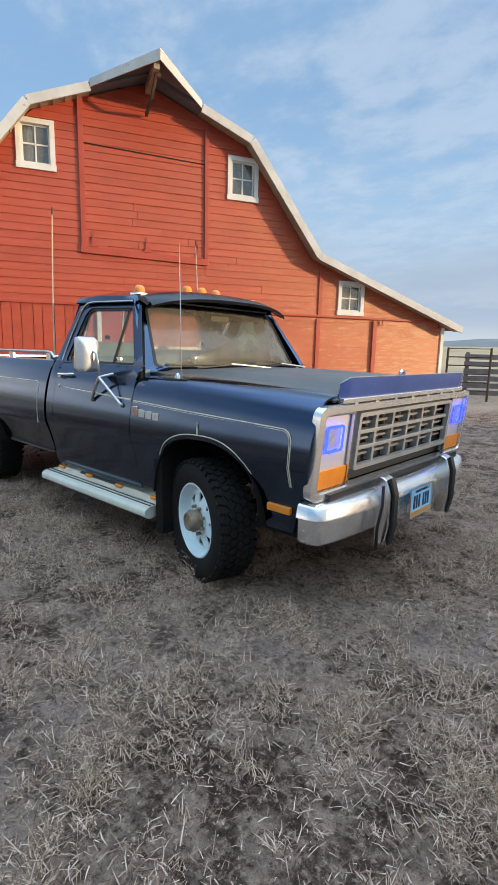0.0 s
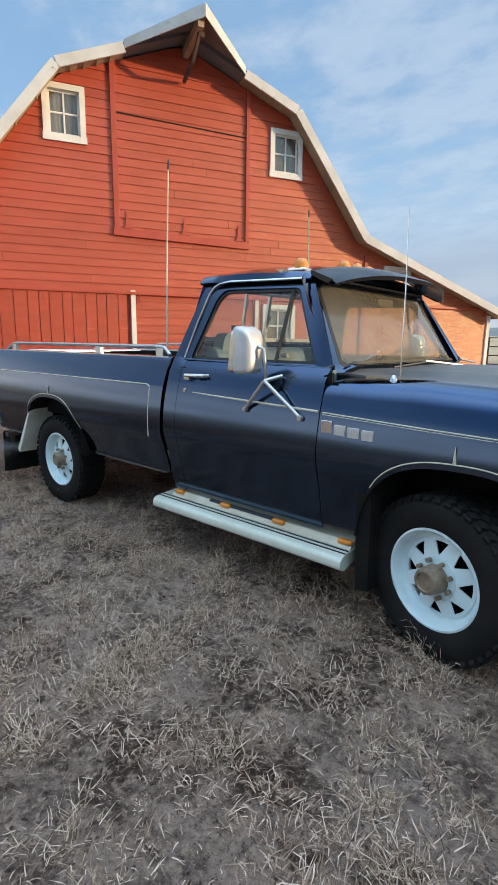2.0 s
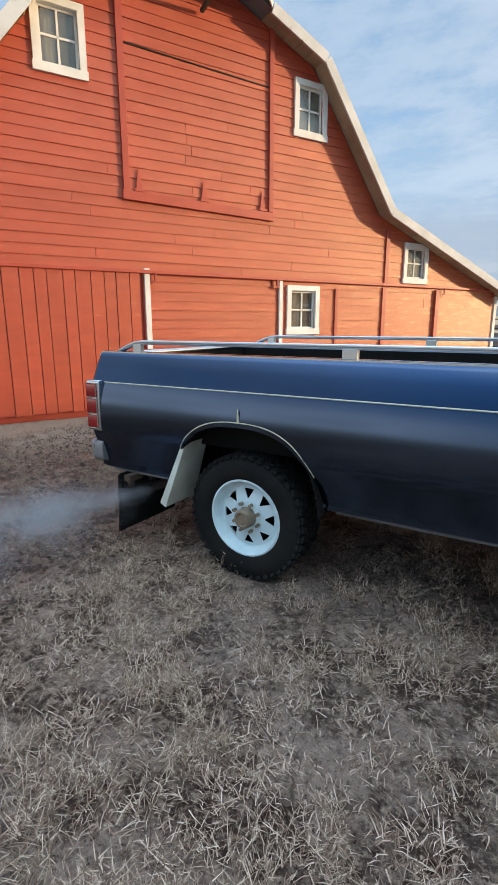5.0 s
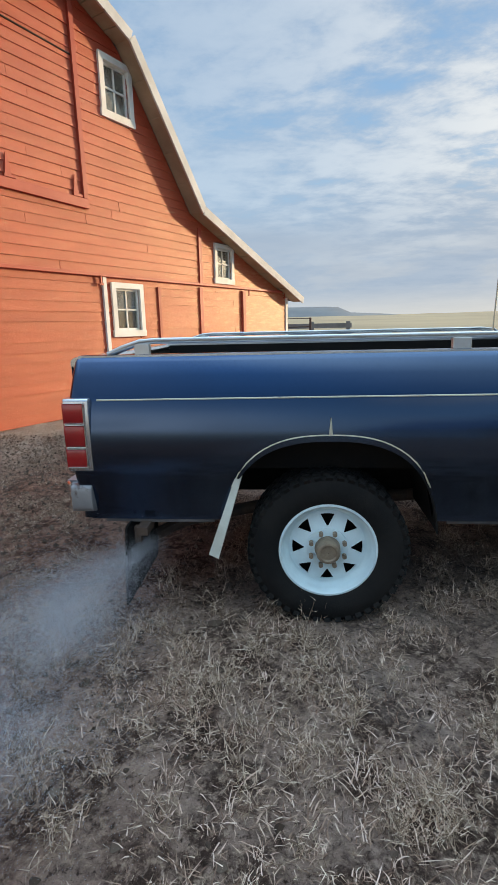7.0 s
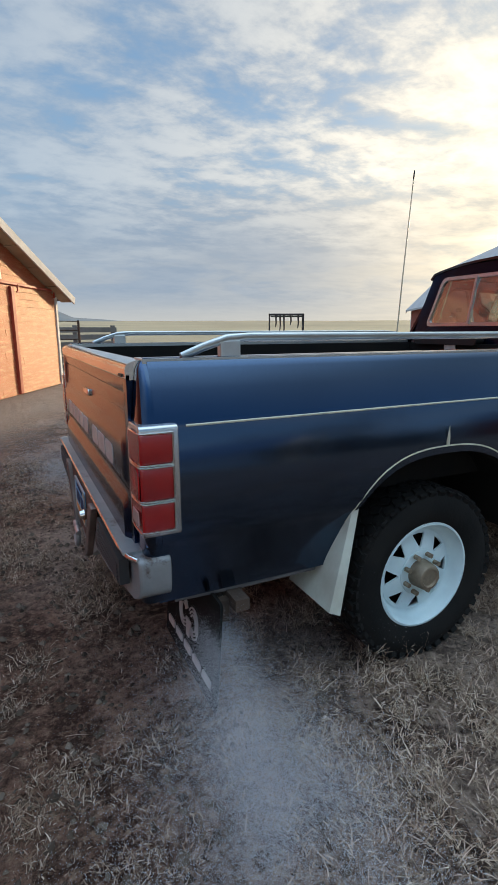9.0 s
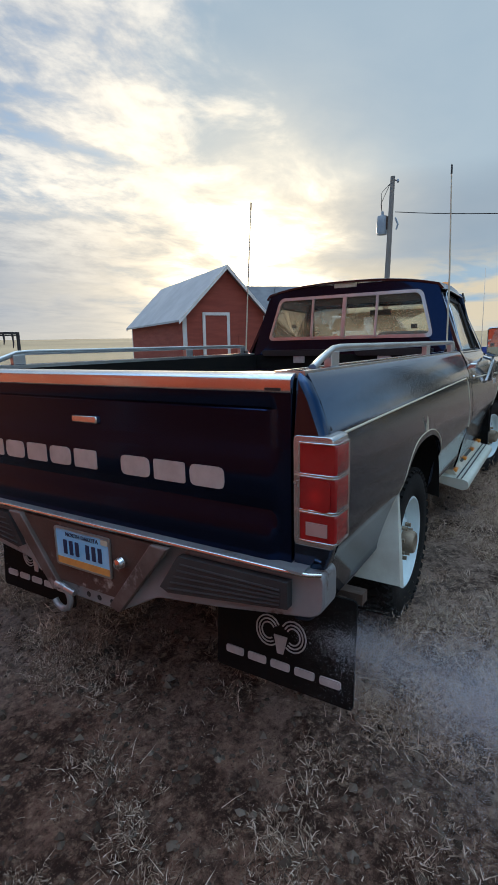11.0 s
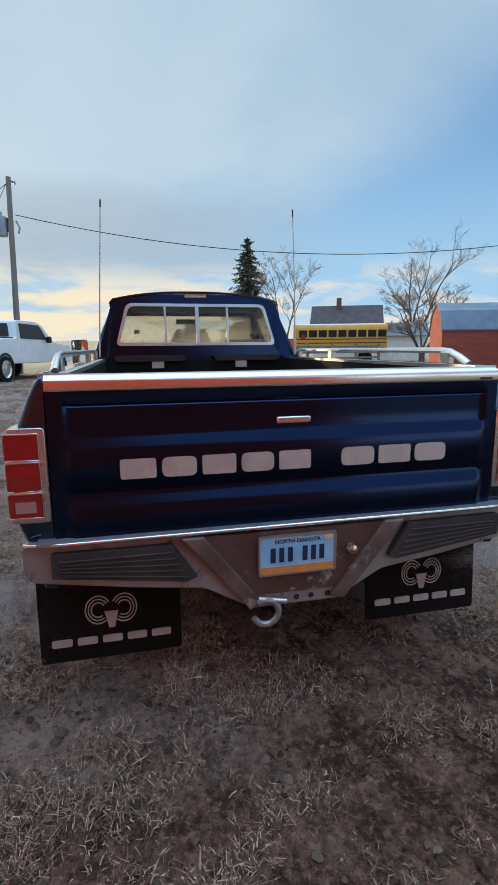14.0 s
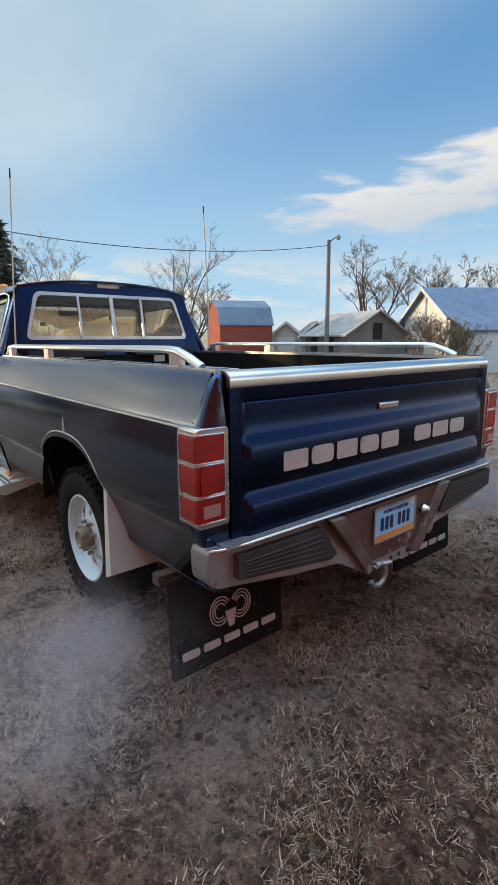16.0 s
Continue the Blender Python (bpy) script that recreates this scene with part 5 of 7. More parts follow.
# rear bumper
outline = [(-0.985, 0.70), (0.985, 0.70), (0.985, 0.565), (0.62, 0.515), (0.36, 0.48), (0.17, 0.375), (-0.17, 0.375), (-0.36, 0.48), (-0.62, 0.515), (-0.985, 0.565)]
rb = part("rear_bumper", prism(rounded(outline, [0.03, 0.03, 0.04, 0.01, 0.02, 0.02, 0.02, 0.02, 0.01, 0.04], 4), lambda y, z: (-1.222 + 0.035 * (abs(y) / 0.985) ** 16, y, z), lambda y, z: (-1.09, y, z)), WORNSTEEL, truck, "worn chrome step bumper with rust", smooth=40, bevel=0.006)
part("bumper_top", bx((-1.165, 0, 0.704), (0.12, 1.86, 0.008)), WORNSTEEL, rb, smooth=None)
part("bumper_lip", tb([(-1.190, -0.975, 0.697), (-1.212, -0.945, 0.70), (-1.222, -0.85, 0.70), (-1.223, 0, 0.70), (-1.222, 0.85, 0.70), (-1.212, 0.945, 0.70), (-1.190, 0.975, 0.697)], 0.008, 8), CHROME, rb, "bright chrome lip", smooth=60)
part("centre_plate", prism([(-0.40, 0.683), (0.40, 0.683), (0.17, 0.43), (-0.17, 0.43)], lambda y, z: (-1.2275, y, z), lambda y, z: (-1.21, y, z)), RUSTPLATE, rb, "rust-brown centre plate", smooth=None)
for s in (-1, 1):
    part("bumper_gusset", prism([(0.44, 0.688), (0.36, 0.688), (0.135, 0.40), (0.19, 0.385)], lambda y, z: (-1.247, s * y, z), lambda y, z: (-1.22, s * y, z)), GUSSET, rb, "rust-streaked gusset", smooth=None, bevel=0.005)
    pad = part("step_pad", prism([(0.885, 0.668), (0.47, 0.664), (0.385, 0.535), (0.42, 0.520), (0.885, 0.583)], lambda y, z: (-1.231, s * y, z), lambda y, z: (-1.20, s * y, z)), PAD, rb, "black ribbed step pad", smooth=None)
    for k in range(5):
        part("pad_rib", tb([(-1.232, s * 0.86, 0.640 - 0.012 * k), (-1.232, s * (0.48 - 0.015 * k), 0.638 - 0.025 * k)], 0.004, 5), PAD, pad)
part("trailer_ball", lathe([(0.001, -0.05), (0.018, -0.044), (0.024, -0.025), (0.018, -0.008), (0.01, 0.0)], "X", 16, (-1.222, -0.215, 0.592)), CHROME, rb)
for y in (-0.06, -0.13, 0.0):
    part("bumper_hole", lathe([(0.001, -0.0005), (0.012, 0.0)], "X", 12, (-1.2230, y, 0.403)), BLACK, rb)
bm = tb([(-1.235 - 0.045 + 0.05 * math.cos(a), 0.145 + 0.0, 0.375 + 0.045 * math.sin(a)) for a in np.linspace(0.5, 5.8, 15)], 0.012, 8)
bm2 = bmesh.new()
tube(bm2, [(-1.25, 0.13 + 0.05 * math.cos(a), 0.37 + 0.05 * math.sin(a)) for a in np.linspace(0.9, 5.9, 15)], 0.013, 8)
bm.free()
part("shackle", bm2, WORNSTEEL, rb, "galvanised tow shackle")
part("shackle_pin", cy((-1.25, 0.05, 0.405), (-1.25, 0.16, 0.425), 0.012), ALLOY, rb)

# mud flaps behind the rear wheels
for s in (-1, 1):
    fl = part("mud_flap", prism(rounded([(0.43, 0.50), (1.0, 0.50), (1.0, 0.095), (0.43, 0.095)], 0.015, 3), lambda y, z: (-0.94 - (0.50 - z) * 0.06, s * y, z), lambda y, z: (-0.93 - (0.50 - z) * 0.06, s * y, z)), MATTBLACK, truck, "black rubber mud flap with pale print", smooth=None)
    fx = -0.9
    def fp(a, b, o=0.0):
        return (-0.9435 - (0.50 - b) * 0.06 - o, a, b)
    yc = s * 0.715
    for k in range(5):
        y = yc + 0.20 - 0.10 * k
        part("print_block", prism(rounded([(y - 0.04, 0.162), (y + 0.04, 0.162), (y + 0.04, 0.193), (y - 0.04, 0.193)], 0.008, 3), lambda a, b: fp(a, b, 0.003), lambda a, b: fp(a, b, -0.002)), DECAL, fl, smooth=None)
    for q in (-1, 1):
        for rr in (0.060, 0.046, 0.032):
            pts = [fp(yc + q * (0.052 + rr * math.cos(a) * 0.85), 0.305 + rr * math.sin(a), 0.001) for a in np.linspace(-2.2, 2.6, 14)]
            part("print_curl", tb(pts, 0.0032, 5), DECAL, fl)
    part("print_wedge", prism([(yc - 0.028, 0.295), (yc + 0.028, 0.295), (yc + 0.012, 0.225), (yc - 0.012, 0.225)], lambda a, b: fp(a, b, 0.003), lambda a, b: fp(a, b, -0.002)), DECAL, fl, smooth=None)
    br = bmesh.new()
    box(br, (-0.86, s * 0.94, 0.48), (0.05, 0.12, 0.04))
    box(br, (-0.90, s * 0.93, 0.44), (0.03, 0.03, 0.08))
    part("flap_bracket", br, RUSTY, fl, "rusty flap bracket")

# frame, axles, tank, exhaust
for s in (-1, 1):
    part("frame_rail", bx((1.5, s * 0.40, 0.56), (5.2, 0.08, 0.12)), MATTBLACK, truck, smooth=None)
part("rear_axle", cy((0, -0.75, 0.36), (0, 0.75, 0.36), 0.05), MATTBLACK, truck)
part("front_axle", cy((3.31, -0.72, 0.36), (3.31, 0.72, 0.36), 0.05), MATTBLACK, truck)
part("differential", lathe([(0.001, -0.14), (0.10, -0.11), (0.145, 0.0), (0.10, 0.11), (0.001, 0.14)], "Y", 16, (0, 0.05, 0.36)), MATTBLACK, truck)
part("underbody", bx((2.1, 0, 0.52), (1.4, 1.5, 0.12)), MATTBLACK, truck, smooth=None)
part("inner_engine_bay", bx((3.35, 0, 0.80), (1.3, 1.1, 0.5)), MATTBLACK, truck, smooth=None)
part("exhaust_pipe", tb([(0.5, -0.5, 0.5), (-0.3, -0.62, 0.48), (-0.72, -0.70, 0.42), (-0.86, -0.74, 0.36)], 0.032, 10), RUSTY, truck, "rusty exhaust tailpipe")
part("tailpipe_bracket", bx((-0.90, -0.72, 0.46), (0.03, 0.05, 0.12)), RUSTY, truck, smooth=None)


# wheels
def wheel(at, s, steer, front):
    w = new("wheel")
    w.parent = truck
    w.matrix_local = Matrix.Translation(at) @ Matrix.Rotation(radians(steer), 4, "Z") @ Matrix.Diagonal((1, s, 1, 1))
    R = 0.375
    prof = [(0.225, -0.10), (0.245, -0.115), (0.30, -0.122), (0.345, -0.112), (0.362, -0.098), (0.367, -0.07), (0.367, 0.07), (0.362, 0.098), (0.345, 0.112), (0.30, 0.122), (0.245, 0.115), (0.225, 0.10)]
    ty = part("tyre", lathe(prof, "Y", 48), RUBBER, w, "worn all-terrain tyre", smooth=50)
    bm = bmesh.new()
    for k in range(44):
        a = 2 * math.pi * k / 44
        for y, wd, off, sk in ((-0.088, 0.036, 0.0, 0.4), (-0.042, 0.040, 0.5, -0.5), (0.0, 0.034, 0.0, 0.5), (0.042, 0.040, 0.5, -0.5), (0.088, 0.036, 0.0, 0.4)):
            m = Matrix.Rotation(-(a + off * 2 * math.pi / 44), 4, "Y") @ Matrix.Translation((0.370, y, 0)) @ Matrix.Rotation(sk, 4, "X")
            box(bm, (0, 0, 0), (0.014, wd, 0.036), m)
        for y in (-0.108, 0.108):
            m = Matrix.Rotation(-a, 4, "Y") @ Matrix.Translation((0.352, y, 0)) @ Matrix.Rotation(0.45 if y > 0 else -0.45, 4, "Z")
            box(bm, (0, 0, 0), (0.028, 0.014, 0.030), m)
    tagged(part("tread", bm, RUBBER, ty, "chunky tread blocks", smooth=None), kind="stuff")
    # outside of the rim is +y here
    prof = [(0.228, -0.10), (0.234, 0.098), (0.230, 0.106), (0.221, 0.108), (0.214, 0.100), (0.208, 0.07), (0.203, 0.055), (0.188, 0.045), (0.176, 0.046)]
    rim = part("rim", lathe(prof, "Y", 48), WHEELWHITE, w, "white eight-spoke steel wheel", smooth=40)
    bm = bmesh.new()
    rad = [0.180, 0.167, 0.110, 0.098]
    dep = [0.046, 0.050, 0.064, 0.066]
    for k in range(8):
        base = 2 * math.pi * k / 8
        hw = [0.0, 0.20, 0.03, 0.0]
        rows = []
        for r, dd, h in zip(rad, dep, hw):
            h = h or 0.15
            rows.append([bm.verts.new((r * math.cos(base + a), dd, r * math.sin(base + a))) for a in (-math.pi / 8, -math.pi / 8 * 0.7 - 0.0, -h, 0, h, math.pi / 8 * 0.7, math.pi / 8)])
        for i in range(3):
            for j in range(6):
                if i == 1 and j in (2, 3):
                    continue
                bm.faces.new((rows[i][j], rows[i][j + 1], rows[i + 1][j + 1], rows[i + 1][j]))
    bmesh.ops.remove_doubles(bm, verts=bm.verts, dist=1e-4)
    part("spokes", bm, WHEELWHITE, rim, smooth=30, solid=0.008)
    part("wheel_back", lathe([(0.215, -0.02), (0.03, -0.02)], "Y", 24), MATTBLACK, rim)
    part("hub_flange", lathe([(0.100, 0.058), (0.097, 0.073), (0.060, 0.076), (0.030, 0.076)], "Y", 28), WHEELWHITE, rim, smooth=40)
    hub = part("hub", lathe([(0.066, 0.070), (0.064, 0.084), (0.060, 0.140), (0.054, 0.152), (0.044, 0.154), (0.038, 0.146), (0.001, 0.144)] if front else [(0.062, 0.070), (0.060, 0.084), (0.056, 0.126), (0.050, 0.136), (0.040, 0.138), (0.034, 0.131), (0.001, 0.130)], "Y", 28), BRASSY, w, "dusty metal wheel hub", smooth=40)
    for k in range(8):
        bm = bmesh.new()
        a = 2 * math.pi * (k + 0.5) / 8
        cyl(bm, (0.084 * math.cos(a), 0.078, 0.084 * math.sin(a)), (0.084 * math.cos(a), 0.104, 0.084 * math.sin(a)), 0.011, segs=6)
        part("lug_nut", bm, BRASSY, hub, smooth=None)
    return w


for at, s, st in (((0, -0.835, 0.367), -1, 0), ((0, 0.835, 0.367), 1, 0), ((3.30, -0.868, 0.367), -1, -16), ((3.30, 0.868, 0.367), 1, -16)):
    wheel(at, s, st, at[0] > 1)

# ---- cab ----
def side_y(z):
    return 0.885 - 0.40 * max(0, z - 1.285) - 0.10 * max(0, z - 1.60)


belt, roofz = 1.285, 1.745
for s in (-1, 1):
    f = lambda x, z: (x, s * side_y(z), z)
    outer = rounded([(1.375, 1.27), (2.625, 1.27), (2.345, roofz), (1.50, roofz)], [0.01, 0.01, 0.10, 0.03], 7)
    inner = rounded([(1.525, 1.292), (2.515, 1.292), (2.285, 1.668), (1.655, 1.668)], [0.035, 0.02, 0.035, 0.075], 7)
    cs = part("door_frame", framed(outer, inner, f, 3), PAINT, truck, "navy window frame and pillars", smooth=40, solid=0.022)
    # bright drip rail and window seal
    part("drip_rail", tb([(1.465, s * (side_y(1.30) + 0.012), 1.30), (1.515, s * (side_y(1.5) + 0.014), 1.50), (1.555, s * (side_y(1.65) + 0.016), 1.65), (1.585, s * 0.737, 1.688), (1.64, s * 0.742, 1.706), (1.74, s * 0.743, 1.714), (2.30, s * 0.742, 1.718)], 0.008, 6), CHROME, cs, "bright drip rail", smooth=60)
    part("window_seal", framed(inner, rounded([(1.545, 1.306), (2.49, 1.306), (2.275, 1.652), (1.672, 1.652)], [0.03, 0.02, 0.03, 0.07], 7), lambda x, z: (x, s * (side_y(z) - 0.006), z), 1), BLACK, cs, smooth=None, solid=0.012)
    part("vent_divider", tb([(2.235, s * (side_y(1.29) - 0.004), 1.295), (2.235, s * (side_y(1.65) - 0.004), 1.66)], 0.011, 6), BLACK, cs)
    gl = part("side_glass", sheet(rounded([(1.535, 1.30), (2.235, 1.30), (2.235, 1.66), (1.665, 1.66)], [0.03, 0.005, 0.005, 0.07], 5), lambda x, z: (x, s * (side_y(z) - 0.012), z)), AUTOGLASS, truck, "tinted side window glass", smooth=60)
    gl.visible_shadow = False
    gl = part("vent_glass", sheet(rounded([(2.245, 1.30), (2.50, 1.30), (2.29, 1.655), (2.245, 1.66)], 0.01, 4), lambda x, z: (x, s * (side_y(z) - 0.010), z)), AUTOGLASS, truck, smooth=60)
    gl.visible_shadow = False
    part("vent_latch", bx((2.275, s * 0.855, 1.33), (0.05, 0.02, 0.02)), CHROME, cs, smooth=None)
    part("inner_door", bx((2.05, s * 0.84, 0.98), (1.10, 0.04, 0.58)), CABBLUE, truck, "blue inner door panel", smooth=None)
    # west-coast mirror
    rows = []
    for x, k, dz_ in ((2.150, 0.93, 0.0), (2.156, 1.0, 0.0), (2.185, 1.0, 0.0), (2.222, 0.92, -0.004), (2.244, 0.76, -0.010), (2.254, 0.50, -0.016), (2.257, 0.05, -0.02)):
        rows.append([(x, s * 1.06 + a * k, 1.345 + dz_ + b * k * 0.92) for a, b in rounded([(-0.074, -0.122), (0.074, -0.122), (0.078, 0.128), (-0.078, 0.128)], 0.034, 6)])
    mr = part("door_mirror", grid(rows, closed=True), MIRRORSHELL, truck, "pale silver towing mirror on tube arms", smooth=60)
    part("mirror_glass", prism(rounded([(-0.064, -0.12), (0.064, -0.12), (0.064, 0.12), (-0.064, 0.12)], 0.025, 5), lambda a, b: (2.134 - 0.34 * a * s + 0.12 * b, s * 1.055 + a, 1.345 + b * 0.87), lambda a, b: (2.151, s * 1.055 + a, 1.345 + b * 0.87)), material("mirror silver", (0.85, 0.87, 0.88), None, 4.0, 0.04, metal=1.0), mr, smooth=None)
    part("mirror_arm", tb([(2.24, s * 1.05, 1.38), (2.29, s * 1.045, 1.36), (2.295, s * 1.035, 1.26), (2.285, s * 1.02, 1.19), (2.28, s * 1.015, 1.17)], 0.010, 8), ALLOY, mr, smooth=60)
    part("mirror_arm", tb([(2.285, s * 1.03, 1.185), (2.12, s * 1.0, 1.02)], 0.011, 8), ALLOY, mr, smooth=60)
    part("mirror_arm", tb([(2.285, s * 1.03, 1.185), (2.505, s * 0.998, 1.01)], 0.011, 8), ALLOY, mr, smooth=60)
    part("mirror_arm", tb([(2.285, s * 1.03, 1.185), (2.34, s * 0.945, 1.225)], 0.012, 8), ALLOY, mr, smooth=60)
    for x, z in ((2.12, 1.02), (2.505, 1.01)):
        part("mirror_foot", lathe([(0.001, 0.006 * s), (0.014, 0.006 * s), (0.017, -0.012 * s)], "Y", 12, (x, s * 1.003, z)), ALLOY, mr)

# roof
rows = []
for k in range(15):
    t = k / 14
    x = 1.452 + 0.90 * t
    row = []
    for j in range(21):
        u = -1 + 2 * j / 20
        a = abs(u)
        ed = 1 - a ** 6
        zz = 1.748 + 0.085 * (1 - a ** 2.6) * (1 - (0.60 if t > 0.5 else 0.32) * abs(2 * t - 1) ** 3)
        row.append((x + 0.05 * (1 - a * a) * (t - 0.5) * 2 * (1 if t > 0.5 else 0.6), u * (0.728 - 0.02 * abs(2 * t - 1) ** 3), zz))
    skirt = lambda p: (p[0], math.copysign(0.737, p[1]), 1.714)
    rows.append([skirt(row[0])] + row + [skirt(row[-1])])
part("roof", grid(rows), PAINT, truck, "navy cab roof", smooth=50, solid=0.015)
part("headliner", bx((1.95, 0, 1.728), (0.84, 1.30, 0.012)), HEADLINER, truck, smooth=None)

# rear wall with sliding window
back = lambda y, z: (1.385 + 0.19 * (z - 1.2) + 0.055 * (abs(y) / 0.86) ** 3, y, z)
outer = rounded([(-0.885, 1.20), (0.885, 1.20), (0.706, 1.744), (0.50, 1.788), (-0.50, 1.788), (-0.706, 1.744)], [0.02, 0.02, 0.04, 0.12, 0.12, 0.04], 6)
inner = rounded([(-0.700, 1.385), (0.700, 1.385), (0.635, 1.60), (0.600, 1.718), (-0.600, 1.718), (-0.635, 1.60)], [0.05, 0.05, 0.01, 0.05, 0.05, 0.01], 6)
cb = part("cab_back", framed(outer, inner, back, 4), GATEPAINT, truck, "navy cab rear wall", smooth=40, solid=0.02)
part("cab_back_lower", bx((1.395, 0, 0.86), (0.03, 1.80, 0.72)), PAINT, cb, smooth=None)
inn2 = rounded([(-0.672, 1.41), (0.672, 1.41), (0.610, 1.60), (0.578, 1.695), (-0.578, 1.695), (-0.610, 1.60)], [0.04, 0.04, 0.01, 0.04, 0.04, 0.01], 6)
rwf = part("rear_window_frame", framed(inner, inn2, lambda y, z: (back(y, z)[0] - 0.010, y, z), 1), ALLOY, cb, "pale metal rear window frame", smooth=None, solid=0.014)
for y, w in ((0.28, 0.018), (0.005, 0.030), (-0.262, 0.018)):
    part("window_divider", prism([(y - w / 2, 1.40), (y + w / 2, 1.40), (y + w / 2, 1.705), (y - w / 2, 1.705)], lambda a, b: (back(a, b)[0] - 0.016, a, b), lambda a, b: (back(a, b)[0] + 0.004, a, b)), ALLOY, rwf, smooth=None)
gl = part("rear_glass", sheet(inn2, lambda y, z: (back(y, z)[0] - 0.004, y, z)), glass("rear glass", (0.90, 0.91, 0.83), 0.20, 0.35), truck, "sliding rear window glass", smooth=60)
gl.visible_shadow = False
part("window_latch", bx((1.40 + 0.06, 0.022, 1.545), (0.012, 0.014, 0.03)), BLACK, rwf, smooth=None)
part("cargo_lamp", bx((1.494, 0.01, 1.782), (0.02, 0.19, 0.032)), STEPCREAM, truck, "unlit cargo lamp with pale lens", bevel=0.005)

# windscreen
ws = lambda y, t: (2.60 + 0.20 * (1 - (abs(y) / 0.80) ** 2) - t * (0.275 + 0.09 * (1 - (abs(y) / 0.80) ** 2)), y * (1 - 0.13 * t), 1.245 + 0.475 * t)
outer = rounded([(-0.86, -0.02), (0.86, -0.02), (0.86, 1.06), (-0.86, 1.06)], 0.06, 7)
inner = rounded([(-0.785, 0.05), (0.785, 0.05), (0.785, 0.95), (-0.785, 0.95)], 0.09, 7)
wf = part("windscreen_frame", framed(outer, inner, ws, 3), PAINT, truck, "navy windscreen pillars", smooth=40, solid=0.02)
part("windscreen_seal", framed(inner, rounded([(-0.765, 0.08), (0.765, 0.08), (0.765, 0.93), (-0.765, 0.93)], 0.08, 7), lambda y, t: (ws(y, t)[0] + 0.004, ws(y, t)[1], ws(y, t)[2] + 0.004), 1), BLACK, wf, smooth=None, solid=0.01)
gl = part("windscreen", sheet(inner, ws), SHIELD, truck, "dusty windscreen", smooth=60)
gl.visible_shadow = False
# sun visor above the windscreen
rows = []
for t in np.linspace(0, 1, 6):
    row = []
    for j in range(25):
        u = -1 + 2 * j / 24
        a = abs(u)
        row.append((2.33 + t * (0.27 - 0.09 * a ** 3) + 0.06 * (1 - a * a), u * (0.700 + 0.03 * t), 1.800 + 0.020 * (1 - a * a) - 0.066 * t ** 1.6 - 0.050 * a ** 4))
    rows.append(row)
rows.append([(x - 0.012, y, z - 0.005 - 0.010 * (1 - (abs(y) / 0.76) ** 6)) for x, y, z in rows[-1]])
vz = part("sun_visor", grid(rows), VISOR, truck, "black exterior sun visor", smooth=50, solid=0.012)
for s in (-1, 1):
    part("visor_end", prism([(2.36, 1.76), (2.500, 1.705), (2.47, 1.685), (2.36, 1.735)], lambda x, z: (x, s * 0.735, z), lambda x, z: (x, s * 0.748, z)), VISOR, vz, smooth=None)
for y in (-0.62, -0.16, 0.0, 0.16, 0.62):
    cl = part("clearance_lamp", lathe([(0.042, 0.0), (0.040, 0.030), (0.026, 0.052), (0.001, 0.058)], "Z", 16, (2.20, y, 1.826 - 0.11 * abs(y) ** 2)), AMBER, truck, "amber roof clearance lamp", smooth=60)
    part("lamp_base", bx((2.19, y, 1.820 - 0.11 * abs(y) ** 2), (0.12, 0.08, 0.018)), CHROME, cl, bevel=0.006)

# wipers and fender antenna
for y0, y1 in ((-0.55, 0.02), (0.05, 0.62)):
    xw = lambda y: 2.63 + 0.20 * (1 - (abs(y) / 0.80) ** 2)
    wp = part("wiper", tb([(xw(y0) + 0.05, y0, 1.262), (xw((y0 + y1) / 2) + 0.03, (y0 + y1) / 2, 1.285), (xw(y1) - 0.005, y1, 1.300)], 0.006, 6), BLACK, truck, "black wiper arm and blade")
    part("wiper_arm", tb([(xw(y1) + 0.10, y1 + 0.06, 1.262), (xw((y0 + y1) / 2) + 0.03, (y0 + y1) / 2, 1.292)], 0.007, 6), ALLOY, wp)
an = part("radio_antenna", tb([(2.97, -0.845, 1.22), (2.965, -0.845, 1.6), (2.95, -0.842, 2.02)], [0.004, 0.003, 0.002], 6), CHROME, truck, "thin chrome radio antenna")
part("antenna_base", lathe([(0.022, -0.01), (0.018, 0.012), (0.008, 0.03), (0.001, 0.032)], "Z", 14, (2.97, -0.845, 1.21)), CHROME, an)

# cabin interior
part("cab_floor", bx((2.1, 0, 0.50), (1.42, 1.66, 0.03)), CABDARK, truck, smooth=None)
st = part("bench_seat", bx((1.85, 0, 0.92), (0.55, 1.46, 0.16)), CABBLUE, truck, "blue vinyl bench seat", bevel=0.04)
part("seat_back", prism(rounded([(1.50, 0.95), (1.70, 0.95), (1.60, 1.36), (1.48, 1.36)], 0.05, 4), lambda x, z: (x, -0.73, z), lambda x, z: (x, 0.73, z)), CABBLUE, st, bevel=0.02)
part("parcel_rest", prism(rounded([(-0.24, 1.30), (0.24, 1.30), (0.20, 1.44), (-0.20, 1.44)], 0.05, 5), lambda y, z: (1.50, y - 0.45, z), lambda y, z: (1.60, y - 0.45, z)), CABBLUE, st, smooth=40)
part("dashboard", prism(rounded([(2.42, 0.95), (2.75, 0.95), (2.78, 1.22), (2.55, 1.245), (2.42, 1.20)], 0.04, 4), lambda x, z: (x, -0.80, z), lambda x, z: (x, 0.80, z)), CABDARK, truck, "dusty brown dashboard", smooth=40)
part("firewall", bx((2.76, 0, 0.85), (0.03, 1.7, 0.72)), CABDARK, truck, smooth=None)
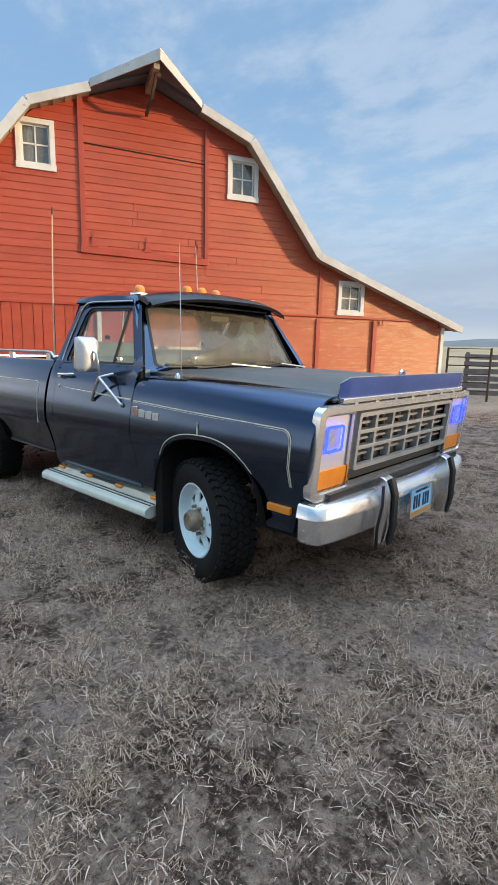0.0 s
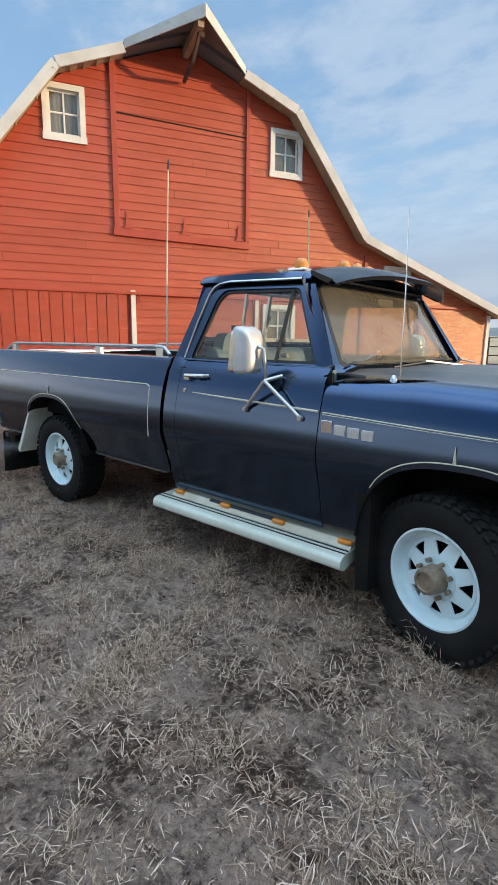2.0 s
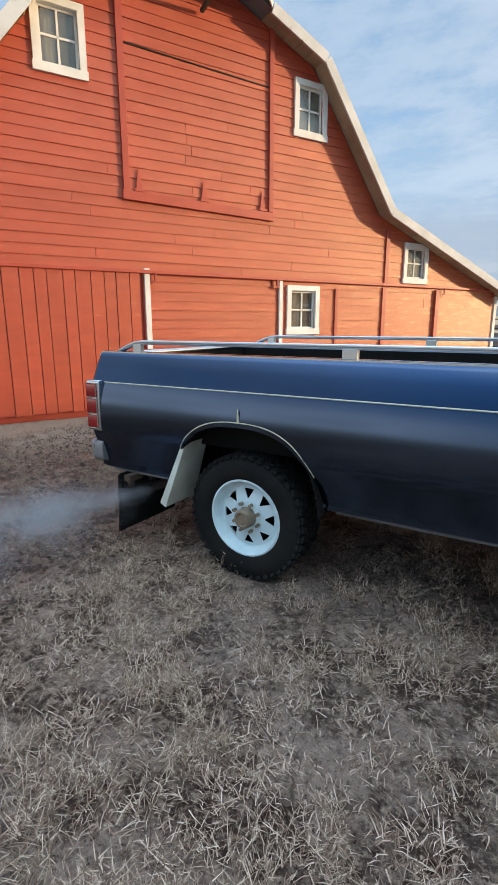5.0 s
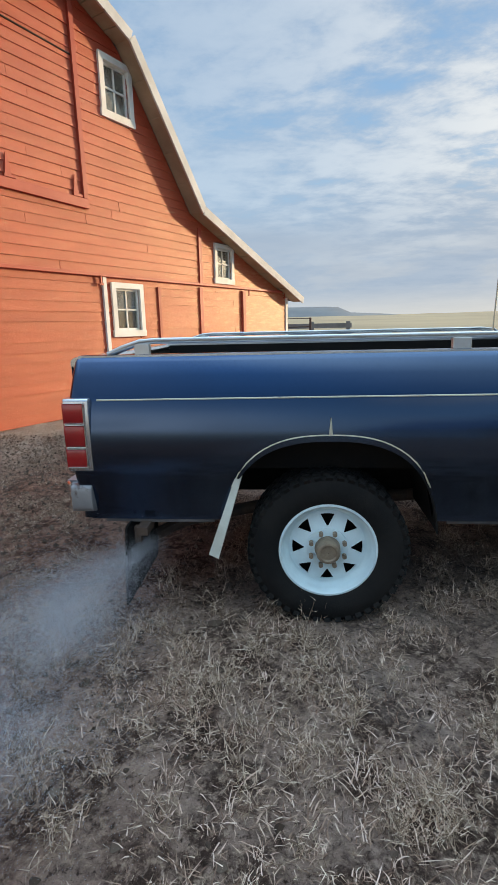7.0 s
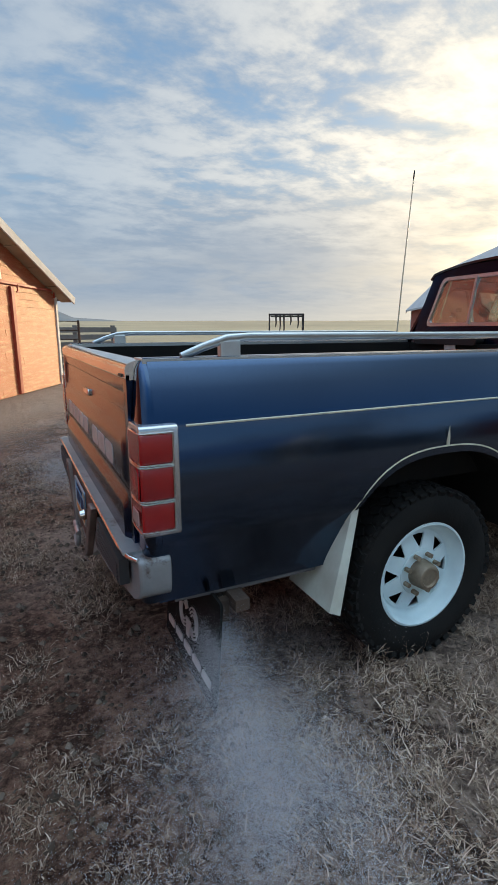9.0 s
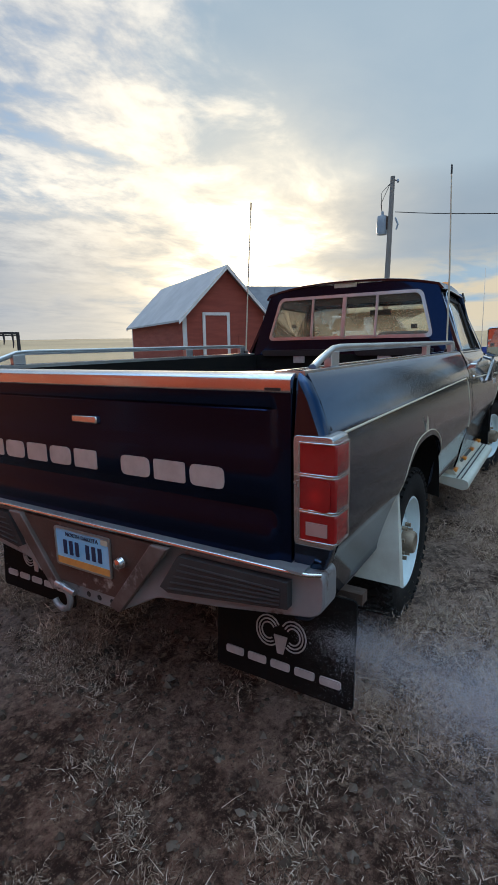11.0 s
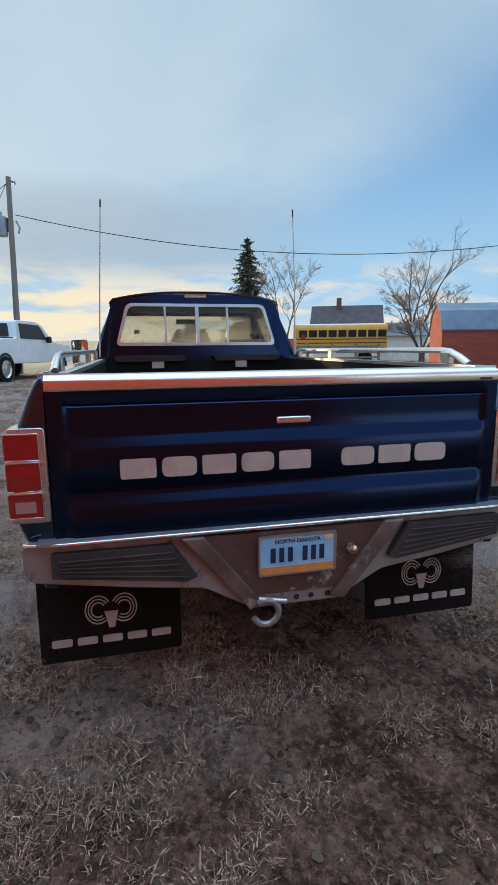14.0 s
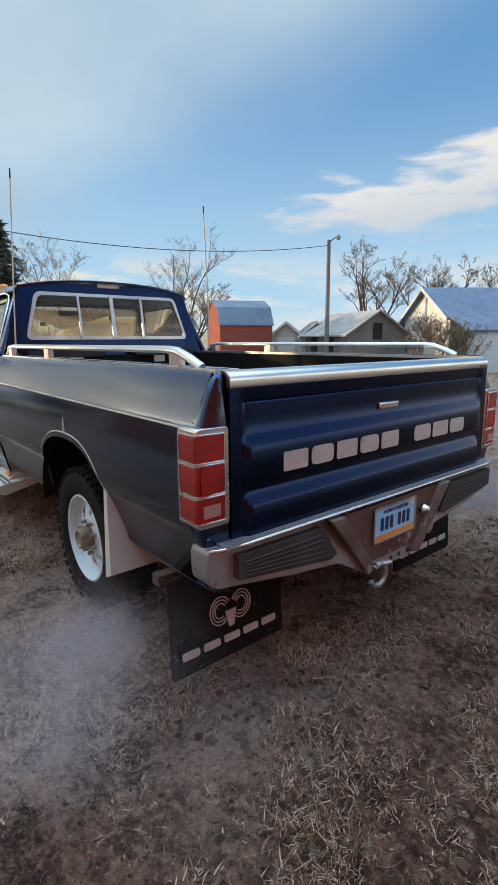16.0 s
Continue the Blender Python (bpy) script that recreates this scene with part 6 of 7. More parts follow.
whl = [(2.32 + 0.06 * math.cos(a), 0.40 + 0.19 * math.sin(a), 1.19 + 0.17 * math.cos(a)) for a in np.linspace(0, 2 * math.pi, 25)]
sw = part("steering_wheel", tb(whl, 0.013, 8), BLACK, truck, "black steering wheel")
part("steering_column", tb([(2.31, 0.40, 1.19), (2.60, 0.40, 1.05)], 0.03, 8), BLACK, sw)
part("rear_view_mirror", bx((2.42, 0.0, 1.635), (0.02, 0.21, 0.052)), CABDARK, truck, "interior mirror", bevel=0.01)
for s in (-1, 1):
    part("hanging_trinket", bx((1.55, s * 0.52, 1.50 if s > 0 else 1.47), (0.012, 0.05, 0.03)), BLACK, truck, bevel=0.006)

# fit of the long body to its wheelbase: the bed runs further forward and the nose stands a little higher
STRETCH = ((0.45, 0.0), (1.2, 0.108), (1.4, 0.12), (1.6, 0.105), (1.9, 0.08), (2.5, 0.055), (2.9, 0.04), (3.3, 0.008), (3.8, 0.0))


def stretched(x):
    """How far a point of the body moves forward."""
    return float(np.interp(x, [a for a, _ in STRETCH], [b for _, b in STRETCH]))


for ob in truck.children_recursive:
    if ob.type == "MESH" and ob.matrix_local.is_identity and not ob.name.startswith(("antenna", "whip")) and ob.parent.name[:5] != "wheel":
        back_wall = ob.name.startswith(("cab_back", "rear_window", "window_divider", "rear_glass", "window_latch", "cargo_lamp"))
        for v in ob.data.vertices:
            x, y, z = v.co
            if z > 1.40 and 1.36 < x < 2.85 and abs(y) < 0.93:
                v.co.z += 0.07 * (z - 1.40) * min(1.0, max(0.0, (2.35 - x) / 0.5))
            if 1.2 < z < 1.5 and 1.45 < x < 2.62:
                v.co.z -= 0.022 * max(0.0, 1 - abs(z - 1.29) / 0.2)
            if x > 2.9 and z > 0.5:
                v.co.z += 0.022 * min(1.0, (x - 2.9) / 0.9)
            v.co.x += stretched(x) - (0.045 if back_wall else 0.0)


# ---- neighbouring buildings ----
def gable_building(name, label, cx, cy_, az, L, W, eave, ridge, wall, roof, trim=None, over=0.25, lap=0.0, gambrel=False, z0=0.0, category="shed"):
    """A pitched-roof building: local x along the ridge, walls with thickness, roof slabs and corner boards."""
    b = thing(name, label, category, pose(cx, cy_, z0, 0, 0, az))
    for s in (-1, 1):
        part("wall", bx((0, s * (W / 2 - 0.05), eave / 2), (L - 0.2, 0.1, eave)), wall, b, smooth=None)
        if gambrel:
            out = [(-W / 2, 0), (W / 2, 0), (W / 2, eave), (W * 0.32, eave + (ridge - eave) * 0.68), (0, ridge - 0.03), (-W * 0.32, eave + (ridge - eave) * 0.68), (-W / 2, eave)]
        else:
            out = [(-W / 2, 0), (W / 2, 0), (W / 2, eave), (0, ridge - 0.03), (-W / 2, eave)]
        part("gable_wall", prism(out, lambda y, z: (s * (L / 2 - 0.1), y, z), lambda y, z: (s * L / 2, y, z)), wall, b, smooth=None)
        if gambrel:
            seg = [((0, ridge), (W * 0.34, eave + (ridge - eave) * 0.68)), ((W * 0.34, eave + (ridge - eave) * 0.68), (W / 2 + 0.06, eave - 0.04))]
        else:
            k = (ridge - eave) / (W / 2)
            seg = [((0, ridge), (W / 2 + over, eave - k * over))]
        for (ya, za), (yb, zb) in seg:
            part("roof", prism([(s * ya, za), (s * yb, zb), (s * yb, zb + 0.07), (s * ya, za + 0.07)], lambda y, z: (-L / 2 - over, y, z), lambda y, z: (L / 2 + over, y, z)), roof, b, smooth=None)
            if trim:
                for e in (-1, 1):
                    part("rake_board", prism([(s * ya, za + 0.075), (s * yb, zb + 0.075), (s * yb, zb - 0.07), (s * ya, za - 0.07)], lambda y, z: (e * (L / 2 + over), y, z), lambda y, z: (e * (L / 2 + over + 0.025), y, z)), trim, b, smooth=None)
        if trim:
            for e in (-1, 1):
                part("corner_board", bx((e * (L / 2 - 0.03), s * (W / 2 + 0.002), eave / 2), (0.11, 0.03, eave)), trim, b, smooth=None)
                part("corner_board", bx((e * (L / 2 + 0.006), s * (W / 2 - 0.05), eave / 2), (0.03, 0.11, eave)), trim, b, smooth=None)
    if lap:
        n = int(eave / lap)
        for k in range(n):
            for s in (-1, 1):
                part("siding_board", prism([(0, 0), (0.02, 0), (0.004, lap), (0, lap)], lambda y, z: (-L / 2 + 0.08, s * (W / 2 + y - 0.002), k * lap + z), lambda y, z: (L / 2 - 0.08, s * (W / 2 + y - 0.002), k * lap + z)), wall, b, smooth=None)
    return b


def put_door(b, c, s, frame_mat, leaf_mat, normal="x", sgn=1):
    """A framed door on a wall face of a building."""
    w, h = s
    if normal == "x":
        place_ = lambda a, d, z: (c[0] + sgn * d, c[1] + a, z)
    else:
        place_ = lambda a, d, z: (c[0] + a, c[1] + sgn * d, z)
    f = part("door", prism([(-w / 2, 0.05), (w / 2, 0.05), (w / 2, h), (-w / 2, h)], lambda a, z: place_(a, 0.0, c[2] + z), lambda a, z: place_(a, 0.03, c[2] + z)), leaf_mat, b, smooth=None)
    for o in ([(-w / 2 - 0.1, 0), (-w / 2, 0), (-w / 2, h), (-w / 2 - 0.1, h)], [(w / 2, 0), (w / 2 + 0.1, 0), (w / 2 + 0.1, h), (w / 2, h)], [(-w / 2 - 0.1, h), (w / 2 + 0.1, h), (w / 2 + 0.1, h + 0.1), (-w / 2 - 0.1, h + 0.1)]):
        part("door_casing", prism(o, lambda a, z: place_(a, 0.0, c[2] + z), lambda a, z: place_(a, 0.05, c[2] + z)), frame_mat, f, smooth=None)
    return f


# red granary, gable towards the yard
gran = gable_building("granary", "small red granary with white trim and grey roof", 14.5, 11.65, 57.1, 7.5, 3.1, 2.35, 3.93, SHED_RED, TIN, WHITE, 0.22, 0.16)
put_door(gran, (-3.75, 0.38, 0), (0.80, 2.35), WHITE, SHED_RED, "x", -1)
part("hatch", bx((-3.775, -0.75, 1.35), (0.03, 0.62, 0.65)), SHED_RED, gran, smooth=None, bevel=0.01)
# red garage behind it
gar = gable_building("garage", "red garage with grey shingle roof and pale doors", 23.0, 12.1, 137.4, 6.0, 5.2, 2.45, 4.37, SHED_RED, SHINGLE, WHITE, 0.3)
for x, w in ((-1.55, 2.0), (1.2, 2.0)):
    put_door(gar, (x, 2.6, 0), (w, 2.05), WHITE, CREAM, "y", 1)
part("roof_patch", bx((-1.9, 1.55, 3.30), (0.4, 0.3, 0.02), Matrix.Rotation(0.0, 4, "X")), TIN, gar, smooth=None)
# house far behind the bus
hs = gable_building("farmhouse", "white farmhouse with dark hip roof and chimney", 47.1, -21.5, 66, 6.4, 7.0, 3.0, 5.5, WHITE, DARK_ROOF, None, 0.4, category="house")
part("chimney", bx((0.8, 0.4, 5.6), (0.5, 0.5, 1.4)), material("brick chimney", (0.22, 0.09, 0.06), (0.16, 0.07, 0.05), 5.0, 0.9), hs, smooth=None)
for x in (-2, 1.2):
    part("window", bx((x, 3.51, 1.7), (0.9, 0.04, 1.2)), DARKIN, hs, smooth=None)
gable_building("house_annex", "low white annex beside the farmhouse", 44.8, -26.4, 66, 4.6, 4.5, 2.5, 3.7, WHITE, SHINGLE, None, 0.3, category="house")
# gambrel shed with blue grey roof
gable_building("gambrel_shed", "small red gambrel shed with blue-grey roof", 20.3, -16.3, 70, 3.0, 2.6, 2.15, 3.45, SHED_RED, SHED_ROOF, None, 0.06, gambrel=True)
# two little white sheds
for x, y, az in ((20.4, -20.2, -47), (19.2, -21.2, -40)):
    w = gable_building("white_shed", "small white shed with grey roof", x, y, az, 3.2, 2.0, 1.55, 2.35, CREAM, SHINGLE, WHITE, 0.15)
    put_door(w, (-1.6, 0, 0), (0.8, 1.4), WHITE, WHITE, "x", -1)
# grey cabin
cab_ = gable_building("old_cabin", "unpainted grey cabin with pale weathered roof", 15.4, -20.3, 160, 4.6, 3.4, 1.65, 2.72, GREYWOOD, material("weathered pale roof", (0.36, 0.35, 0.32), (0.26, 0.25, 0.23), 1.2, 0.9, bump=0.4, bscale=15), None, 0.25, 0.14)
part("loft_hatch", bx((2.33, 0.0, 1.75), (0.04, 0.5, 0.8)), DARKIN, cab_, smooth=None)
for x in (-1.2, 0.6):
    part("window", bx((x, -1.73, 1.1), (0.7, 0.04, 0.8)), DARKIN, cab_, smooth=None)
# white house with blue roof
bh = gable_building("blue_roof_house", "white house with blue shingle roof and lean-to porch", 8.8, -23.6, 55, 8.0, 5.0, 2.3, 3.65, PALEWALL, BLUE_ROOF, WHITE, 0.3, category="house")
part("porch_roof", prism([(2.3, 2.42), (4.3, 1.62), (4.3, 1.70), (2.3, 2.50)], lambda y, z: (-4.2, -y, z), lambda y, z: (4.2, -y, z)), BLUE_ROOF, bh, smooth=None)
part("porch_roof", prism([(2.3, 2.42), (4.3, 1.62), (4.3, 1.70), (2.3, 2.50)], lambda y, z: (-4.2, y, z), lambda y, z: (4.2, y, z)), BLUE_ROOF, bh, smooth=None)
part("porch_wall", bx((0, 4.15, 0.8), (8.0, 0.1, 1.6)), PALEWALL, bh, smooth=None)

# ---- utility poles and wire ----
def pole(x, y, h, label, lean=0.0):
    p = thing("utility_pole", label, "pole", pose(x, y, 0))
    part("post", cy((0, lean, -0.1), (0, 0, h), 0.13, 0.09, 12), GREYWOOD, p)
    return p


p1 = pole(18.96, 4.73, 7.75, "grey wooden utility pole with blue-grey transformer", 0.22)
tr = part("transformer", lathe([(0.001, 5.62), (0.19, 5.64), (0.21, 5.75), (0.21, 6.25), (0.19, 6.34), (0.06, 6.38), (0.05, 6.52), (0.001, 6.53)], "Z", 20, (0.08, 0.40, 0.0)), CERAMIC, p1, "blue-grey can transformer", smooth=40)
part("bracket", bx((0.03, 0.18, 6.05), (0.08, 0.3, 0.5)), RUSTY, p1, smooth=None)
part("arm", tb([(0, 0, 7.6), (0.02, -0.12, 7.6), (0.02, -0.2, 7.55)], 0.025, 6), RUSTY, p1)
part("insulator", lathe([(0.03, 0), (0.05, 0.06), (0.03, 0.12), (0.001, 0.14)], "Z", 12, (0.02, -0.2, 7.5)), CERAMIC, p1)
for z0 in (6.9, 6.5):
    part("jumper", tb([(0, 0.1, 7.5), (0.0, 0.45, z0 + 0.3), (0.06, 0.42, 6.5)], 0.012, 5), BLACK, p1)
part("cutout", tb([(0.0, -0.15, 6.2), (0.0, -0.26, 5.95), (0.0, -0.20, 5.75)], 0.035, 6), CERAMIC, p1)
p2 = pole(15.2, -17.95, 6.15, "grey wooden yard pole with a lamp arm")
part("lamp_arm", tb([(0, 0, 6.0), (0.0, -0.25, 6.2), (-0.1, -0.5, 6.35)], 0.025, 6), RUSTY, p2)
part("yard_lamp", lathe([(0.03, 0.16), (0.10, 0.10), (0.13, 0.0), (0.09, -0.12), (0.001, -0.14)], "Z", 14, (-0.12, -0.54, 6.32)), CERAMIC, p2)
pts = []
for k in range(25):
    t = k / 24
    pts.append((18.96 + (15.2 - 18.96) * t, 4.6 + (-17.95 - 4.6) * t, 6.42 + (5.9 - 6.42) * t - 1.12 * 4 * t * (1 - t)))
tagged(part("power_line", tb(pts, 0.016, 5), BLACK, None), "black sagging service cable between the poles", "cable")

# ---- trees ----
def bare_tree(name, label, x, y, h, seed, trunk=0.16, stems=3, lean=0.5, depth=4):
    """A leafless tree: a short bole, curving limbs and twigs that leave them along their length."""
    random.seed(seed)
    t = thing(name, label, "tree", pose(x, y, 0))
    bt, bc = bmesh.new(), bmesh.new()

    def limb(p, dr, ln, r, lv):
        n = (1, 2, 3, 5, 6)[lv]
        pts, rs, q, d2 = [p], [r], p.copy(), dr.copy()
        for k in range(n):
            d2 = (d2 + Vector((random.uniform(-1, 1), random.uniform(-1, 1), random.uniform(-0.55, 0.85))) * (0.16 if lv > 2 else 0.26)).normalized()
            q = q + d2 * (ln / n)
            pts.append(q.copy())
            rs.append(r * (1 - 0.78 * (k + 1) / n))
        rs = [max(v, 0.006) for v in rs]
        tube(bt if lv >= 3 else bc, pts, rs, (3, 3, 3, 5, 6)[lv])
        if lv == 0:
            return
        for k in range((0, 4, 5, 7, 7)[lv]):
            f = random.uniform(0.22 if lv < 3 else 0.30, 1.0) * n
            i = min(int(f), n - 1)
            at = pts[i].lerp(pts[i + 1], f - i)
            along = (pts[i + 1] - pts[i]).normalized()
            a = random.uniform(0, 2 * math.pi)
            side = Vector((math.cos(a), math.sin(a), random.uniform(-0.25, 0.75)))
            nd = (along * random.uniform(0.5, 1.0) + side * random.uniform(0.55, 0.95)).normalized()
            limb(at, nd, ln * random.uniform(0.34, 0.58) * (1.15 - 0.45 * f / n), max(rs[i] * 0.6, 0.006), lv - 1)

    bole = h * random.uniform(0.10, 0.16) if stems < 5 else 0.0
    if bole:
        tube(bt, [(0, 0, -0.1), (0.02, 0, bole * 0.5), (0.03, 0.02, bole)], [trunk * 1.45, trunk * 1.2, trunk * 1.1], 8)
    turn = random.uniform(0, 6.28)
    for k in range(stems):
        a = turn + 6.28 * k / stems + random.uniform(-0.5, 0.5)
        out = lean * random.uniform(0.35, 1.25)
        limb(Vector((0.02, 0.0, bole * 0.92)), Vector((math.cos(a) * out, math.sin(a) * out, 1)).normalized(), (h - bole) * random.uniform(0.66, 0.92), trunk * random.uniform(0.6, 0.9), depth)
    part("trunk", bt, BARK, t, "bare grey trunk and limbs")
    tagged(part("crown", bc, TWIG, t, "fine leafless twigs"), kind="stuff")
    return t


bare_tree("bare_tree", "large leafless cottonwood behind the cabin", 18.2, -25.4, 7.0, 3, 0.17, 3, 0.65)
bare_tree("bare_tree", "dark leafless tree behind the blue-roofed house", 17.4, -31.4, 7.0, 11, 0.17, 4, 0.6)
bare_tree("bare_tree", "pale leafless tree behind the blue-roofed house", 13.6, -30.0, 6.1, 19, 0.15, 3, 0.6)
bare_tree("bare_tree", "leafless tree behind the farmhouse", 50.0, -31.0, 12.5, 23, 0.22, 3, 0.6)
bare_tree("bare_tree", "slim leafless tree beside the spruce", 39.5, -12.4, 9.0, 29, 0.12, 2, 0.35)
bare_tree("bare_tree", "leafless yard tree near the gambrel shed", 32.0, -21.0, 5.6, 37, 0.12, 3, 0.5)
bare_tree("bare_tree", "leafless yard tree near the bus", 36.5, -24.0, 6.8, 43, 0.13, 4, 0.6)
for x, y, sd in ((8.4, -17.3, 51), (7.7, -17.6, 57), (9.0, -17.0, 61), (9.7, -17.8, 67)):
    bare_tree("bare_bush", "leafless tangled bush by the cabin", x, y, 2.2, sd, 0.03, 6, 0.5, 3)


def spruce(x, y, h, r, seed, label, ragged=0.25):
    random.seed(seed)
    t = thing("spruce_tree", label, "tree", pose(x, y, 0))
    part("trunk", cy((0, 0, -0.1), (0, 0, h * 0.97), h * 0.018, 0.01, 8), BARK, t)
    vs, fs = [], []
    z = h * 0.08
    while z < h * 0.985:
        f = 1 - z / h
        n = 5 + int(9 * f)
        for k in range(n):
            a = random.uniform(0, 2 * math.pi)
            ln = r * (f ** 0.62) * random.uniform(1 - ragged * 1.6, 1 + ragged) + 0.08
            steps = 3 + int(ln / 0.16)
            for j in range(steps):
                u = (j + 0.6) / steps
                c = Vector((math.cos(a) * ln * u, math.sin(a) * ln * u, z - 0.30 * ln * u + 0.12 * ln * u * u + random.uniform(-0.06, 0.06)))
                for q in range(4):
                    d1 = Vector((random.uniform(-1, 1), random.uniform(-1, 1), random.uniform(-0.9, 0.3))).normalized() * random.uniform(0.16, 0.36)
                    d2 = Vector((random.uniform(-1, 1), random.uniform(-1, 1), random.uniform(-0.6, 0.3))).normalized() * random.uniform(0.05, 0.11)
                    i = len(vs)
                    vs += [tuple(c - d2), tuple(c + d1), tuple(c + d2)]
                    fs.append((i, i + 1, i + 2))
        z += h * 0.020
    me = bpy.data.meshes.new("crown")
    me.from_pydata(vs, [], fs)
    me.materials.append(NEEDLE)
    c = new("crown", me)
    c.parent = t
    tagged(c, "dark ragged needle clumps", kind="stuff")
    return t


spruce(39.9, -9.35, 10.4, 2.55, 5, "tall dark spruce with ragged branches", 0.30)
spruce(40.5, -4.4, 3.6, 1.3, 6, "low dark evergreen behind the fence")
spruce(41.0, -5.6, 3.0, 0.8, 7, "small dark evergreen behind the fence")
spruce(42.0, -3.6, 3.0, 1.1, 8, "low bushy evergreen behind the fence")


# ---- fence, gate, frame stand ----
fence = thing("rail_fence", "weathered wooden rail fence across the yard", "fence", pose(30.0, -2.0, 0.1, 0, 0, -85))
for k in range(9):
    part("post", bx((k * 1.9, 0, 0.7), (0.14, 0.14, 1.5 + 0.1 * (k % 3))), GREYWOOD, fence, smooth=None)
    if k < 8:
        for z in (0.5, 0.9, 1.28):
            part("rail", bx((k * 1.9 + 0.95, -0.08, z + 0.02 * (k % 2)), (1.95, 0.05, 0.13)), GREYWOOD, fence, smooth=None)
gate = thing("pipe_gate", "rusty steel pipe gate beside the barn", "gate", pose(-0.62, 12.95, 0, 0, 0, 22))
for x, hh in ((0.0, 1.62), (1.22, 1.62)):
    part("post", cy((x, 0, -0.05), (x, 0, hh), 0.035, None, 10), RUSTY, gate)
for k in range(6):
    z = 0.32 + 0.255 * k
    part("bar", cy((0, 0, z), (1.22, 0, z), 0.018 if k < 5 else 0.012, None, 8), RUSTY, gate)
pan = thing("fence_panel", "grey board corral panel behind the gate", "fence", pose(-0.4, 15.0, 0, 0, 0, 25))
for k in range(6):
    part("board", bx((1.2, 0, 0.15 + 0.24 * k), (3.2, 0.03, 0.17)), GREYWOOD, pan, smooth=None)
for x in (-0.3, 1.2, 2.7):
    part("post", bx((x, 0.07, 0.75), (0.12, 0.1, 1.5)), GREYWOOD, pan, smooth=None)
stand = thing("steel_stand", "black steel frame stand with hanging straps", "stand", pose(10.77, 19.2, 0, 0, 0, -28))
for x in (-0.80, 0.80):
    for y in (-0.3, 0.3):
        part("leg", bx((x, y, 1.02), (0.07, 0.07, 2.06)), BLACKSTEEL, stand, smooth=None)
for y in (-0.3, 0.3):
    part("top_rail", bx((0, y, 2.04), (1.67, 0.07, 0.08)), BLACKSTEEL, stand, smooth=None)
for k, (x, ln) in enumerate(((-0.5, 0.55), (-0.3, 0.75), (-0.12, 0.95), (0.2, 0.45), (0.55, 0.6))):
    part("hanging_strap", tb([(x, -0.3, 2.0), (x + 0.02, -0.3, 2.0 - ln * 0.6), (x - 0.01, -0.3, 2.0 - ln)], [0.05, 0.04, 0.02], 5), BLACKSTEEL, stand)
part("cross_plank", bx((0, 0, 1.95), (1.5, 0.5, 0.05)), BLACKSTEEL, stand, smooth=None)

# ---- school bus ----
bus = thing("school_bus", "yellow school bus with black window line", "bus", pose(37.6, -16.2, 0.25, 0, 0, 72))
part("body", prism(rounded([(-1.15, 0.6), (1.15, 0.6), (1.15, 2.55), (0.95, 2.95), (-0.95, 2.95), (-1.15, 2.55)], 0.15, 4), lambda y, z: (-4.2, y, z), lambda y, z: (3.4, y, z)), BUSYELLOW, bus, smooth=40)
part("roof_cap", prism(rounded([(-1.0, 2.80), (1.0, 2.80), (0.85, 3.0), (-0.85, 3.0)], 0.08, 4), lambda y, z: (-4.1, y, z), lambda y, z: (3.3, y, z)), WHITECAR, bus, "white roof", smooth=40)
part("bonnet", prism(rounded([(-1.0, 0.6), (1.0, 0.6), (0.95, 1.55), (-0.95, 1.55)], 0.15, 4), lambda y, z: (3.4, y, z), lambda y, z: (4.9, y, z * 0.95)), BUSYELLOW, bus, smooth=40)
for k in range(9):
    for s in (-1, 1):
        part("window", bx((-3.8 + 0.8 * k, s * 1.152, 2.2), (0.66, 0.02, 0.56)), DARKIN, bus, smooth=None)
for z in (1.05, 1.45, 1.75):
    for s in (-1, 1):
        part("rub_rail", bx((-0.4, s * 1.158, z), (7.5, 0.03, 0.07)), BLACK, bus, smooth=None)
for x in (-2.6, 3.6):
    for s in (-1, 1):
        part("wheel", lathe([(0.15, 0.0), (0.45, 0.02), (0.48, 0.1), (0.48, 0.2), (0.3, 0.26)], "Y", 20, (x, s * 1.0 - 0.13, 0.25)), RUBBER, bus)
part("stop_sign", lathe([(0.001, 0.0), (0.22, 0.0), (0.22, 0.02), (0.001, 0.02)], "Y", 8, (2.6, 1.18, 1.9)), REDLENS, bus)

# ---- parked modern pickup ----
tx = thing("parked_pickup", "white modern pickup with dark tailgate, parked in the yard", "pickup truck", pose(15.78, 4.65, 0.40, 0, 0, -19.0))
half = rounded([(-2.7, 0.55), (2.75, 0.50), (2.8, 0.95), (2.6, 1.14), (1.35, 1.22), (0.75, 1.80), (0.4, 1.90), (-0.85, 1.90), (-1.0, 1.32), (-2.7, 1.30)], 0.10, 4)
part("body", prism(half, lambda x, z: (x, -0.98 + 0.16 * max(0, z - 1.2), z), lambda x, z: (x, 0.98 - 0.16 * max(0, z - 1.2), z)), WHITECAR, tx, "white painted body", smooth=40, bevel=0.03)
part("tailgate", bx((-2.73, 0, 0.98), (0.05, 1.6, 0.60)), BLACKSTEEL, tx, "dark tailgate", bevel=0.02)
part("tonneau", bx((-1.85, 0, 1.33), (1.65, 1.75, 0.06)), BLACK, tx, smooth=None, bevel=0.02)
part("rear_bumper", bx((-2.80, 0, 0.58), (0.14, 1.9, 0.2)), CHROME, tx, smooth=None, bevel=0.03)
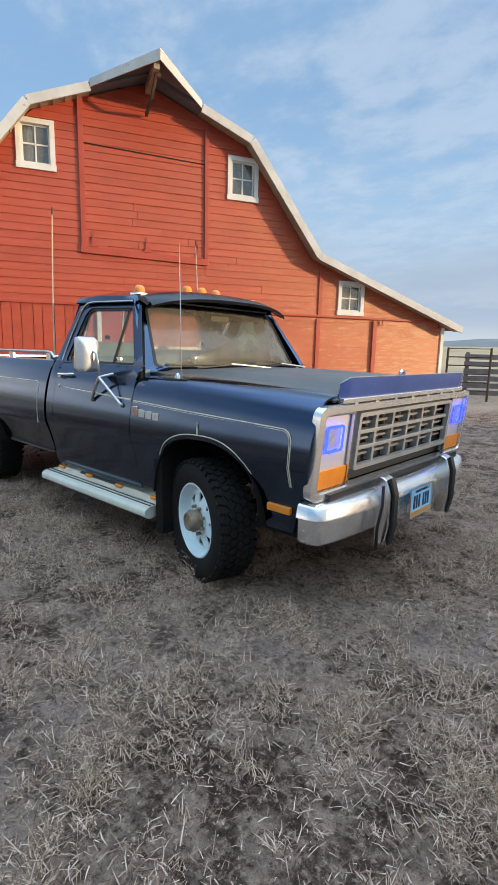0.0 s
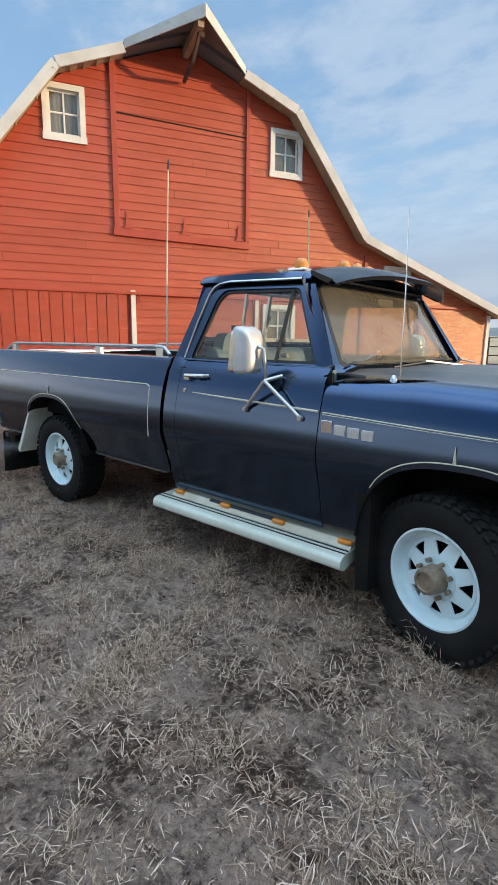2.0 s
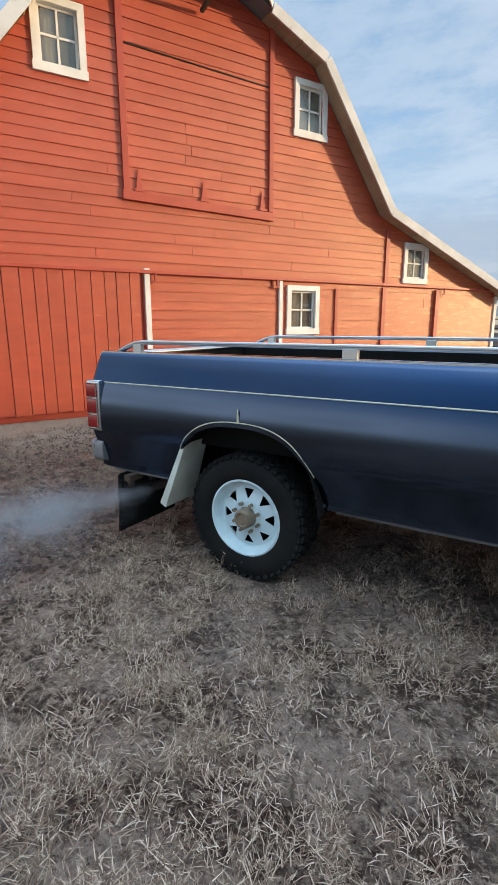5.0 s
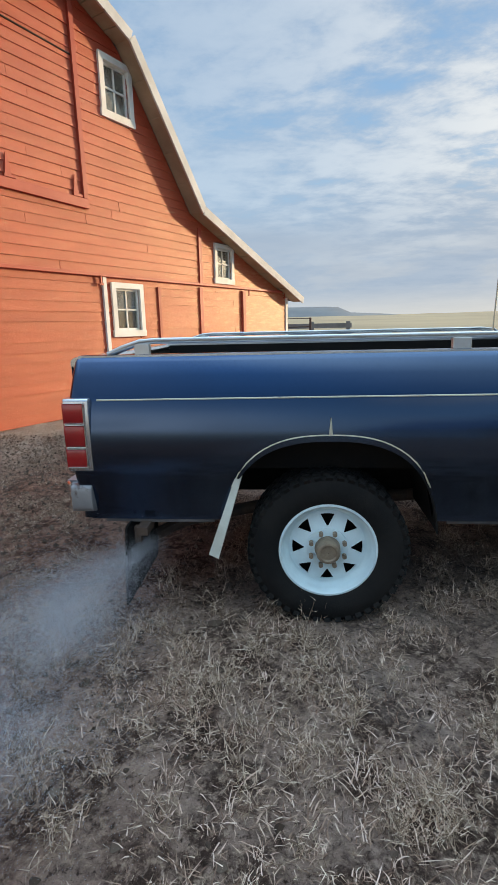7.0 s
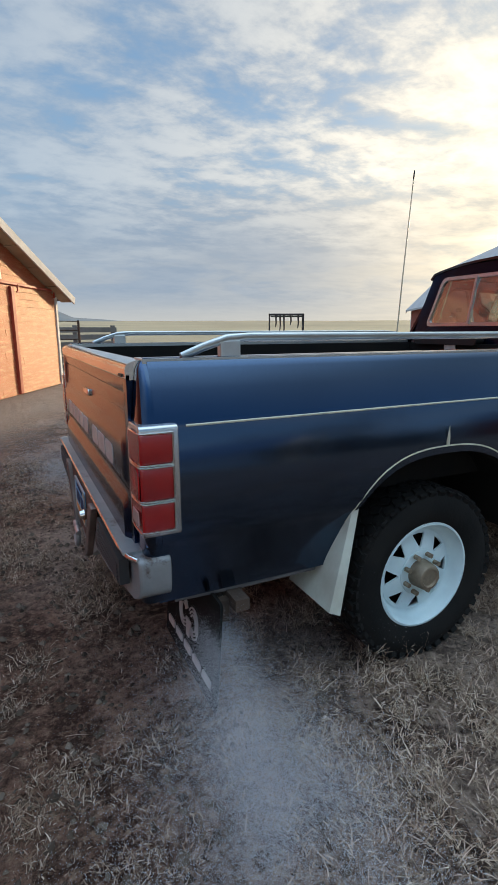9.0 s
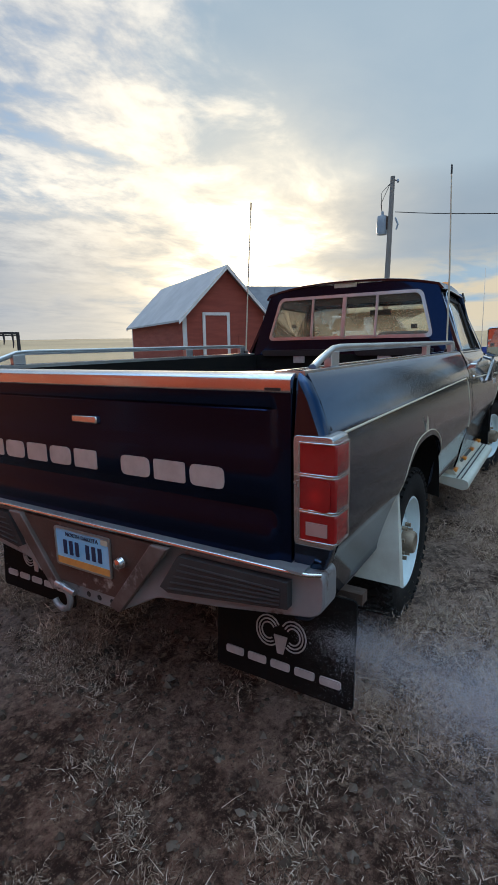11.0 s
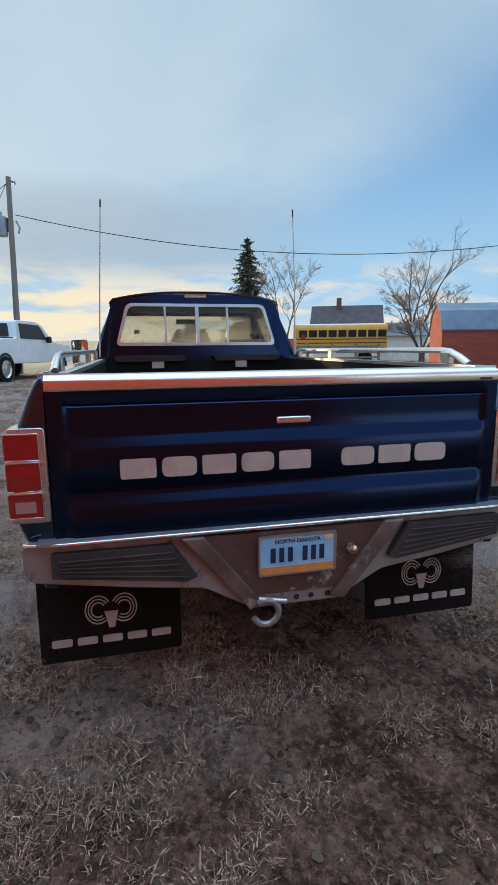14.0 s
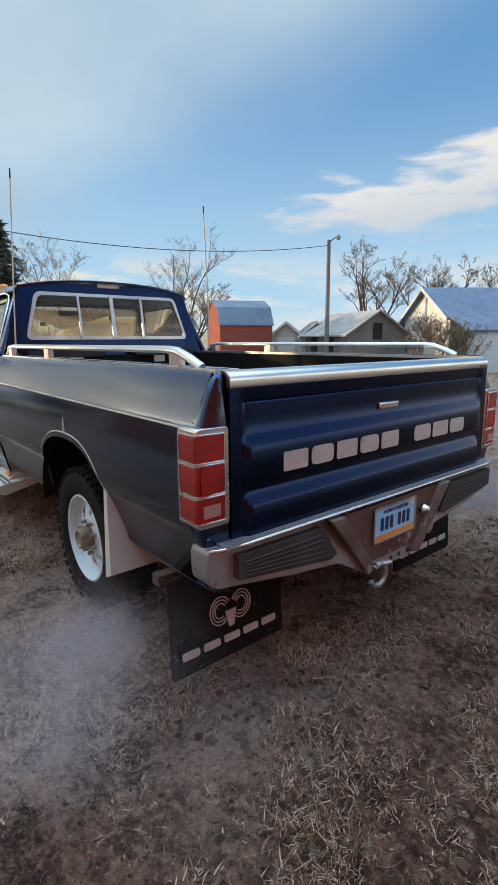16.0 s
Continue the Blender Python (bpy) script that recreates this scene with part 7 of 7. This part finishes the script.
for s in (-1, 1):
    part("side_window", prism(rounded([(-0.78, 1.32), (0.95, 1.30), (0.55, 1.78), (-0.72, 1.80)], 0.05, 3), lambda x, z: (x, s * (0.985 - 0.16 * (z - 1.2)), z), lambda x, z: (x, s * (0.99 - 0.16 * (z - 1.2)), z)), BLACK, tx, smooth=None)
    part("tail_lamp", bx((-2.70, s * 0.92, 1.05), (0.08, 0.14, 0.35)), REDLENS, tx, bevel=0.02)
    part("mirror", bx((0.85, s * 1.08, 1.30), (0.10, 0.18, 0.22)), BLACK, tx, bevel=0.03)
    for x in (-1.75, 1.80):
        wl = part("wheel", lathe([(0.28, -0.12), (0.37, -0.12), (0.39, -0.08), (0.39, 0.08), (0.37, 0.12), (0.28, 0.12)], "Y", 28, (x, s * 0.90, 0.39)), RUBBER, tx)
        part("rim", lathe([(0.28, 0.10 * s), (0.24, 0.06 * s), (0.08, 0.09 * s), (0.001, 0.10 * s)], "Y", 20, (x, s * 0.90, 0.39)), ALLOY, wl)
        part("arch", lathe([(0.44, 0.0), (0.46, 0.02 * s), (0.38, 0.012 * s)], "Y", 28, (x, s * 0.975, 0.42)), BLACK, tx)
part("rear_window", prism([(-0.7, 1.40), (0.7, 1.40), (0.62, 1.80), (-0.62, 1.80)], lambda y, z: (-0.905 - 0.0 * z, y, z), lambda y, z: (-1.02 + 0.26 * (z - 1.4), y, z)), BLACK, tx, smooth=None)
part("cb_antenna", tb([(-1.0, 0.7, 1.4), (-1.05, 0.72, 2.6)], 0.012, 5), BLACK, tx)
for k in (0, 1):
    ant = thing("trailer_whip", "thin dark whip aerial rising over the parked vehicles", "aerial", pose(13.4, 7.3 - 1.9 * k, 0.3))
    part("mast", tb([(0, 0, 0), (0, 0.02, 1.6), (0.05, -0.22, 3.0 - 0.2 * k)], [0.02, 0.012, 0.008], 5), BLACK, ant)
    part("coil", cy((0.03, -0.12, 2.4), (0.04, -0.17, 2.65), 0.025, None, 8), BLACK, ant)

# ---- dead grass, straw and stones ----
def blades(name, label, centres, per, hgt, rad, wid, mat, seed, flat=0.0):
    """Curved three-point blades in tufts; one mesh."""
    rng = np.random.default_rng(seed)
    c = np.repeat(np.asarray(centres), per, axis=0)
    n = len(c)
    a = rng.uniform(0, 2 * np.pi, n)
    root = c[:, :2] + rng.normal(0, 1, (n, 2)) * rad * c[:, 3:4]
    z0 = np.array([ground_height(x, y) for x, y in root]) - 0.004
    L = hgt * c[:, 3] * rng.uniform(0.45, 1.25, n)
    lean = rng.uniform(0.75, 1.5, n) if not flat else rng.uniform(1.35, 1.52, n)
    dirv = np.stack([np.cos(a), np.sin(a)], 1)
    side = np.stack([-np.sin(a), np.cos(a)], 1) * (wid * rng.uniform(0.6, 1.3, n))[:, None]
    mid_h, mid_r = L * 0.55 * np.cos(lean * 0.9), L * 0.55 * np.sin(lean * 0.9)
    tip_h, tip_r = mid_h + L * 0.45 * np.cos(np.minimum(lean * 1.08, 1.75)), mid_r + L * 0.45 * np.sin(np.minimum(lean * 1.08, 1.75))
    if flat:
        mid_h = L * rng.uniform(0.0, 0.10, n)
        tip_h = mid_h * rng.uniform(0.6, 2.0, n)
    tip_h = np.maximum(tip_h, 0.004)
    bend = rng.normal(0, 0.22, n)
    dir2 = np.stack([np.cos(a + bend), np.sin(a + bend)], 1)
    v = np.zeros((n, 5, 3))
    v[:, 0, :2], v[:, 1, :2] = root - side, root + side
    v[:, 2, :2], v[:, 3, :2] = root + dirv * mid_r[:, None] + side * 0.8, root + dirv * mid_r[:, None] - side * 0.8
    v[:, 4, :2] = root + dirv * mid_r[:, None] + dir2 * (tip_r - mid_r)[:, None]
    v[:, 0, 2] = v[:, 1, 2] = z0
    v[:, 2, 2] = v[:, 3, 2] = z0 + mid_h + 0.004
    v[:, 4, 2] = z0 + tip_h + 0.002
    me = bpy.data.meshes.new(name)
    me.vertices.add(n * 5)
    me.vertices.foreach_set("co", v.ravel())
    base = np.arange(n) * 5
    loops = np.stack([base, base + 1, base + 2, base + 3, base + 3, base + 2, base + 4], 1).ravel()
    me.loops.add(n * 7)
    me.loops.foreach_set("vertex_index", loops.astype(np.int32))
    me.polygons.add(n * 2)
    st_ = np.stack([np.arange(n) * 7, np.arange(n) * 7 + 4], 1).ravel()
    me.polygons.foreach_set("loop_start", st_.astype(np.int32))
    me.polygons.foreach_set("loop_total", np.tile([4, 3], n).astype(np.int32))
    me.update(calc_edges=True)
    me.validate()
    me.materials.append(mat)
    return tagged(new(name, me), label, "grass", kind="stuff")


def tufts(seed, count, x0, x1, y0, y1, thresh, bare=True):
    rng = np.random.default_rng(seed)
    out = []
    while len(out) < count:
        x, y = rng.uniform(x0, x1), rng.uniform(y0, y1)
        d1 = noise.noise((x * 0.9, y * 0.9, 7)) * 0.28 + noise.noise((x * 3.6, y * 3.6, 2)) * 0.5 + noise.noise((x * 9.5, y * 9.5, 5)) * 0.4
        if bare and x < -1.0:
            d1 -= 0.22 if y < -0.7 else 0.42
        if d1 + rng.uniform(-0.14, 0.18) < thresh:
            continue
        out.append((x, y, 0, float(np.clip(0.6 + d1 * 0.9 + rng.uniform(-0.25, 0.35), 0.3, 1.5))))
    return out


def front_of(points):
    """Leaves out the churned strip behind the truck, along a ragged line."""
    return [p for p in points if p[0] > -0.9 + 0.8 * noise.noise((p[0], p[1] * 1.5, 9))]


def weeds(name, label, centres, mat, seed, stems=22):
    """Bushy dead weeds: leaning stems with short side twigs; one mesh."""
    rng = np.random.default_rng(seed)
    c = np.repeat(np.asarray(centres), stems, axis=0)
    n = len(c)
    a, lean = rng.uniform(0, 2 * np.pi, n), rng.uniform(0.15, 1.35, n)
    L = rng.uniform(0.05, 0.15, n) * c[:, 3]
    root = np.stack([c[:, 0] + rng.normal(0, 0.022, n) * c[:, 3], c[:, 1] + rng.normal(0, 0.022, n) * c[:, 3], np.zeros(n)], 1)
    root[:, 2] = [ground_height(x, y) - 0.003 for x, y, _ in root]
    way = np.stack([np.cos(a) * np.sin(lean), np.sin(a) * np.sin(lean), np.cos(lean)], 1)
    knee = root + way * (L * 0.55)[:, None]
    way2 = way + rng.normal(0, 0.45, (n, 3))
    way2[:, 2] -= 0.15
    way2 /= np.linalg.norm(way2, axis=1)[:, None]
    top = knee + way2 * (L * 0.45)[:, None]
    seg = [(root, knee, 0.0018), (knee, top, 0.0015)]
    for k in range(4):
        u = rng.uniform(0.3, 1.0, n)
        p = np.where((u < 0.5)[:, None], root + (knee - root) * (0.4 + u)[:, None], knee + (top - knee) * (2 * u - 1)[:, None])
        d = rng.normal(0, 1, (n, 3)) + way2 * 0.9
        d /= np.linalg.norm(d, axis=1)[:, None]
        seg.append((p, p + d * (rng.uniform(0.012, 0.040, n) * c[:, 3])[:, None], 0.0014))
    tris = []
    for p, q, w in seg:
        e = np.cross(q - p, rng.normal(0, 1, (n, 3)))
        e *= w / np.maximum(np.linalg.norm(e, axis=1), 1e-9)[:, None]
        q = q.copy()
        q[:, 2] = np.maximum(q[:, 2], p[:, 2] * 0 + root[:, 2] + 0.004)
        tris.append(np.stack([p - e, p + e, q], 1))
    v = np.concatenate(tris, 0)
    return tagged(new(name, triangles(name, v, mat)), label, "weeds", kind="stuff")


def triangles(name, v, mat):
    """A mesh of loose triangles from an array of their corners."""
    m = len(v)
    me = bpy.data.meshes.new(name)
    me.vertices.add(m * 3)
    me.vertices.foreach_set("co", v.reshape(-1))
    me.loops.add(m * 3)
    me.loops.foreach_set("vertex_index", np.arange(m * 3, dtype=np.int32))
    me.polygons.add(m)
    me.polygons.foreach_set("loop_start", np.arange(0, m * 3, 3, dtype=np.int32))
    me.polygons.foreach_set("loop_total", np.full(m, 3, dtype=np.int32))
    me.update(calc_edges=True)
    me.materials.append(mat)
    return me


near = front_of(tufts(1, 8200, -1.8, 7.6, -4.4, 3.2, -0.10, False))
blades("dry_grass", "trampled straw-coloured dead grass tufts", near, 18, 0.075, 0.040, 0.0017, STRAW, 2)
blades("trodden_grass", "short brown trodden grass in the churned dirt", tufts(21, 4000, -4.7, -0.7, -4.0, 2.6, 0.16, False), 11, 0.040, 0.022, 0.0018, DARKSTRAW, 22)
blades("grass_litter", "flattened straw lying on the dirt", front_of(tufts(3, 14000, -1.8, 7.6, -4.4, 3.2, -0.22, False)), 8, 0.085, 0.06, 0.0019, STRAW, 4, 1.0)
blades("loose_stalks", "long pale straw stalks scattered on the dirt", tufts(9, 1500, -4.6, 7.2, -4.4, 3.2, -0.3), 1, 0.17, 0.1, 0.0027, STRAW, 10, 1.0)
weeds("dead_weeds", "bushy pale dead weeds standing in the dirt", [(x, y, z, q * 1.35) for x, y, z, q in front_of(tufts(31, 2200, -1.8, 7.4, -4.3, 3.0, 0.02, False))], WEED, 32, 24)
blades("trodden_litter", "short straw bits trodden into the churned dirt", tufts(41, 4500, -4.7, -0.6, -4.0, 2.8, -0.1, False), 5, 0.034, 0.035, 0.0019, DARKSTRAW, 42, 1.0)
weeds("trodden_weeds", "small brown dead weeds in the churned dirt", tufts(33, 1300, -4.5, -0.9, -3.6, 3.2, 0.12, False), DARKSTRAW, 34, 14)
wider = tufts(5, 8000, -9, 16, -11, 12, -0.15, False)
wider = [p for p in wider if not (-4.6 < p[0] < 7.6 and -4.4 < p[1] < 3.2) and (p[0] + 4.02) * 0.889 - (p[1] - 4.09) * 0.457 > 2.6]
blades("yard_grass", "thin dead grass further out in the yard", wider, 13, 0.11, 0.11, 0.003, STRAW, 6)

rng = np.random.default_rng(8)
vs, fs = [], []
for k in range(10000):
    x, y = (rng.uniform(-4.2, -0.8), rng.uniform(-2.0, 3.4)) if k < 7600 else (rng.uniform(-4, 6.5), rng.uniform(-4.2, 2.5))
    r = float(0.004 + 0.017 * rng.random() ** 3)
    if k % 150 == 0:
        r *= 1.9
    c = np.array([x, y, ground_height(x, y) + r * 0.25])
    i = len(vs)
    pts = np.array([(1, 0, 0), (0.5, 0.87, 0.1), (-0.5, 0.87, 0), (-1, 0, 0.1), (-0.5, -0.87, 0), (0.5, -0.87, 0.1), (0.15, 0.1, 0.95), (0, 0, -0.6)])
    a = rng.uniform(0, 6.28)
    rot = np.array([[math.cos(a), -math.sin(a), 0], [math.sin(a), math.cos(a), 0], [0, 0, 1]])
    pts = (pts * rng.uniform(0.45, 1.4, (8, 3))) @ rot.T * r
    vs += [tuple(c + p) for p in pts]
    for q in range(6):
        fs += [(i + q, i + (q + 1) % 6, i + 6), (i + (q + 1) % 6, i + q, i + 7)]
me = bpy.data.meshes.new("gravel")
me.from_pydata(vs, [], fs)
me.materials.append(PEBBLE)
tagged(new("gravel", me), "dark clods and small stones scattered on the dirt", "gravel", kind="stuff")

# ---- exhaust vapour ----
VAPOUR = material("exhaust vapour", (0.50, 0.50, 0.52), (0.46, 0.46, 0.485), 1.0, 1.0, spec=0.0)


def vapour(label, stops, count, size, seed):
    """A drifting cloud of fine droplets along a line of (place, radius, share)."""
    rng = np.random.default_rng(seed)
    cx = np.cumsum([q[2] for q in stops[:-1]])
    u = rng.uniform(0, cx[-1], count)
    i = np.minimum(np.searchsorted(cx, u), len(stops) - 2)
    f = rng.uniform(0, 1, count)[:, None]
    pl, rad = np.array([q[0] for q in stops]), np.array([q[1] for q in stops])[:, None]
    c = pl[i] + (pl[i + 1] - pl[i]) * f
    off = np.clip(rng.normal(0, 0.9, (count, 3)), -1.7, 1.7) * (rad[i] + (rad[i + 1] - rad[i]) * f)
    off *= (0.55 + 0.9 * rng.random((count, 1)) ** 2)
    p = c + off * (1.0, 1.0, 0.6)
    # billows: droplets gather where a slow swirl is high
    keep = np.array([noise.noise((x * 3.1 + seed, y * 3.1, z * 3.6)) + 0.5 * noise.noise((x * 8, y * 8, z * 8 + seed)) for x, y, z in p]) + rng.uniform(-0.35, 0.6, count) > 0.0
    p = p[keep]
    p = p[p[:, 2] > 0.03]
    tri = rng.normal(0, 1, (len(p), 3, 3))
    tri /= np.linalg.norm(tri, axis=2)[:, :, None]
    v = p[:, None, :] + tri * size
    return tagged(new("exhaust_vapour", triangles("exhaust_vapour", v, VAPOUR)), label, "vapour", kind="stuff")


vapour("grey exhaust vapour drifting low from the tailpipe", [((-0.88, -0.78, 0.34), 0.035, 0.08), ((-0.97, -1.10, 0.36), 0.09, 0.24), ((-1.05, -1.50, 0.36), 0.18, 0.68), ((-1.08, -2.05, 0.32), 0.27, 0.0)], 650000, 0.0012, 3)
vapour("thin grey exhaust vapour drifting beside the rear wheel", [((-0.72, 1.12, 0.28), 0.12, 0.3), ((-0.95, 1.40, 0.36), 0.22, 0.7), ((-1.30, 1.62, 0.38), 0.26, 0.0)], 480000, 0.00125, 7)
